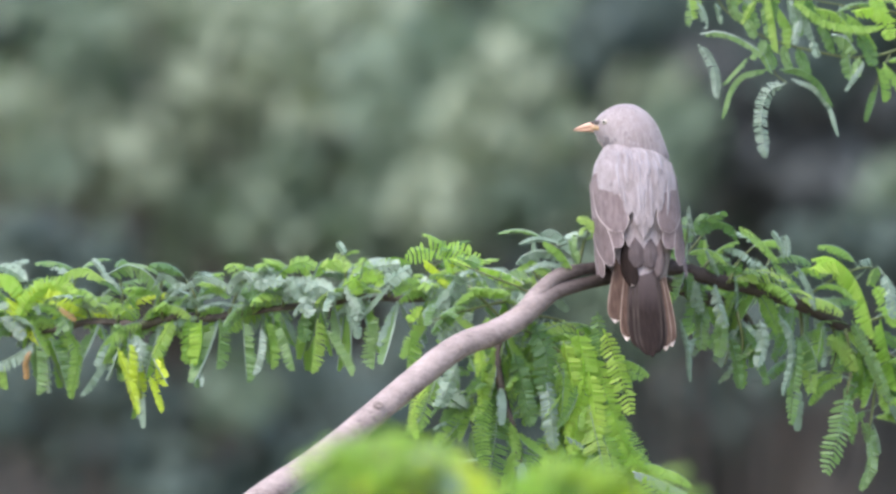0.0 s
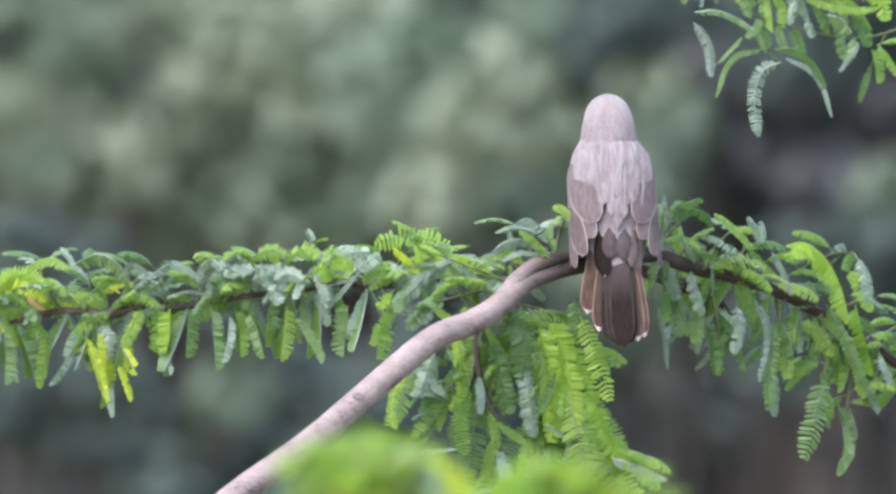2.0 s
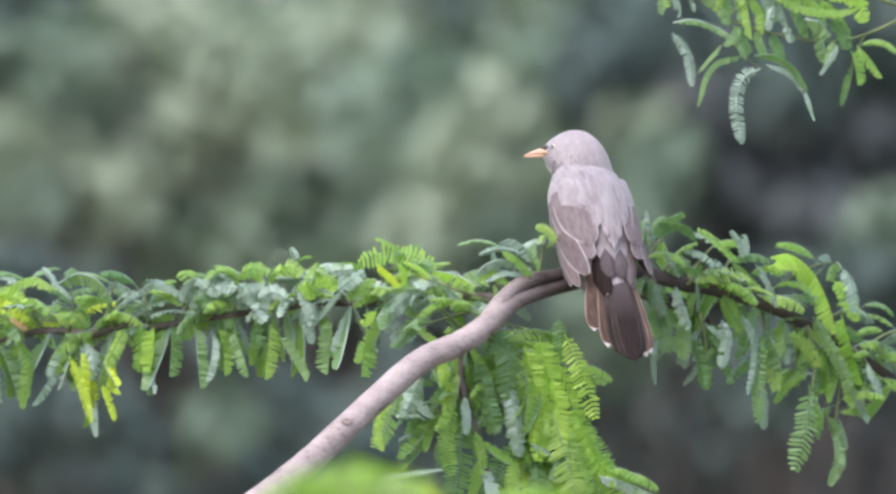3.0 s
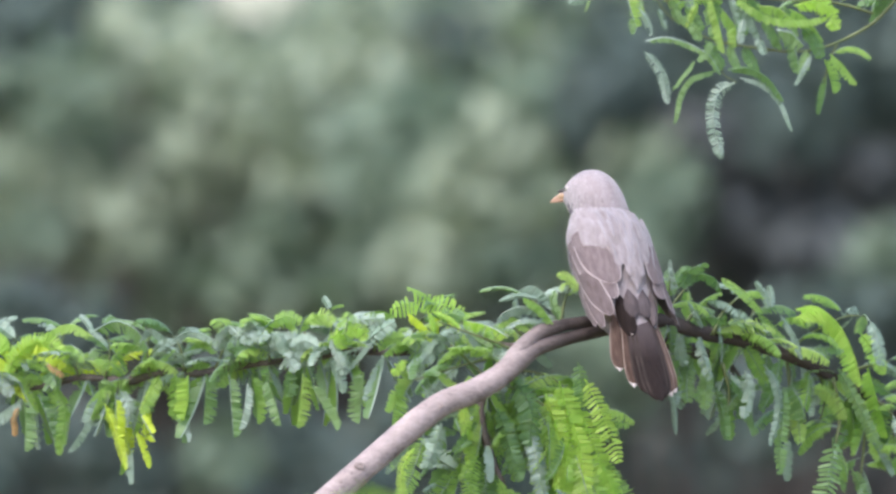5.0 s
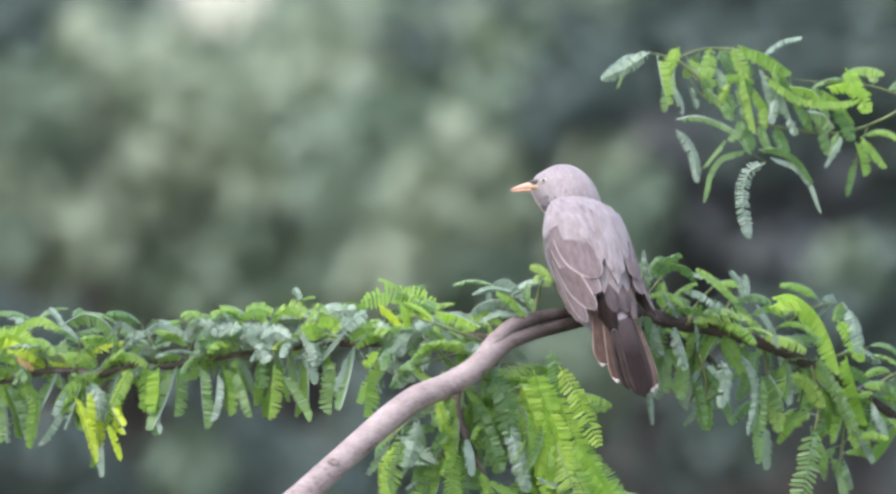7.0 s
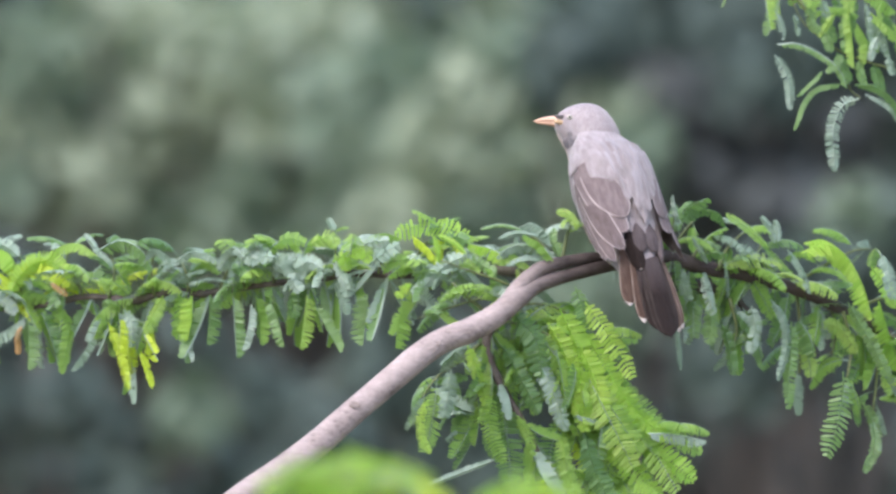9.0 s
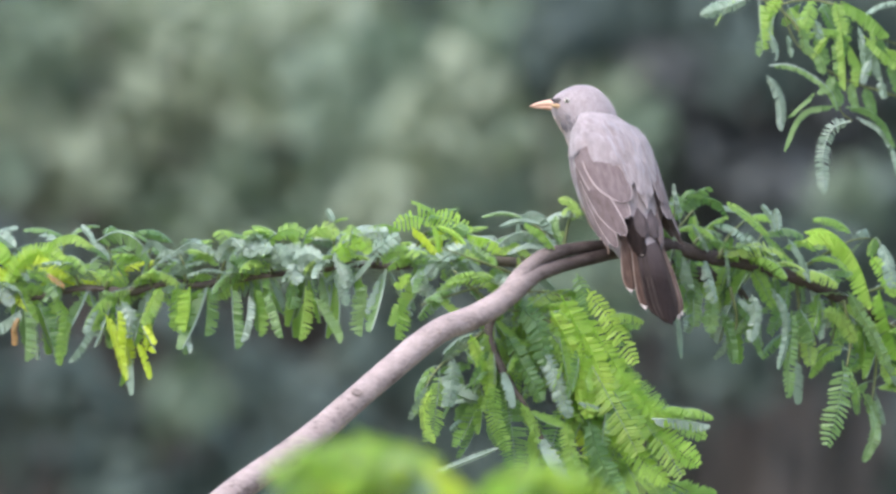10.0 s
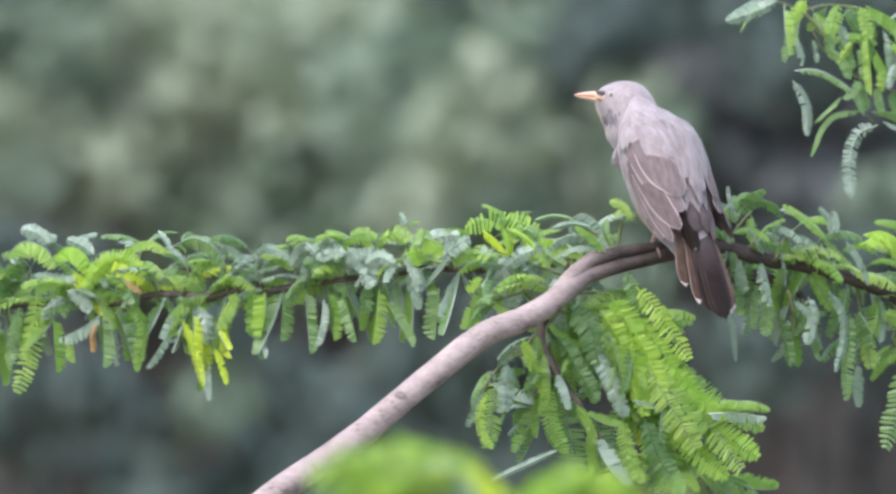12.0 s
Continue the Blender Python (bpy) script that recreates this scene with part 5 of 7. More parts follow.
frond(spray, TOP_PIVOT, 0.0049, 1, FOLDING, [(0.2205, 1.9860), (0.2380, 1.9880), (0.2580, 1.9810), (0.2755, 1.9685), (0.2840, 1.9520)], 0.1, -0.31)
frond(spray, TOP_PIVOT, 0.0033, 1, FOLDING, [(0.2620, 1.9650), (0.2505, 1.9535), (0.2405, 1.9420)], 0.1, -0.31)
frond(spray, TOP_PIVOT, 0.0049, 1, FOLDING, [(0.2805, 1.9550), (0.2580, 1.9510), (0.2455, 1.9360), (0.2395, 1.9125)], 0.1, -0.31)
frond(spray, TOP_PIVOT, 0.0075, 2, COMB, [(0.2955, 1.9435), (0.2805, 1.9360), (0.2740, 1.9160), (0.2755, 1.8935), (0.2780, 1.8785)], 0.1, -0.31)
frond(spray, TOP_PIVOT, 0.0041, 2, FOLDING, [(0.3005, 1.9470), (0.3205, 1.9400), (0.3355, 1.9210), (0.3420, 1.8970)], 0.1, -0.31)
frond(spray, TOP_PIVOT, 0.0058, 1, FOLDING, [(0.2905, 1.9550), (0.3080, 1.9550), (0.3255, 1.9435), (0.3370, 1.9235)], 0.1, -0.31)
frond(spray, TOP_PIVOT, 0.0040, 2, SPREAD, [(0.2170, 2.0150), (0.2240, 2.0035), (0.2260, 1.9910)], 0.1, -0.31)
frond(spray, TOP_PIVOT, 0.0030, 2, SPREAD, [(0.2340, 2.0135), (0.2370, 2.0035), (0.2390, 1.9950)], 0.1, -0.31)
frond(spray, TOP_PIVOT, 0.0070, 1, SPREAD, [(0.2730, 1.9820), (0.2805, 1.9710), (0.2855, 1.9560)], 0.1, -0.31)
frond(spray, TOP_PIVOT, 0.0060, 1, SPREAD, [(0.3055, 1.9735), (0.3105, 1.9635), (0.3155, 1.9500)], 0.1, -0.31)
frond(spray, TOP_PIVOT, 0.0040, 0, SPREAD, [(0.2690, 2.0150), (0.2620, 2.0035), (0.2580, 1.9950)], 0.1, -0.31)
frond(spray, TOP_PIVOT, 0.0050, 1, SPREAD, [(0.2830, 2.0185), (0.2840, 2.0070), (0.2830, 1.9960)], 0.1, -0.31)
frond(spray, TOP_PIVOT, 0.0074, 2, FOLDING, [(0.2980, 2.0110), (0.3130, 2.0010), (0.3205, 1.9810)], 0.1, -0.31)
frond(spray, TOP_PIVOT, 0.0074, 0, FOLDING, [(0.3005, 2.0185), (0.3180, 2.0060), (0.3330, 1.9970), (0.3580, 1.9930), (0.3820, 1.9940)], 0.1, -0.31)
frond(spray, TOP_PIVOT, 0.0083, 1, FOLDING, [(0.3105, 2.0200), (0.3205, 2.0110), (0.3240, 1.9960)], 0.1, -0.31)
frond(spray, TOP_PIVOT, 0.0090, 5, SPREAD, [(0.3710, 2.0220), (0.3805, 2.0010), (0.3890, 1.9820)], 0.1, -0.31)
frond(spray, TOP_PIVOT, 0.0091, 0, FOLDING, [(0.3755, 1.9570), (0.3785, 1.9435), (0.3805, 1.9270)], 0.1, -0.31)
frond(spray, TOP_PIVOT, 0.0041, 2, FOLDING, [(0.3640, 1.9620), (0.3555, 1.9510), (0.3470, 1.9370)], 0.1, -0.31)
frond(spray, TOP_PIVOT, 0.0083, 1, FOLDING, [(0.3430, 1.9810), (0.3505, 1.9685), (0.3530, 1.9470)], 0.1, -0.31)
frond(spray, TOP_PIVOT, 0.0070, 1, SPREAD, [(0.3580, 1.9860), (0.3680, 1.9735), (0.3730, 1.9585)], 0.1, -0.31)
frond(spray, TOP_PIVOT, 0.0074, 0, FOLDING, [(0.3805, 1.9610), (0.3905, 1.9510), (0.4020, 1.9335)], 0.1, -0.31)
frond(spray, TOP_PIVOT, 0.0060, 1, SPREAD, [(0.2530, 2.0060), (0.2630, 1.9960), (0.2690, 1.9830)], 0.1, -0.31)
frond(spray, TOP_PIVOT, 0.0099, 0, FOLDING, [(0.3480, 2.0035), (0.3630, 1.9935), (0.3755, 1.9735)], 0.1, -0.31)
frond(spray, TOP_PIVOT, 0.0050, 1, SPREAD, [(0.2755, 2.0135), (0.2790, 1.9985), (0.2810, 1.9830)], 0.1, -0.31)
frond(spray, TOP_PIVOT, 0.0083, 0, FOLDING, [(0.2890, 2.0085), (0.3000, 1.9910), (0.2990, 1.9740)], 0.1, -0.31)
frond(spray, TOP_PIVOT, 0.0045, 2, SPREAD, [(0.3090, 1.9985), (0.3050, 1.9885), (0.3030, 1.9770)], 0.1, -0.31)
frond(spray, TOP_PIVOT, 0.0083, 1, FOLDING, [(0.3240, 1.9960), (0.3340, 1.9860), (0.3390, 1.9700)], 0.1, -0.31)
frond(spray, TOP_PIVOT, 0.0045, 1, SPREAD, [(0.2930, 1.9770), (0.2950, 1.9660), (0.3000, 1.9550)], 0.1, -0.31)
frond(spray, TOP_PIVOT, 0.0091, 0, FOLDING, [(0.3205, 2.0085), (0.3380, 2.0050), (0.3530, 1.9910)], 0.1, -0.31)
frond(spray, TOP_PIVOT, 0.0060, 1, SPREAD, [(0.3605, 1.9660), (0.3580, 1.9560), (0.3560, 1.9460)], 0.1, -0.31)
frond(spray, TOP_PIVOT, 0.0099, 5, FOLDING, [(0.3530, 2.0060), (0.3730, 2.0085), (0.3920, 1.9985)], 0.1, -0.31)
frond(spray, TOP_PIVOT, 0.0050, 2, SPREAD, [(0.3180, 1.9810), (0.3220, 1.9735), (0.3240, 1.9660)], 0.1, -0.31)
frond(spray, TOP_PIVOT, 0.0055, 1, SPREAD, [(0.2580, 2.0135), (0.2655, 2.0035), (0.2705, 1.9910)], 0.1, -0.31)
frond(spray, TOP_PIVOT, 0.0099, 1, FOLDING, [(0.3355, 1.9860), (0.3480, 1.9830), (0.3580, 1.9710)], 0.1, -0.31)
frond(spray, TOP_PIVOT, 0.0050, 1, SPREAD, [(0.2455, 2.0210), (0.2490, 2.0085), (0.2530, 1.9985)], 0.1, -0.31)
frond(spray, TOP_PIVOT, 0.0066, 1, FOLDING, [(0.2780, 1.9810), (0.2705, 1.9735), (0.2640, 1.9660)], 0.1, -0.31)
top.finish()

# ---------------------------------------------------------------- the bush in front, out of focus
BUSH_BASE = Vector((0.06, -3.2, 0.0))
bush = tagged(new("leafy_bush"), "bright green feathery bush standing in front of the perch", "bush")
bush.location = BUSH_BASE


def near(rows, d=6.85):
    return [(x * d / FOCUS, d - FOCUS, EYE.z + (z - EYE.z) * d / FOCUS, r) for x, z, r in rows]


STEMS = []
for rows in (
        [(0.058, 1.366, 0.004), (-0.012, 1.491, 0.003), (-0.047, 1.571, 0.0025), (-0.060, 1.61, 0.0015), (-0.078, 1.624, 0.001)],
        [(0.058, 1.366, 0.004), (0.028, 1.481, 0.003), (-0.007, 1.561, 0.0025), (-0.037, 1.6085, 0.0015), (-0.030, 1.623, 0.001)],
        [(0.058, 1.366, 0.004), (0.083, 1.481, 0.003), (0.088, 1.551, 0.0025), (0.093, 1.5885, 0.0015), (0.123, 1.597, 0.001)],
        [(0.058, 1.366, 0.004), (0.138, 1.481, 0.003), (0.168, 1.541, 0.0025), (0.163, 1.576, 0.001)],
        [(0.058, 1.366, 0.004), (0.108, 1.481, 0.003), (0.128, 1.541, 0.0025), (0.133, 1.585, 0.0015), (0.153, 1.591, 0.001)],
        [(0.058, 1.366, 0.004), (0.038, 1.481, 0.003), (0.033, 1.546, 0.0025), (0.038, 1.58, 0.001)],
        [(0.058, 1.366, 0.004), (-0.032, 1.476, 0.003), (-0.062, 1.541, 0.0025), (-0.0845, 1.585, 0.0015), (-0.1005, 1.600, 0.001)]):
    STEMS.append(near(rows))
root = [(BUSH_BASE.x, BUSH_BASE.y, -0.04, 0.03), (BUSH_BASE.x - 0.03, BUSH_BASE.y + 0.05, 0.7, 0.018), STEMS[0][0]]
BUSH_PIVOT = Vector(STEMS[0][0][:3])
grow("stem", bush, [(root, 0)], [BARK_OLD], (0, 0, 0), BUSH_BASE, "", 8, 0.1).location = -BUSH_BASE
shoots = grow("shoot", bush, [(s, 0) for s in STEMS], [TWIG_GREEN], BUSH_PIVOT, BUSH_BASE, "leafy green shoots", 6, 0.05)
front_spray = Spray(shoots, BUSH_PIVOT, 16, 60)
for s in STEMS:
    front_spray.twig(spline(s, 8), 0.0055, 0.8, 0.75, (0.0, 0.0, 0.18, 0.16, 0, 0.66), start=0.6, per=(2, 4), out=0.6)
frond(shoots, BUSH_PIVOT, 0.0181, 5, FOLDING, [(-0.0420, 1.5985), (-0.0620, 1.6310), (-0.0920, 1.6220), (-0.1180, 1.5900)], 0.0, -3.15)
frond(shoots, BUSH_PIVOT, 0.0181, 5, FOLDING, [(-0.0470, 1.6035), (-0.0320, 1.6325), (-0.0020, 1.6225), (0.0290, 1.5970)], 0.0, -3.15)
frond(shoots, BUSH_PIVOT, 0.0100, 5, SPREAD, [(-0.0720, 1.5835), (-0.0820, 1.6135), (-0.0980, 1.6150)], 0.0, -3.15)
frond(shoots, BUSH_PIVOT, 0.0110, 2, SPREAD, [(-0.0295, 1.5835), (-0.0410, 1.6085), (-0.0520, 1.6150)], 0.0, -3.15)
frond(shoots, BUSH_PIVOT, 0.0110, 5, SPREAD, [(-0.0520, 1.5835), (-0.0470, 1.6200), (-0.0310, 1.6280)], 0.0, -3.15)
frond(shoots, BUSH_PIVOT, 0.0165, 3, FOLDING, [(-0.0120, 1.5885), (0.0030, 1.6150), (0.0330, 1.6000), (0.0490, 1.5835)], 0.0, -3.15)
frond(shoots, BUSH_PIVOT, 0.0181, 5, FOLDING, [(-0.0820, 1.5785), (-0.0920, 1.6100), (-0.1120, 1.6000), (-0.1270, 1.5785)], 0.0, -3.15)
frond(shoots, BUSH_PIVOT, 0.0181, 5, FOLDING, [(0.1030, 1.5850), (0.0880, 1.6100), (0.0630, 1.6020), (0.0480, 1.5840)], 0.0, -3.15)
frond(shoots, BUSH_PIVOT, 0.0181, 5, FOLDING, [(0.0980, 1.5900), (0.1130, 1.6120), (0.1380, 1.6020), (0.1655, 1.5835)], 0.0, -3.15)
frond(shoots, BUSH_PIVOT, 0.0100, 2, SPREAD, [(0.1105, 1.5785), (0.1020, 1.6020), (0.0880, 1.6070)], 0.0, -3.15)
frond(shoots, BUSH_PIVOT, 0.0165, 3, FOLDING, [(0.1230, 1.5785), (0.1330, 1.6000), (0.1580, 1.5920), (0.1780, 1.5740)], 0.0, -3.15)
frond(shoots, BUSH_PIVOT, 0.0100, 5, SPREAD, [(0.0680, 1.5735), (0.0730, 1.5945), (0.0580, 1.5945)], 0.0, -3.15)
frond(shoots, BUSH_PIVOT, 0.0100, 5, SPREAD, [(0.0155, 1.5735), (0.0220, 1.5950), (0.0080, 1.5995)], 0.0, -3.15)
frond(shoots, BUSH_PIVOT, 0.0110, 5, SPREAD, [(0.1380, 1.5735), (0.1430, 1.5920), (0.1280, 1.5970)], 0.0, -3.15)
frond(shoots, BUSH_PIVOT, 0.0100, 5, SPREAD, [(-0.0195, 1.5810), (-0.0095, 1.6100), (-0.0220, 1.6185)], 0.0, -3.15)
frond(shoots, BUSH_PIVOT, 0.0100, 2, SPREAD, [(-0.0720, 1.5910), (-0.0660, 1.6160), (-0.0580, 1.6230)], 0.0, -3.15)
# silvery leaves that crowd over the side branch
frond(back, BACK_PIVOT, 0.0080, 2, SPREAD, [(-0.1520, 1.7810), (-0.1645, 1.7750), (-0.1760, 1.7635)], -0.35, -0.004)
frond(back, BACK_PIVOT, 0.0080, 2, SPREAD, [(-0.1420, 1.7700), (-0.1570, 1.7710), (-0.1690, 1.7660)], -0.35, -0.004)
frond(back, BACK_PIVOT, 0.0075, 2, SPREAD, [(-0.1420, 1.7735), (-0.1320, 1.7660), (-0.1295, 1.7535)], -0.35, -0.004)
frond(back, BACK_PIVOT, 0.0086, 2, SPREAD, [(-0.1095, 1.7660), (-0.1270, 1.7675), (-0.1430, 1.7600)], -0.35, -0.004)
frond(back, BACK_PIVOT, 0.0080, 2, SPREAD, [(-0.0995, 1.7600), (-0.1120, 1.7660), (-0.1245, 1.7600)], -0.35, -0.004)
frond(back, BACK_PIVOT, 0.0075, 2, SPREAD, [(-0.1220, 1.7570), (-0.1255, 1.7485), (-0.1195, 1.7400)], -0.35, -0.004)
frond(back, BACK_PIVOT, 0.0075, 2, SPREAD, [(-0.1720, 1.7770), (-0.1820, 1.7710), (-0.1910, 1.7585)], -0.35, -0.004)
frond(back, BACK_PIVOT, 0.0052, 2, FOLDING, [(-0.1695, 1.7700), (-0.1795, 1.7785), (-0.1910, 1.7710)], -0.35, -0.004)
frond(back, BACK_PIVOT, 0.0086, 0, SPREAD, [(-0.1120, 1.7810), (-0.0970, 1.7885), (-0.0870, 1.7810)], -0.35, -0.004)
frond(back, BACK_PIVOT, 0.0080, 5, SPREAD, [(-0.0920, 1.7660), (-0.0820, 1.7710), (-0.0780, 1.7585)], -0.35, -0.004)
frond(back, BACK_PIVOT, 0.0086, 2, SPREAD, [(-0.0595, 1.7635), (-0.0470, 1.7735), (-0.0330, 1.7820)], -0.35, -0.004)
frond(back, BACK_PIVOT, 0.0075, 2, SPREAD, [(-0.0720, 1.7760), (-0.0595, 1.7835), (-0.0420, 1.7850)], -0.35, -0.004)
frond(back, BACK_PIVOT, 0.0069, 0, SPREAD, [(-0.0470, 1.7560), (-0.0395, 1.7660), (-0.0245, 1.7685)], -0.35, -0.004)
frond(back, BACK_PIVOT, 0.0086, 5, SPREAD, [(-0.0770, 1.7710), (-0.0645, 1.7760), (-0.0580, 1.7660)], -0.35, -0.004)
frond(back, BACK_PIVOT, 0.0086, 2, SPREAD, [(-0.0295, 1.7685), (-0.0170, 1.7660), (-0.0045, 1.7560)], -0.35, -0.004)
frond(back, BACK_PIVOT, 0.0086, 2, SPREAD, [(0.0255, 1.7720), (0.0080, 1.7635), (-0.0095, 1.7460)], -0.35, -0.004)
frond(back, BACK_PIVOT, 0.0075, 2, SPREAD, [(0.0030, 1.7560), (-0.0095, 1.7460), (-0.0220, 1.7400)], -0.35, -0.004)
frond(back, BACK_PIVOT, 0.0075, 1, SPREAD, [(0.0080, 1.7810), (0.0155, 1.7885), (0.0270, 1.7850)], -0.35, -0.004)
frond(back, BACK_PIVOT, 0.0069, 5, SPREAD, [(-0.0220, 1.7460), (-0.0295, 1.7435), (-0.0360, 1.7360)], -0.35, -0.004)
frond(back, BACK_PIVOT, 0.0029, 5, SPREAD, [(0.0020, 1.7660), (0.0010, 1.7785), (-0.0030, 1.7900)], -0.35, -0.004)
frond(back, BACK_PIVOT, 0.0029, 5, SPREAD, [(0.0255, 1.7735), (0.0155, 1.7835), (0.0005, 1.7900)], -0.35, -0.004)
frond(back, BACK_PIVOT, 0.0075, 2, SPREAD, [(-0.0870, 1.7585), (-0.0795, 1.7485), (-0.0780, 1.7360)], -0.35, -0.004)
frond(back, BACK_PIVOT, 0.0069, 0, SPREAD, [(-0.1395, 1.7835), (-0.1270, 1.7870), (-0.1160, 1.7820)], -0.35, -0.004)
frond(back, BACK_PIVOT, 0.0075, 1, SPREAD, [(-0.1820, 1.7585), (-0.1720, 1.7600), (-0.1670, 1.7510)], -0.35, -0.004)
front_spray.finish()

# ---------------------------------------------------------------- the bird
FEET = Vector((0.1625, 0.0290, 1.7809))
AXIS, BACK_WAY = Vector((0, 0.46, 0.888)), Vector((0, -0.888, 0.46))
GIRTH = [(-0.025, 0.015, 0.009, 0.012), (-0.008, 0.022, 0.014, 0.020), (0.012, 0.0275, 0.020, 0.030), (0.035, 0.0325, 0.026, 0.038), (0.060, 0.0345, 0.0305, 0.039),
         (0.080, 0.0340, 0.0315, 0.038), (0.097, 0.0312, 0.0275, 0.0350), (0.113, 0.0258, 0.0185, 0.0275), (0.127, 0.0160, 0.0085, 0.0160), (0.140, 0.007, 0.004, 0.004)]


def girth(s):
    s = max(GIRTH[0][0], min(GIRTH[-1][0], s))
    for a, b in zip(GIRTH, GIRTH[1:]):
        if s <= b[0]:
            k = (s - a[0]) / (b[0] - a[0])
            k = k * k * (3 - 2 * k) * 0.5 + k * 0.5
            return [p + (q - p) * k for p, q in zip(a[1:], b[1:])]
    return GIRTH[-1][1:]


def skin(s, phi, off=0.0, least=0.0):
    """A place on the body: s along the spine from the rump, phi round it from the middle of the back; off: outwards."""
    rx, rd, rv = girth(s)
    rx, rd = max(rx, least), max(rd, least * 0.6)
    r = rd if math.cos(phi) > 0 else rv
    x, d = rx * math.sin(phi), r * math.cos(phi)
    out = Vector((math.sin(phi) / rx, 0, 0)) + BACK_WAY * (math.cos(phi) / r)
    return Vector((0, -0.025, 0)) + AXIS * s + Vector((x, 0, 0)) + BACK_WAY * d + out.normalized() * off


def mantle_edge(phi):
    """How far down the small feathers reach, round the body."""
    side = abs((phi + math.pi) % (2 * math.pi) - math.pi)
    return 0.018 + 0.055 * min(1, side / 0.80) ** 1.1 + 0.012 * min(side, 1.6) + 0.002 * math.sin(9 * phi)


def mantle_rise(s, phi):
    """The thickness of the small feathers over the roots of the wings."""
    side = abs((phi + math.pi) % (2 * math.pi) - math.pi)
    return 0.0058 * min(1, max(0, (0.120 - s) / 0.042)) * min(1, max(0, (2.2 - side) / 0.9))


def lay_feather(verts, faces, index, s0, phi0, length, half, off, lift, turn=0.0, least=0.0, rim=1, cols=7, rows=9, point=3.0, sink=-0.0008, camber=1.0):
    """A rounded feather lying on the body; its margin takes the second material."""
    n = len(verts)
    for i in range(rows):
        u = math.sin(i / (rows - 1) * math.pi / 2) if rows > 12 else i / (rows - 1)
        w = half * (0.35 + 0.65 * math.sin(min(1, u * 1.35) * math.pi / 2)) * max(0.0, 1 - u ** point) ** 0.5
        if i == rows - 1:
            w = half * 0.06
        for k in range(cols):
            v = 2 * k / (cols - 1) - 1
            v = math.copysign(abs(v) ** 0.8, v)
            s = s0 - length * u - half * 0.06 * v * v
            rx = max(girth(s)[0], least)
            p = skin(s, phi0 + turn * u + v * w / rx, sink + (off - sink) * min(1, u / 0.6) + lift * u + camber * (0.0009 * (1 - v * v) - 0.0006 * abs(v)), least)
            verts.append(p)
    for i in range(rows - 1):
        for k in range(cols - 1):
            a = n + i * cols + k
            faces.append((a, a + 1, a + cols + 1, a + cols))
            index.append(rim if (k in (0, cols - 2) and i > 1) or i >= rows - 1 - max(1, rows // 12) else 0)


def star(center, balls, blend, rings=28, sides=36):
    """A rounded solid: the smooth union of balls, met by rays from a centre."""
    def dist(p):
        return -blend * math.log(sum(math.exp(-((p - Vector(c)).length - r) / blend) for c, r in balls))
    verts, faces = [], []
    for i in range(rings + 1):
        th = math.pi * i / rings
        for k in range(sides):
            a = 2 * math.pi * k / sides
            way = Vector((math.sin(th) * math.cos(a), math.sin(th) * math.sin(a), math.cos(th)))
            lo, hi = 0.0, 0.08
            for _ in range(22):
                mid = (lo + hi) / 2
                lo, hi = (mid, hi) if dist(Vector(center) + way * mid) < 0 else (lo, mid)
            fuzz = 1 + 0.012 * noise.noise(way * 14)
            verts.append(Vector(center) + way * lo * fuzz)
    for i in range(rings):
        for k in range(sides):
            a, b = i * sides + k, i * sides + (k + 1) % sides
            faces.append((a, b, b + sides, a + sides))
    return verts, faces


def ball(center, r, squash=(1, 1, 1), rings=8, sides=14):
    verts, faces = [], []
    for i in range(rings + 1):
        th = math.pi * i / rings
        for k in range(sides):
            a = 2 * math.pi * k / sides
            verts.append(Vector(center) + Vector((r * squash[0] * math.sin(th) * math.cos(a), r * squash[1] * math.sin(th) * math.sin(a), r * squash[2] * math.cos(th))))
    for i in range(rings):
        for k in range(sides):
            a, b = i * sides + k, i * sides + (k + 1) % sides
            faces.append((a, b, b + sides, a + sides))
    return verts, faces


NECK = Vector((0, 0.029, 0.106))


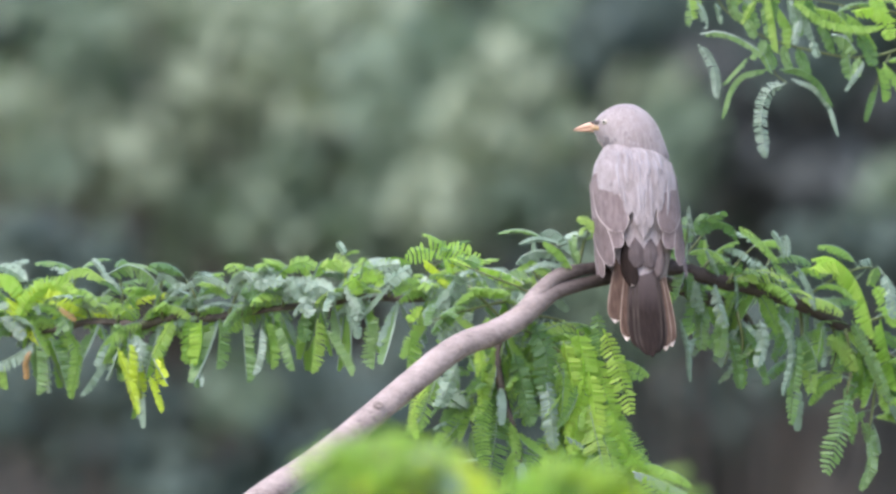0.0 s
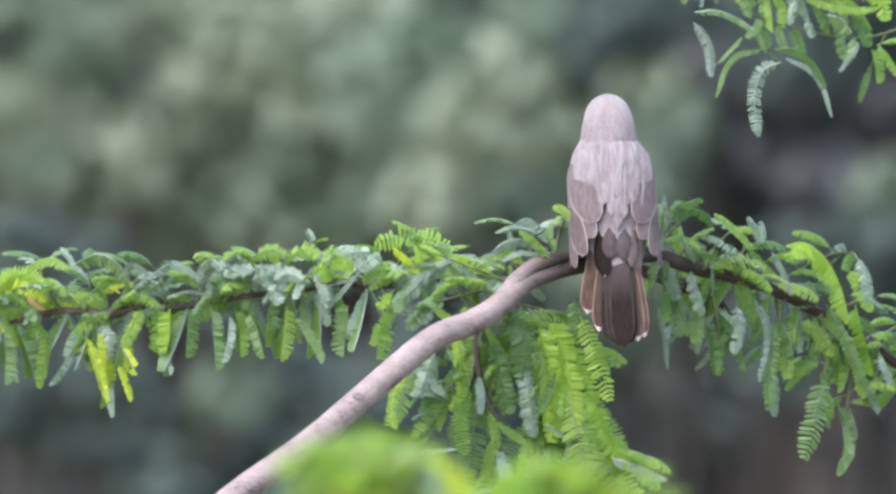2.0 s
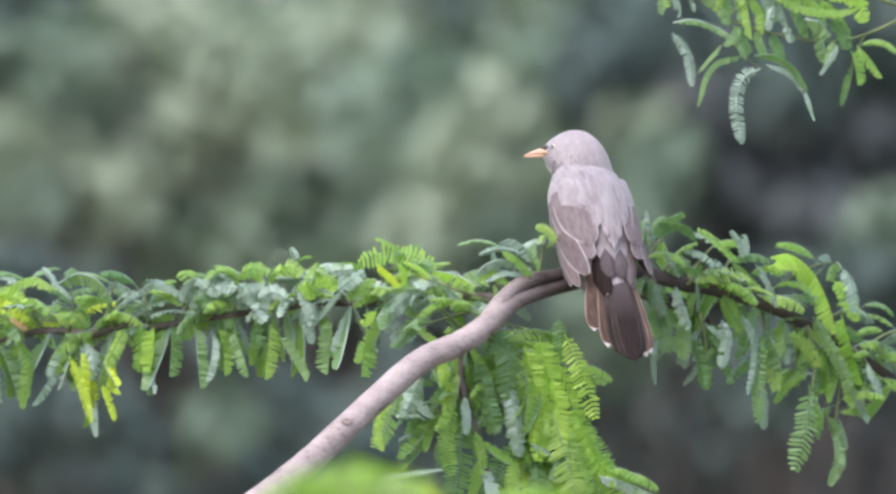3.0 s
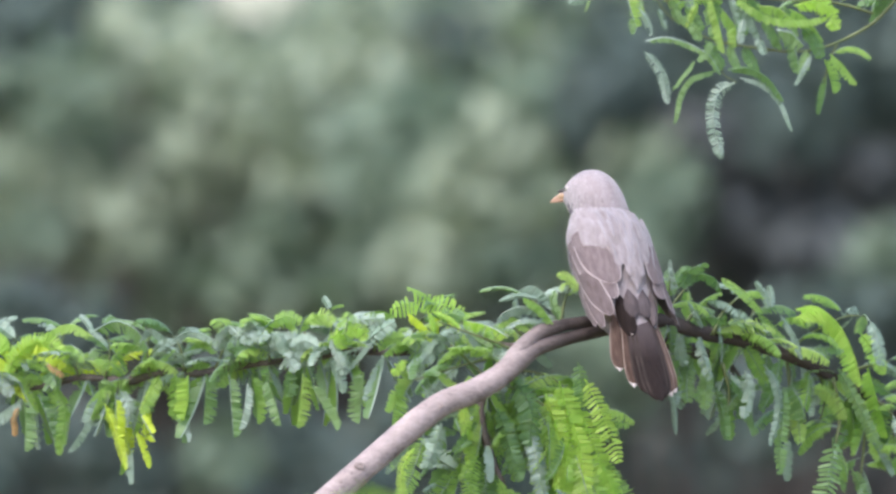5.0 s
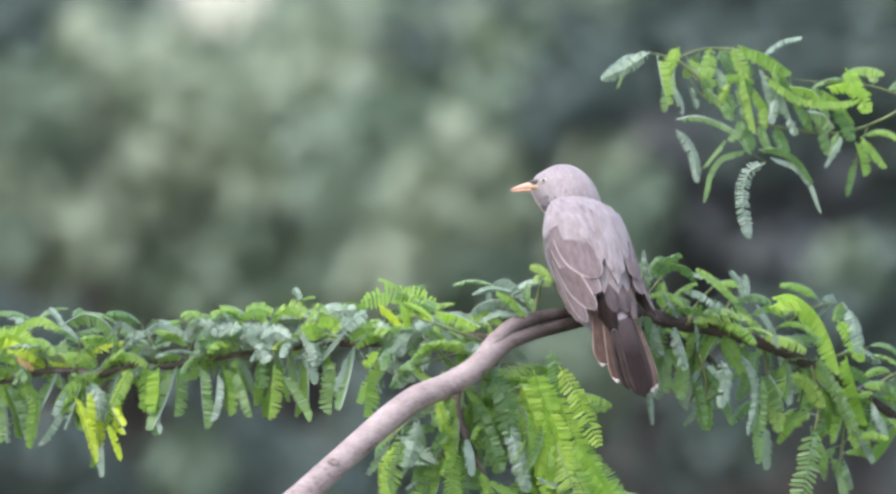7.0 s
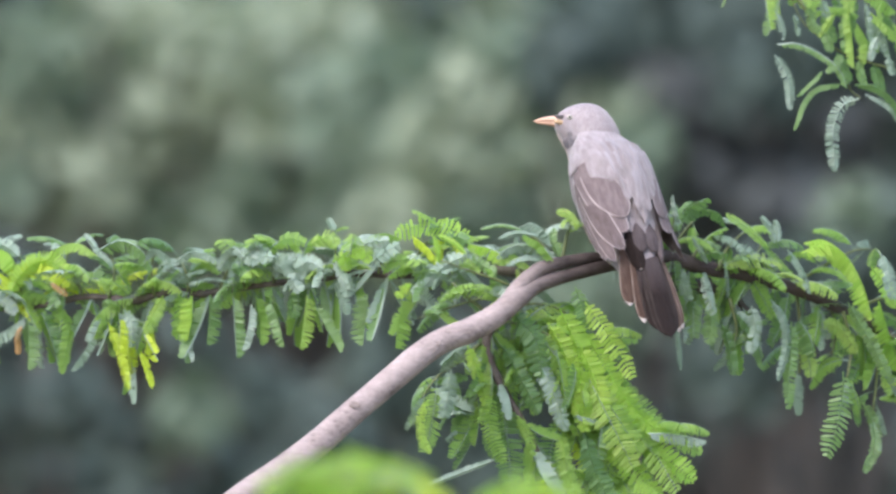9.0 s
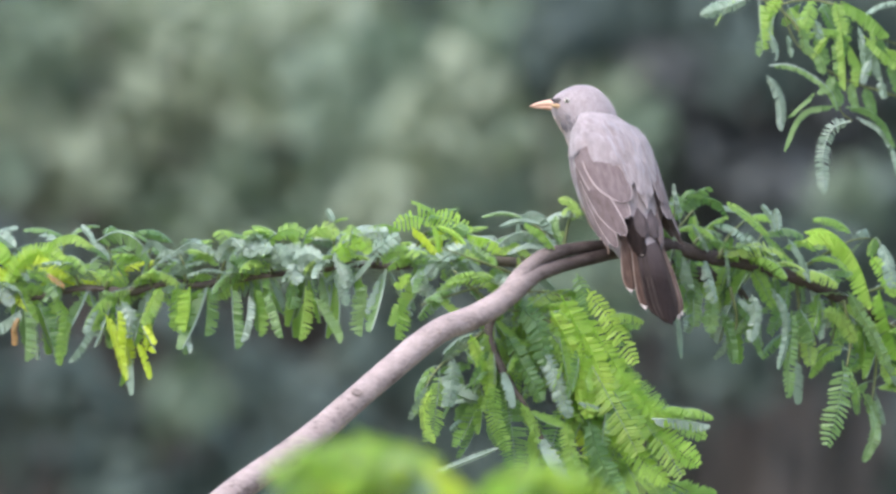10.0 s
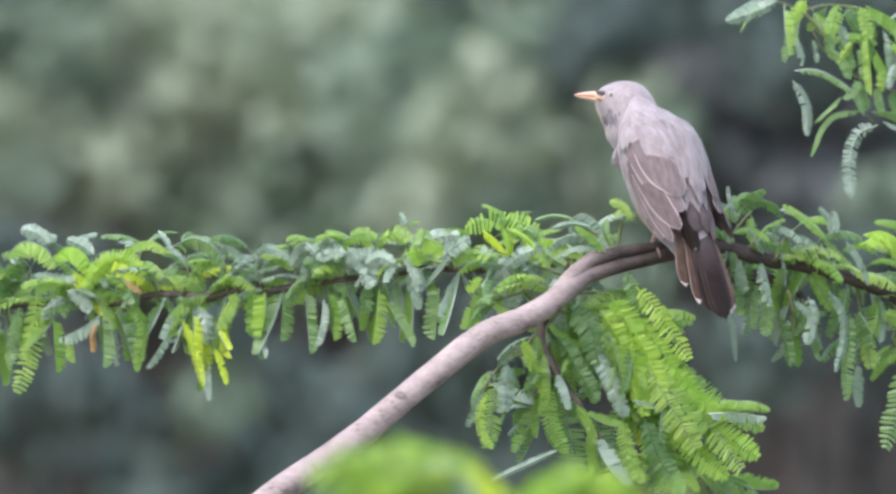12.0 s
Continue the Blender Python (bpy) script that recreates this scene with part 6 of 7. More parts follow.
def build_bird():
    rng = random.Random(5)
    bird = tagged(new("babbler_bird"), "ashy grey-brown songbird with orange bill perched on the limb", "bird")
    bird.location = FEET
    # body
    verts, faces = [], []
    rows, sides = 44, 40
    for i in range(rows + 1):
        s = GIRTH[0][0] + (GIRTH[-1][0] - GIRTH[0][0]) * i / rows
        for k in range(sides):
            phi = 2 * math.pi * k / sides
            low = min(1, max(0, (s - mantle_edge(phi) + 0.002) / 0.018))
            p = skin(s, phi, mantle_rise(s, phi) * 0.93 * low)
            verts.append(p + (p - Vector((0, -0.025, 0)) - AXIS * s) * 0.03 * noise.noise(Vector((phi * 2, s * 60, 0))))
    for i in range(rows):
        for k in range(sides):
            a, b = i * sides + k, i * sides + (k + 1) % sides
            faces.append((a, b, b + sides, a + sides))
    faces += [tuple(range(sides - 1, -1, -1)), tuple(range(rows * sides, (rows + 1) * sides))]
    piece("body", mesh("body", verts, faces, [PLUME]), bird, label="ashy pinkish-grey body")
    # small feathers that cover the back, the flanks and the rump
    verts, faces, index = [], [], []
    for i in range(26):
        s = 0.132 - i * 0.0056
        count = 28
        for k in range(count):
            phi = 2 * math.pi * (k + 0.5 * (i % 2) + rng.uniform(-.2, .2)) / count
            side = abs((phi + math.pi) % (2 * math.pi) - math.pi)
            if s < mantle_edge(phi) + 0.013 and side < 2.0:
                continue
            rise = mantle_rise(s - 0.012, phi)
            lay_feather(verts, faces, index, s + rng.uniform(-.002, .002), phi, rng.uniform(0.016, 0.024), rng.uniform(0.0035, 0.0055), 0.0001 + rise, rng.uniform(0.0001, 0.0003),
                        rng.uniform(-.08, .08), cols=5, rows=5, rim=0, sink=rise * 0.9, camber=0.2)
            if rng.random() < 1.1 - 0.22 * i:
                index[-16:] = [1] * 16
    tagged(piece("plumage", mesh("plumage", verts, faces, [MANTLE, PLUME], index), bird), "soft overlapping ashy contour feathers", kind="stuff")
    # wings
    for sgn in (-1, 1):
        verts, faces, index = [], [], []
        lay_feather(verts, faces, index, 0.100, sgn * radians(64), 0.084, 0.018, 0.0006, 0.0002, sgn * -0.25, least=0.030, rim=0, cols=11, rows=14)
        wing = piece("wing", mesh("wing", verts, faces, [BROWN_GREY]), bird, label="folded brown wing with pale-edged feathers")
        plan = []
        fan = ((0.066, 104, 0.002, 92, 0.0062, BROWN), (0.070, 99, -0.008, 79, 0.0072, BROWN), (0.074, 94, -0.014, 65, 0.0085, BROWN), (0.076, 90, -0.006, 49, 0.0120, BROWN),
               (0.082, 82, 0.009, 35, 0.0150, BROWN_GREY), (0.085, 66, 0.023, 31, 0.0168, BROWN_GREY), (0.096, 49, 0.054, 36, 0.0138, MANTLE))
        for k, (s0, ph, s1, ph1, half, m) in enumerate(fan):
            plan.append((s0, ph, s0 - s1, half, 0.0004 + 0.0007 * k, 0.0045 if k < 4 else 0.002 if k < 6 else 0.0, radians(ph1 - ph), m))
        for s0, ph, length, half, off, lift, turn, m in plan:
            verts, faces, index = [], [], []
            lay_feather(verts, faces, index, s0 + rng.uniform(-.0015, .0015), sgn * radians(ph + rng.uniform(-1, 1)), length, half, off, lift, sgn * turn, least=0.0355, point=3.4, cols=17, rows=20, sink=off, camber=0.12)
            piece("feather", mesh("feather", verts, faces, [m, MANTLE if m is MANTLE else EDGE], index), wing)
    # pale buff flanks below the wings
    for sgn in (-1, 1):
        verts, faces, index = [], [], []
        for k in range(26):
            lay_feather(verts, faces, index, rng.uniform(0.030, 0.066), sgn * radians(rng.uniform(106, 165)), rng.uniform(0.018, 0.026), rng.uniform(0.004, 0.006), 0.0008, 0.0004, rim=0, cols=5, rows=6, camber=0.4)
        piece("flank", mesh("flank", verts, faces, [BUFF]), bird, label="pale buff flank feathers")
    # long loose feathers down the middle of the back
    for k, (phi, s0, length) in enumerate(((-0.12, 0.088, 0.066), (0.13, 0.090, 0.070), (0.0, 0.094, 0.078))):
        verts, faces, index = [], [], []
        lay_feather(verts, faces, index, s0, phi, length, 0.0058, 0.0046 + 0.0004 * k, 0.0, -0.4 * phi, rim=0, point=2.2, cols=9, rows=14, sink=0.002, camber=0.6)
        piece("back_feather", mesh("back_feather", verts, faces, [MANTLE], index), bird)
    # pale bluish feathers that lie open on the upper back
    for k in range(22):
        phi, s0, length, half = rng.uniform(-0.6, 0.75), rng.uniform(0.076, 0.118), rng.uniform(0.028, 0.046), rng.uniform(0.0012, 0.0026)
        verts, faces, index = [], [], []
        lay_feather(verts, faces, index, s0, phi, length, half, 0.0006 + mantle_rise(s0 - length, phi), 0.0002, -0.12 * phi, rim=0, point=2.0, cols=7, rows=10, sink=mantle_rise(s0, phi) - 0.0004, camber=0.3)
        piece("back_feather", mesh("back_feather", verts, faces, [PALE_MANTLE], index), bird)
    # tail
    root = Vector((0, -0.031, 0.012))
    tail = piece("tail", mesh("tail", *ball((0, 0.004, 0), 0.009, (1.0, 0.5, 1.8)), [COVERT]), bird, root, "long dark brown tail with pale tips")
    for foot, fan, length, half, off, m in (
            (-0.0165, -10, 0.063, 0.0088, 0.0060, RUFOUS), (-0.0085, -7, 0.080, 0.0078, 0.0045, RUFOUS), (0.0115, 7, 0.085, 0.0072, 0.0060, RUFOUS), (0.0080, 5, 0.089, 0.0085, 0.0045, RUFOUS),
            (-0.0045, -3, 0.087, 0.0095, 0.0030, TAIL), (0.0045, 3, 0.091, 0.0095, 0.0024, TAIL), (-0.0010, -0.5, 0.094, 0.0110, 0.0012, TAIL), (0.0015, 0.5, 0.096, 0.0110, 0.0, TAIL)):
        verts, faces, index = [], [], []
        nr, nc = 20, 13
        along = Vector((math.sin(radians(fan)), -0.36 * math.cos(radians(fan)), -0.93 * math.cos(radians(fan)))).normalized()
        across = Vector((math.cos(radians(fan)), 0.2 * math.sin(radians(fan)), math.sin(radians(fan))))
        away = Vector((0, -0.93, 0.36))
        for i in range(nr):
            u = math.sin(i / (nr - 1) * math.pi / 2)
            w = half * (0.75 + 0.25 * min(1, u * 1.8)) * max(0.0, 1 - max(0, (u - 0.72) / 0.28) ** 2.4) ** 0.5
            w = max(w, half * 0.08)
            for c in range(nc):
                v = 2 * c / (nc - 1) - 1
                verts.append(Vector((foot, 0, 0)) + along * length * u + across * v * w + away * (0.0035 - off + 0.0010 * (1 - v * v) - 0.004 * u * u) + along * (-0.0025 * v * v * u))
        for i in range(nr - 1):
            for c in range(nc - 1):
                a = i * nc + c
                faces.append((a, a + 1, a + nc + 1, a + nc))
                outer = m is RUFOUS
                index.append(1 if i >= nr - 5 and outer else 2 if i > 2 and (c in (0, nc - 2) if not outer else c == (0 if fan < 0 else nc - 2)) else 0)
        piece("tail_feather", mesh("tail_feather", verts, faces, [m, TIPS, RUFOUS_EDGE if m is RUFOUS else FLIGHT_EDGE], index), tail)
    for phi, length, half, off, m in ((-0.62, 0.042, 0.0090, 0.0022, FLIGHT), (0.6, 0.034, 0.0070, 0.003, BROWN), (-0.25, 0.027, 0.0080, 0.0026, COVERT), (0.25, 0.028, 0.0080, 0.0028, COVERT)):
        verts, faces, index = [], [], []
        lay_feather(verts, faces, index, 0.020, phi, length, half, off, 0.0004, 0.0, least=0.018, point=4, rim=0, rows=14)
        if m is FLIGHT:
            index[-6:] = [1] * 6
        piece("covert", mesh("covert", [v - root for v in verts], faces, [m, TIPS], index), tail)
    # legs
    legs = []
    for sgn in (-1, 1):
        verts, faces = [], []
        hip, ankle = Vector((sgn * 0.014, 0.004, 0.036)), Vector((sgn * 0.0125, 0.0135, 0.0075))
        tube(verts, faces, spline([(*hip, 0.0032), (*(hip.lerp(ankle, 0.5) + Vector((0, -0.003, 0))), 0.0021), (*ankle, 0.0018)], 5), 8)
        leg = piece("leg", mesh("leg", verts, faces, [SKIN]), bird, label="short flesh-coloured leg")
        legs.append(leg)
        for dx, dy in ((-0.006, 0.012), (0.0, 0.014), (0.006, 0.012), (0.0, -0.011)):
            verts, faces = [], []
            tube(verts, faces, spline([(*ankle, 0.0015), (ankle.x + dx * 0.5, ankle.y + dy * 0.55, ankle.z - 0.0005, 0.0013), (ankle.x + dx, ankle.y + dy, ankle.z - 0.006, 0.0011),
                                       (ankle.x + dx * 1.05, ankle.y + dy * 1.05, ankle.z - 0.011, 0.0004)], 4), 7)
            piece("toe", mesh("toe", verts, faces, [SKIN]), leg)
    # head
    balls = [((0, -0.003, 0.0200), 0.0182), ((0, 0.006, 0.0204), 0.0146), ((0, 0.0165, 0.0190), 0.0098), ((0, -0.009, 0.009), 0.0190), ((0, -0.014, -0.005), 0.0200), ((0, 0.001, 0.0095), 0.0140), ((0, 0.0150, 0.0152), 0.0076), ((0, -0.012, 0.012), 0.0155), ((0, -0.021, -0.011), 0.0165), ((0, -0.011, -0.003), 0.0190), ((0, -0.007, 0.000), 0.0178)]
    skull, faces = star((0, 0.001, 0.010), balls, 0.0035, 36, 48)
    head = piece("head", mesh("head", skull, faces, [PLUME]), bird, NECK, "ashy head with dark lores")
    for kind, rows in (("upper_bill", [(0, 0.0200, 0.0206, 0.0054, 0.0046), (0, 0.0280, 0.0202, 0.0042, 0.0036), (0, 0.0360, 0.0190, 0.0028, 0.0026), (0, 0.0430, 0.0172, 0.0012, 0.0013), (0, 0.0465, 0.0158, 0.0003, 0.0004)]),
                       ("lower_bill", [(0, 0.0200, 0.0168, 0.0048, 0.0030), (0, 0.0285, 0.0165, 0.0034, 0.0023), (0, 0.0370, 0.0160, 0.0020, 0.0014), (0, 0.0440, 0.0154, 0.0003, 0.0004)])):
        verts, faces = [], []
        fine = spline(rows, 5)
        for q in fine:
            for k in range(12):
                a = 2 * math.pi * k / 12
                verts.append(Vector((q[0] + q[3] * math.cos(a), q[1], q[2] + q[4] * math.sin(a))))
        for i in range(len(fine) - 1):
            for k in range(12):
                a, b = i * 12 + k, i * 12 + (k + 1) % 12
                faces.append((a, b, b + 12, a + 12))
        faces += [tuple(range(11, -1, -1)), tuple(range((len(fine) - 1) * 12, len(fine) * 12))]
        piece(kind, mesh(kind, verts, faces, [HORN]), head, label="pale orange bill")
    for sgn in (-1, 1):
        def cheek(y, z):
            """How far out the skin lies at this height and reach."""
            return max([abs(p.x) for p in skull if abs(p.y - y) < 0.0016 and abs(p.z - z) < 0.0016] + [0.004])

        piece("lore", mesh("lore", *ball((sgn * (cheek(0.0205, 0.0228) - 0.0014), 0.0200, 0.0226), 0.0042, (0.45, 2.2, 0.5)), [LORE]), head, label="dark lore before the eye")
        piece("gape", mesh("gape", *ball((sgn * (cheek(0.0210, 0.0176) - 0.0012), 0.0212, 0.0178), 0.0040, (0.45, 1.9, 0.55)), [GAPE]), head, label="ochre bare skin behind the bill")
        piece("eye", mesh("eye", *ball((sgn * (cheek(0.0148, 0.0230) - 0.0012), 0.0148, 0.0230), 0.0027, (0.7, 1.15, 0.85)), [IRIS]), head, label="cream-white eye")
        piece("pupil", mesh("pupil", *ball((sgn * (cheek(0.0148, 0.0230) + 0.0006), 0.0153, 0.0231), 0.0011, (0.6, 1, 1)), [PUPIL]), head)
        # throat: fine strokes that lie on the skin, grey at the cheek and whitish under the chin
        for kind, label, m, want, count in (("throat_feathers", "dark grey streaked cheek and throat", THROAT, lambda p: 0.004 < p.y < 0.019 and 0.000 < p.z < 0.0125 and sgn * p.x > 0.003, 40),
                                            ("chin_feathers", "whitish streaked chin feathers", TIPS, lambda p: p.y > 0.004 and -0.012 < p.z < 0.010 and 0 < sgn * p.x < 0.0045, 16)):
            spots, verts, faces = [p for p in skull if want(p)], [], []
            for p in rng.sample(spots, min(count, len(spots))):
                way = Vector((sgn * 0.1, -0.45, -0.9)) * rng.uniform(0.0045, 0.0085)
                tube(verts, faces, [(*(p * 0.985), 0.0003), (*(p + way * 0.5), 0.0007), (*(p + way), 0.0002)], 5)
            if verts:
                piece(kind, mesh(kind, verts, faces, [m]), head, label=label)
    # loose feathers of the nape and neck, which run over the shoulders
    spots, verts, faces = [p for p in skull if p.z < 0.020 and p.y < -0.004 or p.z < 0.006 and p.y < 0.001], [], []
    for p in rng.sample(spots, min(340, len(spots))):
        out = (p - Vector((0, -0.006, p.z))).normalized()
        way = (Vector((0, -0.10, -0.95)) + out * 0.10).normalized() * rng.uniform(0.008, 0.015)
        flat = way.cross(out).normalized() * rng.uniform(0.0012, 0.0021)
        n, lift = len(verts), out * 0.0008
        verts += [p * 0.99, p + way * 0.45 + flat + lift * 0.6, p + way + lift * 0.3, p + way * 0.45 - flat + lift * 0.6, p + way * 0.45 + lift * 1.5]
        faces += [(n, n + 1, n + 4), (n + 1, n + 2, n + 4), (n + 2, n + 3, n + 4), (n + 3, n, n + 4)]
    tagged(piece("nape_feathers", mesh("nape_feathers", verts, faces, [MANTLE]), head), "soft ashy nape feathers", kind="stuff")
    return bird, head, legs


bird, bird_head, bird_legs = build_bird()


# ---------------------------------------------------------------- what moves


def sway(thing, pivot, base, rows):
    """Wind: metres to the right and up, degrees of turn round the upright and of tilt in the view's plane."""
    home = Vector(pivot) - Vector(base)
    walk(thing, [(t, Matrix.Translation(home + Vector((x, 0, z))) @ pose(0, 0, 0, 0, 0, turn) @ pose(0, 0, 0, 0, tilt, 0)) for t, x, z, turn, tilt in rows])


def motions():
    sway(limb, PIVOT, TREE_BASE, [
        (0, 0.0000, 0.0000, 0.0, 0.0), (0.5, -0.0006, 0.0002, -0.1, -0.2), (1, -0.0023, 0.0042, -0.3, -0.4),
        (1.5, -0.0068, 0.0083, -0.0, -1.1), (2, -0.0134, 0.0094, 0.6, -0.7), (2.5, -0.0200, 0.0132, 1.4, -1.6),
        (3, -0.0206, 0.0205, 0.5, -2.5), (3.2, -0.0190, 0.0210, 0.3, -2.4), (4.8, -0.0060, 0.0090, -1.2, -1.6),
        (5, -0.0043, 0.0080, -1.4, -1.5), (5.5, -0.0020, 0.0090, -1.2, -1.5), (6, -0.0004, 0.0138, -1.6, -2.1),
        (6.5, 0.0003, 0.0201, -1.8, -2.5), (6.7, 0.0012, 0.0219, -2.1, -2.5), (8.3, 0.0136, 0.0259, -3.7, -2.3),
        (8.5, 0.0159, 0.0262, -4.0, -2.9), (9, 0.0223, 0.0256, -4.6, -2.2), (9.5, 0.0266, 0.0207, -4.2, -1.6),
        (10, 0.0282, 0.0221, -4.1, -2.0), (10.5, 0.0306, 0.0246, -4.9, -2.4), (11, 0.0346, 0.0262, -5.7, -2.8),
        (11.5, 0.0399, 0.0265, -6.5, -2.5), (12, 0.0482, 0.0224, -7.6, -2.0)])
    sway(back, BACK_PIVOT, TREE_BASE, [
        (0, 0.0000, 0.0000, 0.0, 0.0), (0.5, -0.0020, -0.0005, -0.0, -0.0), (1, -0.0010, 0.0029, -0.0, -0.5),
        (1.5, -0.0079, 0.0102, 0.3, -0.5), (2, -0.0196, 0.0111, 0.9, -0.4), (2.5, -0.0283, 0.0111, 1.6, -1.2),
        (3, -0.0271, 0.0247, 1.6, -0.8), (3.2, -0.0280, 0.0205, 0.0, -0.0), (4.8, -0.0031, 0.0107, -2.1, -0.5),
        (5, -0.0013, 0.0102, -1.1, -0.4), (5.5, -0.0043, 0.0126, -0.2, -0.4), (6, 0.0015, 0.0145, -1.5, -1.9),
        (6.5, 0.0030, 0.0271, -1.0, -0.6), (6.7, 0.0031, 0.0276, -0.6, -0.7), (8.3, 0.0178, 0.0349, -0.2, -0.2),
        (8.5, 0.0204, 0.0377, -0.0, 0.4), (9, 0.0290, 0.0401, -1.3, 0.3), (9.5, 0.0349, 0.0297, -0.6, 0.2),
        (10, 0.0330, 0.0341, -0.3, 0.2), (10.5, 0.0383, 0.0383, -1.5, -0.3), (11, 0.0463, 0.0407, -2.2, 0.3),
        (11.5, 0.0599, 0.0355, -2.8, -0.7), (12, 0.0710, 0.0341, -2.8, -0.3)])
    sway(droop, HANG_PIVOT, TREE_BASE, [
        (0, 0.0000, 0.0000, 0.0, -0.0), (0.5, -0.0006, 0.0002, -0.0, -0.0), (1, -0.0023, 0.0042, -0.2, -1.0),
        (1.5, -0.0068, 0.0083, -0.0, -2.5), (2, -0.0134, 0.0094, 0.3, -1.0), (2.5, -0.0200, 0.0132, 0.7, -0.0),
        (3, -0.0206, 0.0205, 0.2, -2.0), (3.2, -0.0190, 0.0210, 0.1, -2.2), (4.8, -0.0060, 0.0090, -0.6, -3.8),
        (5, -0.0043, 0.0080, -0.7, -4.0), (5.5, -0.0020, 0.0090, -0.6, -5.0), (6, -0.0004, 0.0138, -0.8, -6.0),
        (6.5, 0.0003, 0.0201, -0.9, -7.0), (6.7, 0.0012, 0.0219, -1.0, -7.5), (8.3, 0.0136, 0.0259, -1.8, -11.5),
        (8.5, 0.0159, 0.0262, -2.0, -12.0), (9, 0.0223, 0.0256, -2.3, -14.0), (9.5, 0.0266, 0.0207, -2.1, -13.0),
        (10, 0.0282, 0.0221, -2.0, -15.0), (10.5, 0.0306, 0.0246, -2.4, -19.0), (11, 0.0346, 0.0262, -2.8, -18.0),
        (11.5, 0.0399, 0.0265, -3.3, -17.0), (12, 0.0482, 0.0224, -3.8, -18.0)])
    sway(spray, TOP_PIVOT, NEXT_BASE, [
        (0, 0.0000, 0.0000, 0.0, 0.0), (0.5, 0.0216, -0.0067, 0.0, 1.0), (1, 0.0367, 0.0103, -0.0, 0.2),
        (1.5, 0.0355, 0.0244, -0.0, -4.2), (2, 0.0027, 0.0151, 0.0, 1.0), (2.5, 0.0016, 0.0238, 0.0, -0.8),
        (3, -0.0095, 0.0420, 0.0, -1.6), (3.2, -0.0070, 0.0575, 0.0, -1.9), (4.8, -0.0575, 0.0415, 0.0, -4.6),
        (5, -0.0350, 0.0642, 0.0, -4.9), (5.5, -0.0204, 0.1192, 0.0, -4.7), (6, 0.0086, 0.1139, -0.0, -3.5),
        (6.5, 0.0204, 0.0556, 0.0, -7.9), (6.7, 0.0200, 0.0220, 0.0, -6.5), (8.5, 0.0769, -0.0242, -0.0, 5.6),
        (9, 0.1021, -0.0001, -0.0, 3.3), (9.5, 0.1024, -0.0092, -0.0, 2.4), (10, 0.0997, -0.0356, -0.0, 4.8),
        (10.5, 0.1003, -0.0333, -0.0, 3.0), (11, 0.1052, -0.0241, -0.0, 3.4), (11.5, 0.1120, -0.0238, -0.0, 4.9),
        (12, 0.0980, -0.0359, -0.0, 4.2)])
    sway(shoots, BUSH_PIVOT, BUSH_BASE, [
        (0, 0.0000, 0.0000, 0.0, 0.0), (0.5, -0.0011, 0.0000, 0.0, 0.0), (1, -0.0022, 0.0000, 0.0, 0.0),
        (1.5, -0.0033, 0.0000, 0.0, 0.0), (2, -0.0075, 0.0000, 0.0, 0.0), (2.5, -0.0117, 0.0000, 0.0, 0.0),
        (3, -0.0104, 0.0000, 0.0, 0.0), (3.2, -0.0096, 0.0000, 0.0, 0.0), (4.8, -0.0029, 0.0000, 0.0, 0.0),
        (5, -0.0021, 0.0000, 0.0, 0.0), (5.5, -0.0014, 0.0000, 0.0, 0.0), (6, -0.0007, 0.0000, 0.0, 0.0),
        (6.5, 0.0000, 0.0000, 0.0, 0.0), (6.7, 0.0000, 0.0000, 0.0, 0.0), (8.3, 0.0000, 0.0000, 0.0, 0.0),
        (8.5, 0.0000, 0.0000, 0.0, 0.0), (9, 0.0043, 0.0000, 0.0, 0.0), (9.5, 0.0086, 0.0000, 0.0, 0.0),
        (10, 0.0130, 0.0000, 0.0, 0.0), (10.5, 0.0165, 0.0000, 0.0, 0.0), (11, 0.0185, 0.0000, 0.0, 0.0),
        (11.5, 0.0200, 0.0000, 0.0, 0.0), (12, 0.0208, 0.0000, 0.0, 0.0)])
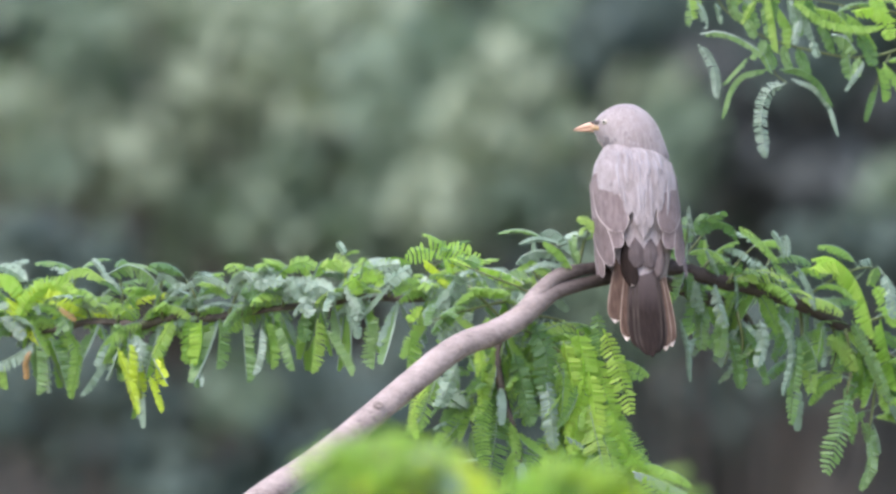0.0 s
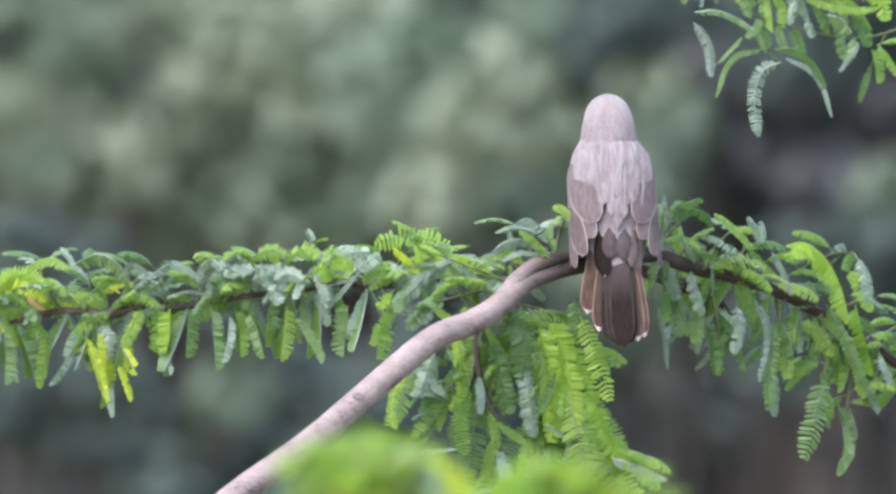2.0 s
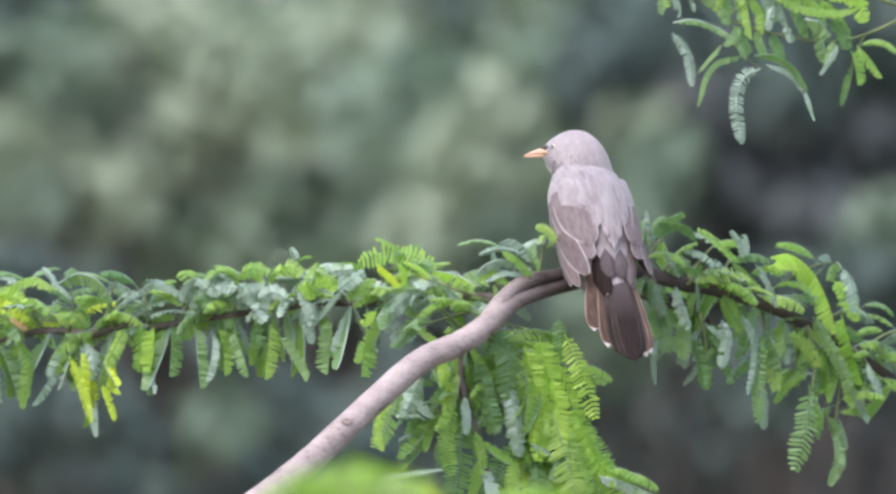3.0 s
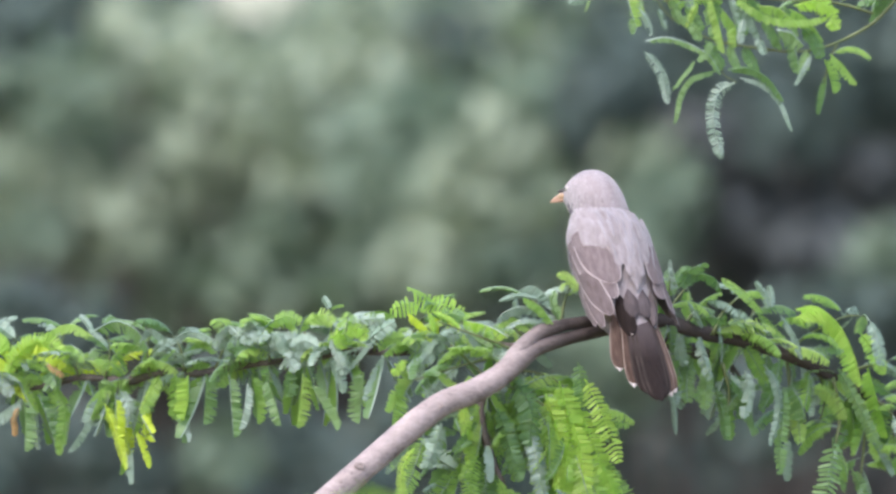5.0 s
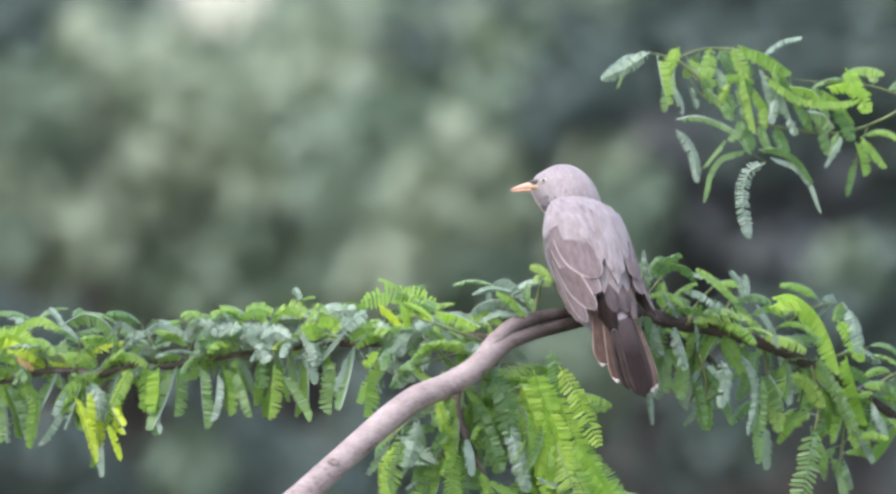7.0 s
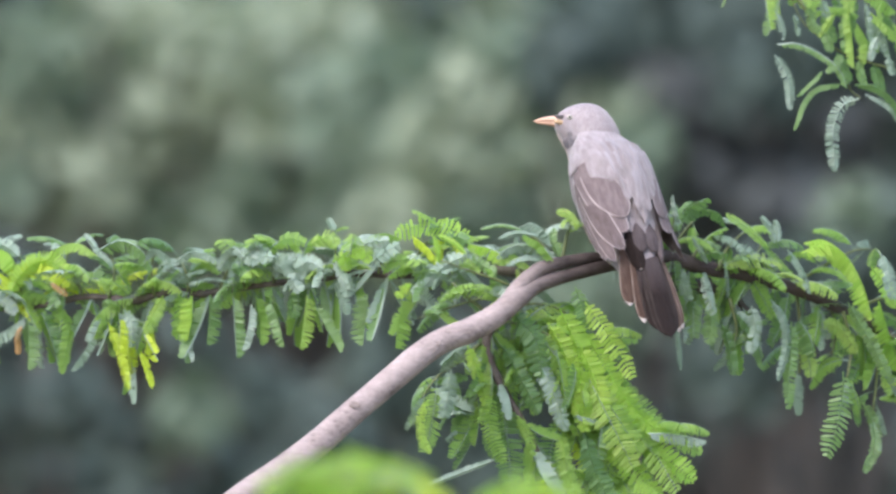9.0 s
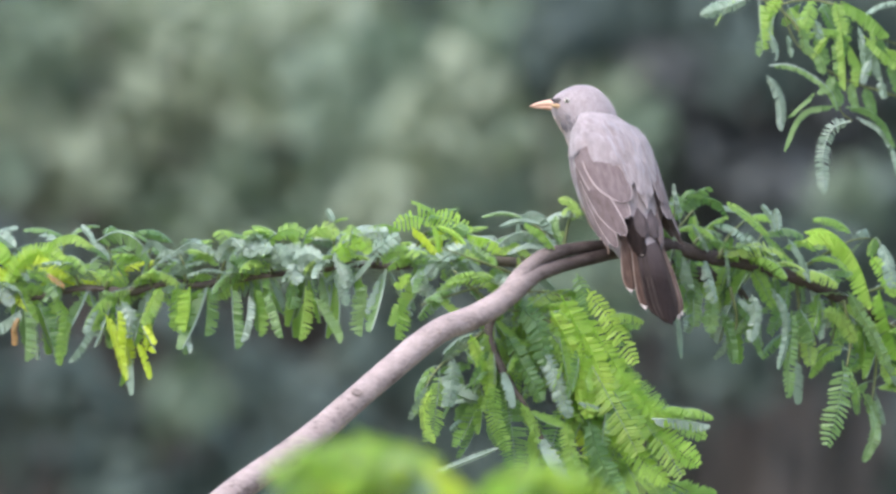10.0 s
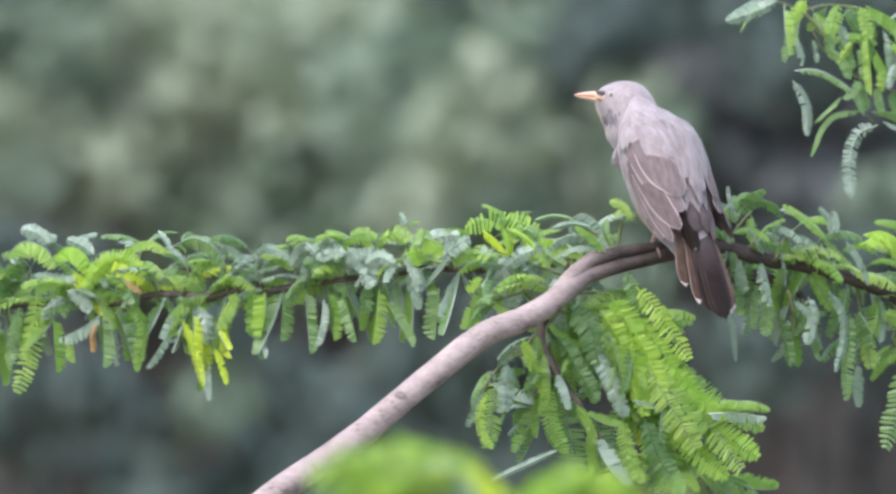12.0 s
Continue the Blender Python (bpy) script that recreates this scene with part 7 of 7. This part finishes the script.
    # the bird: metres to the right and up with its perch, degrees of turn to its left, of bow forward and of lean
    walk(bird, [(t, Matrix.Translation(FEET + Vector((x, 0, z))) @ pose(0, 0, 0, 0, 0, turn) @ pose(0, 0, 0, -bow, lean, 0)) for t, x, z, turn, bow, lean in [
        (0, 0.0020, -0.0000, 10.0, 0.0, 0.0), (0.5, 0.0035, -0.0015, 8.0, 0.0, 0.0), (1, 0.0015, 0.0010, 7.0, 0.0, 0.0),
        (1.5, -0.0015, 0.0060, 7.0, 0.0, 0.0), (2, -0.0115, 0.0080, 6.0, 0.0, 0.0), (2.5, -0.0180, 0.0100, 18.0, 4.0, 0.0),
        (3, -0.0165, 0.0130, 22.0, 9.0, 0.0), (3.2, -0.0145, 0.0137, 22.4, 9.0, 0.0), (4.8, -0.0015, 0.0068, 25.6, 9.0, 0.0),
        (5, 0.0000, 0.0070, 26.0, 9.0, 0.0), (5.5, 0.0005, 0.0075, 25.0, 7.0, 0.0), (6, 0.0053, 0.0110, 30.0, 7.0, 0.0),
        (6.5, 0.0075, 0.0170, 30.0, 7.0, 0.0), (6.7, 0.0089, 0.0191, 30.3, 7.2, 0.0), (8.3, 0.0201, 0.0294, 32.7, 8.8, 0.0),
        (8.5, 0.0230, 0.0305, 33.0, 9.0, 0.0), (9, 0.0290, 0.0293, 33.0, 6.0, 0.0), (9.5, 0.0315, 0.0230, 35.0, 4.0, 0.0),
        (10, 0.0325, 0.0293, 36.0, 3.5, 0.0), (10.5, 0.0350, 0.0370, 38.0, 3.0, 0.0), (11, 0.0388, 0.0400, 38.0, 3.0, 0.0),
        (11.5, 0.0437, 0.0410, 40.0, 3.0, 0.0), (12, 0.0520, 0.0375, 40.0, 3.0, 0.0)]])
    # its head: degrees of turn to its left against the body, of nod, and metres by which the neck stretches
    walk(bird_head, [(t, Matrix.Translation(NECK + Vector((0, out, -0.2 * out))) @ pose(0, 0, 0, 0, 0, turn) @ pose(0, 0.004, 0, -nod, 0, 0)) for t, turn, nod, out in [
        (0, 68.0, 0.0, 0.0000), (0.5, 40.0, 0.0, 0.0000), (1, 39.0, 0.0, 0.0000), (1.5, 35.0, 0.0, 0.0000), (2, -2.0, 0.0, 0.0000),
        (2.5, 54.0, -5.0, 0.0020), (3, 50.0, -6.0, 0.0040), (3.2, 47.4, -5.6, 0.0039), (4.8, 26.6, -2.4, 0.0031), (5, 24.0, -2.0, 0.0030),
        (5.5, 21.0, -1.0, 0.0060), (6, 52.0, -2.0, 0.0070), (6.5, 52.0, -3.0, 0.0080), (6.7, 52.7, -3.6, 0.0082), (8.3, 58.3, -8.4, 0.0098),
        (8.5, 59.0, -9.0, 0.0100), (9, 57.0, -12.0, 0.0155), (9.5, 57.0, -16.0, 0.0178), (10, 58.0, -7.0, 0.0178), (10.5, 56.0, -17.0, 0.0185),
        (11, 54.0, -14.0, 0.0205), (11.5, 51.0, -14.5, 0.0235), (12, 51.0, -15.0, 0.0265)]])
    # its legs: they stretch out below as it rises, metres and degrees
    for leg in bird_legs:
        walk(leg, [(t, Matrix.Translation((0, 0, down)) @ pose(0, 0, 0, -bow, 0, 0)) for t, down, bow in [
        (0, 0.0000, -0.0), (0.5, 0.0020, -0.0), (1, 0.0035, -0.0), (1.5, 0.0025, -0.0), (2, 0.0015, -0.0),
        (2.5, 0.0030, -4.0), (3, 0.0080, -9.0), (3.2, 0.0073, -9.0), (4.8, 0.0022, -9.0), (5, 0.0015, -9.0),
        (5.5, 0.0020, -7.0), (6, 0.0030, -7.0), (6.5, 0.0040, -7.0), (6.7, 0.0034, -7.2), (8.3, -0.0014, -8.8),
        (8.5, -0.0030, -9.0), (9, -0.0030, -6.0), (9.5, -0.0030, -4.0), (10, -0.0080, -3.5), (10.5, -0.0130, -3.0),
        (11, -0.0150, -3.0), (11.5, -0.0165, -3.0), (12, -0.0170, -3.0)]])


motions()
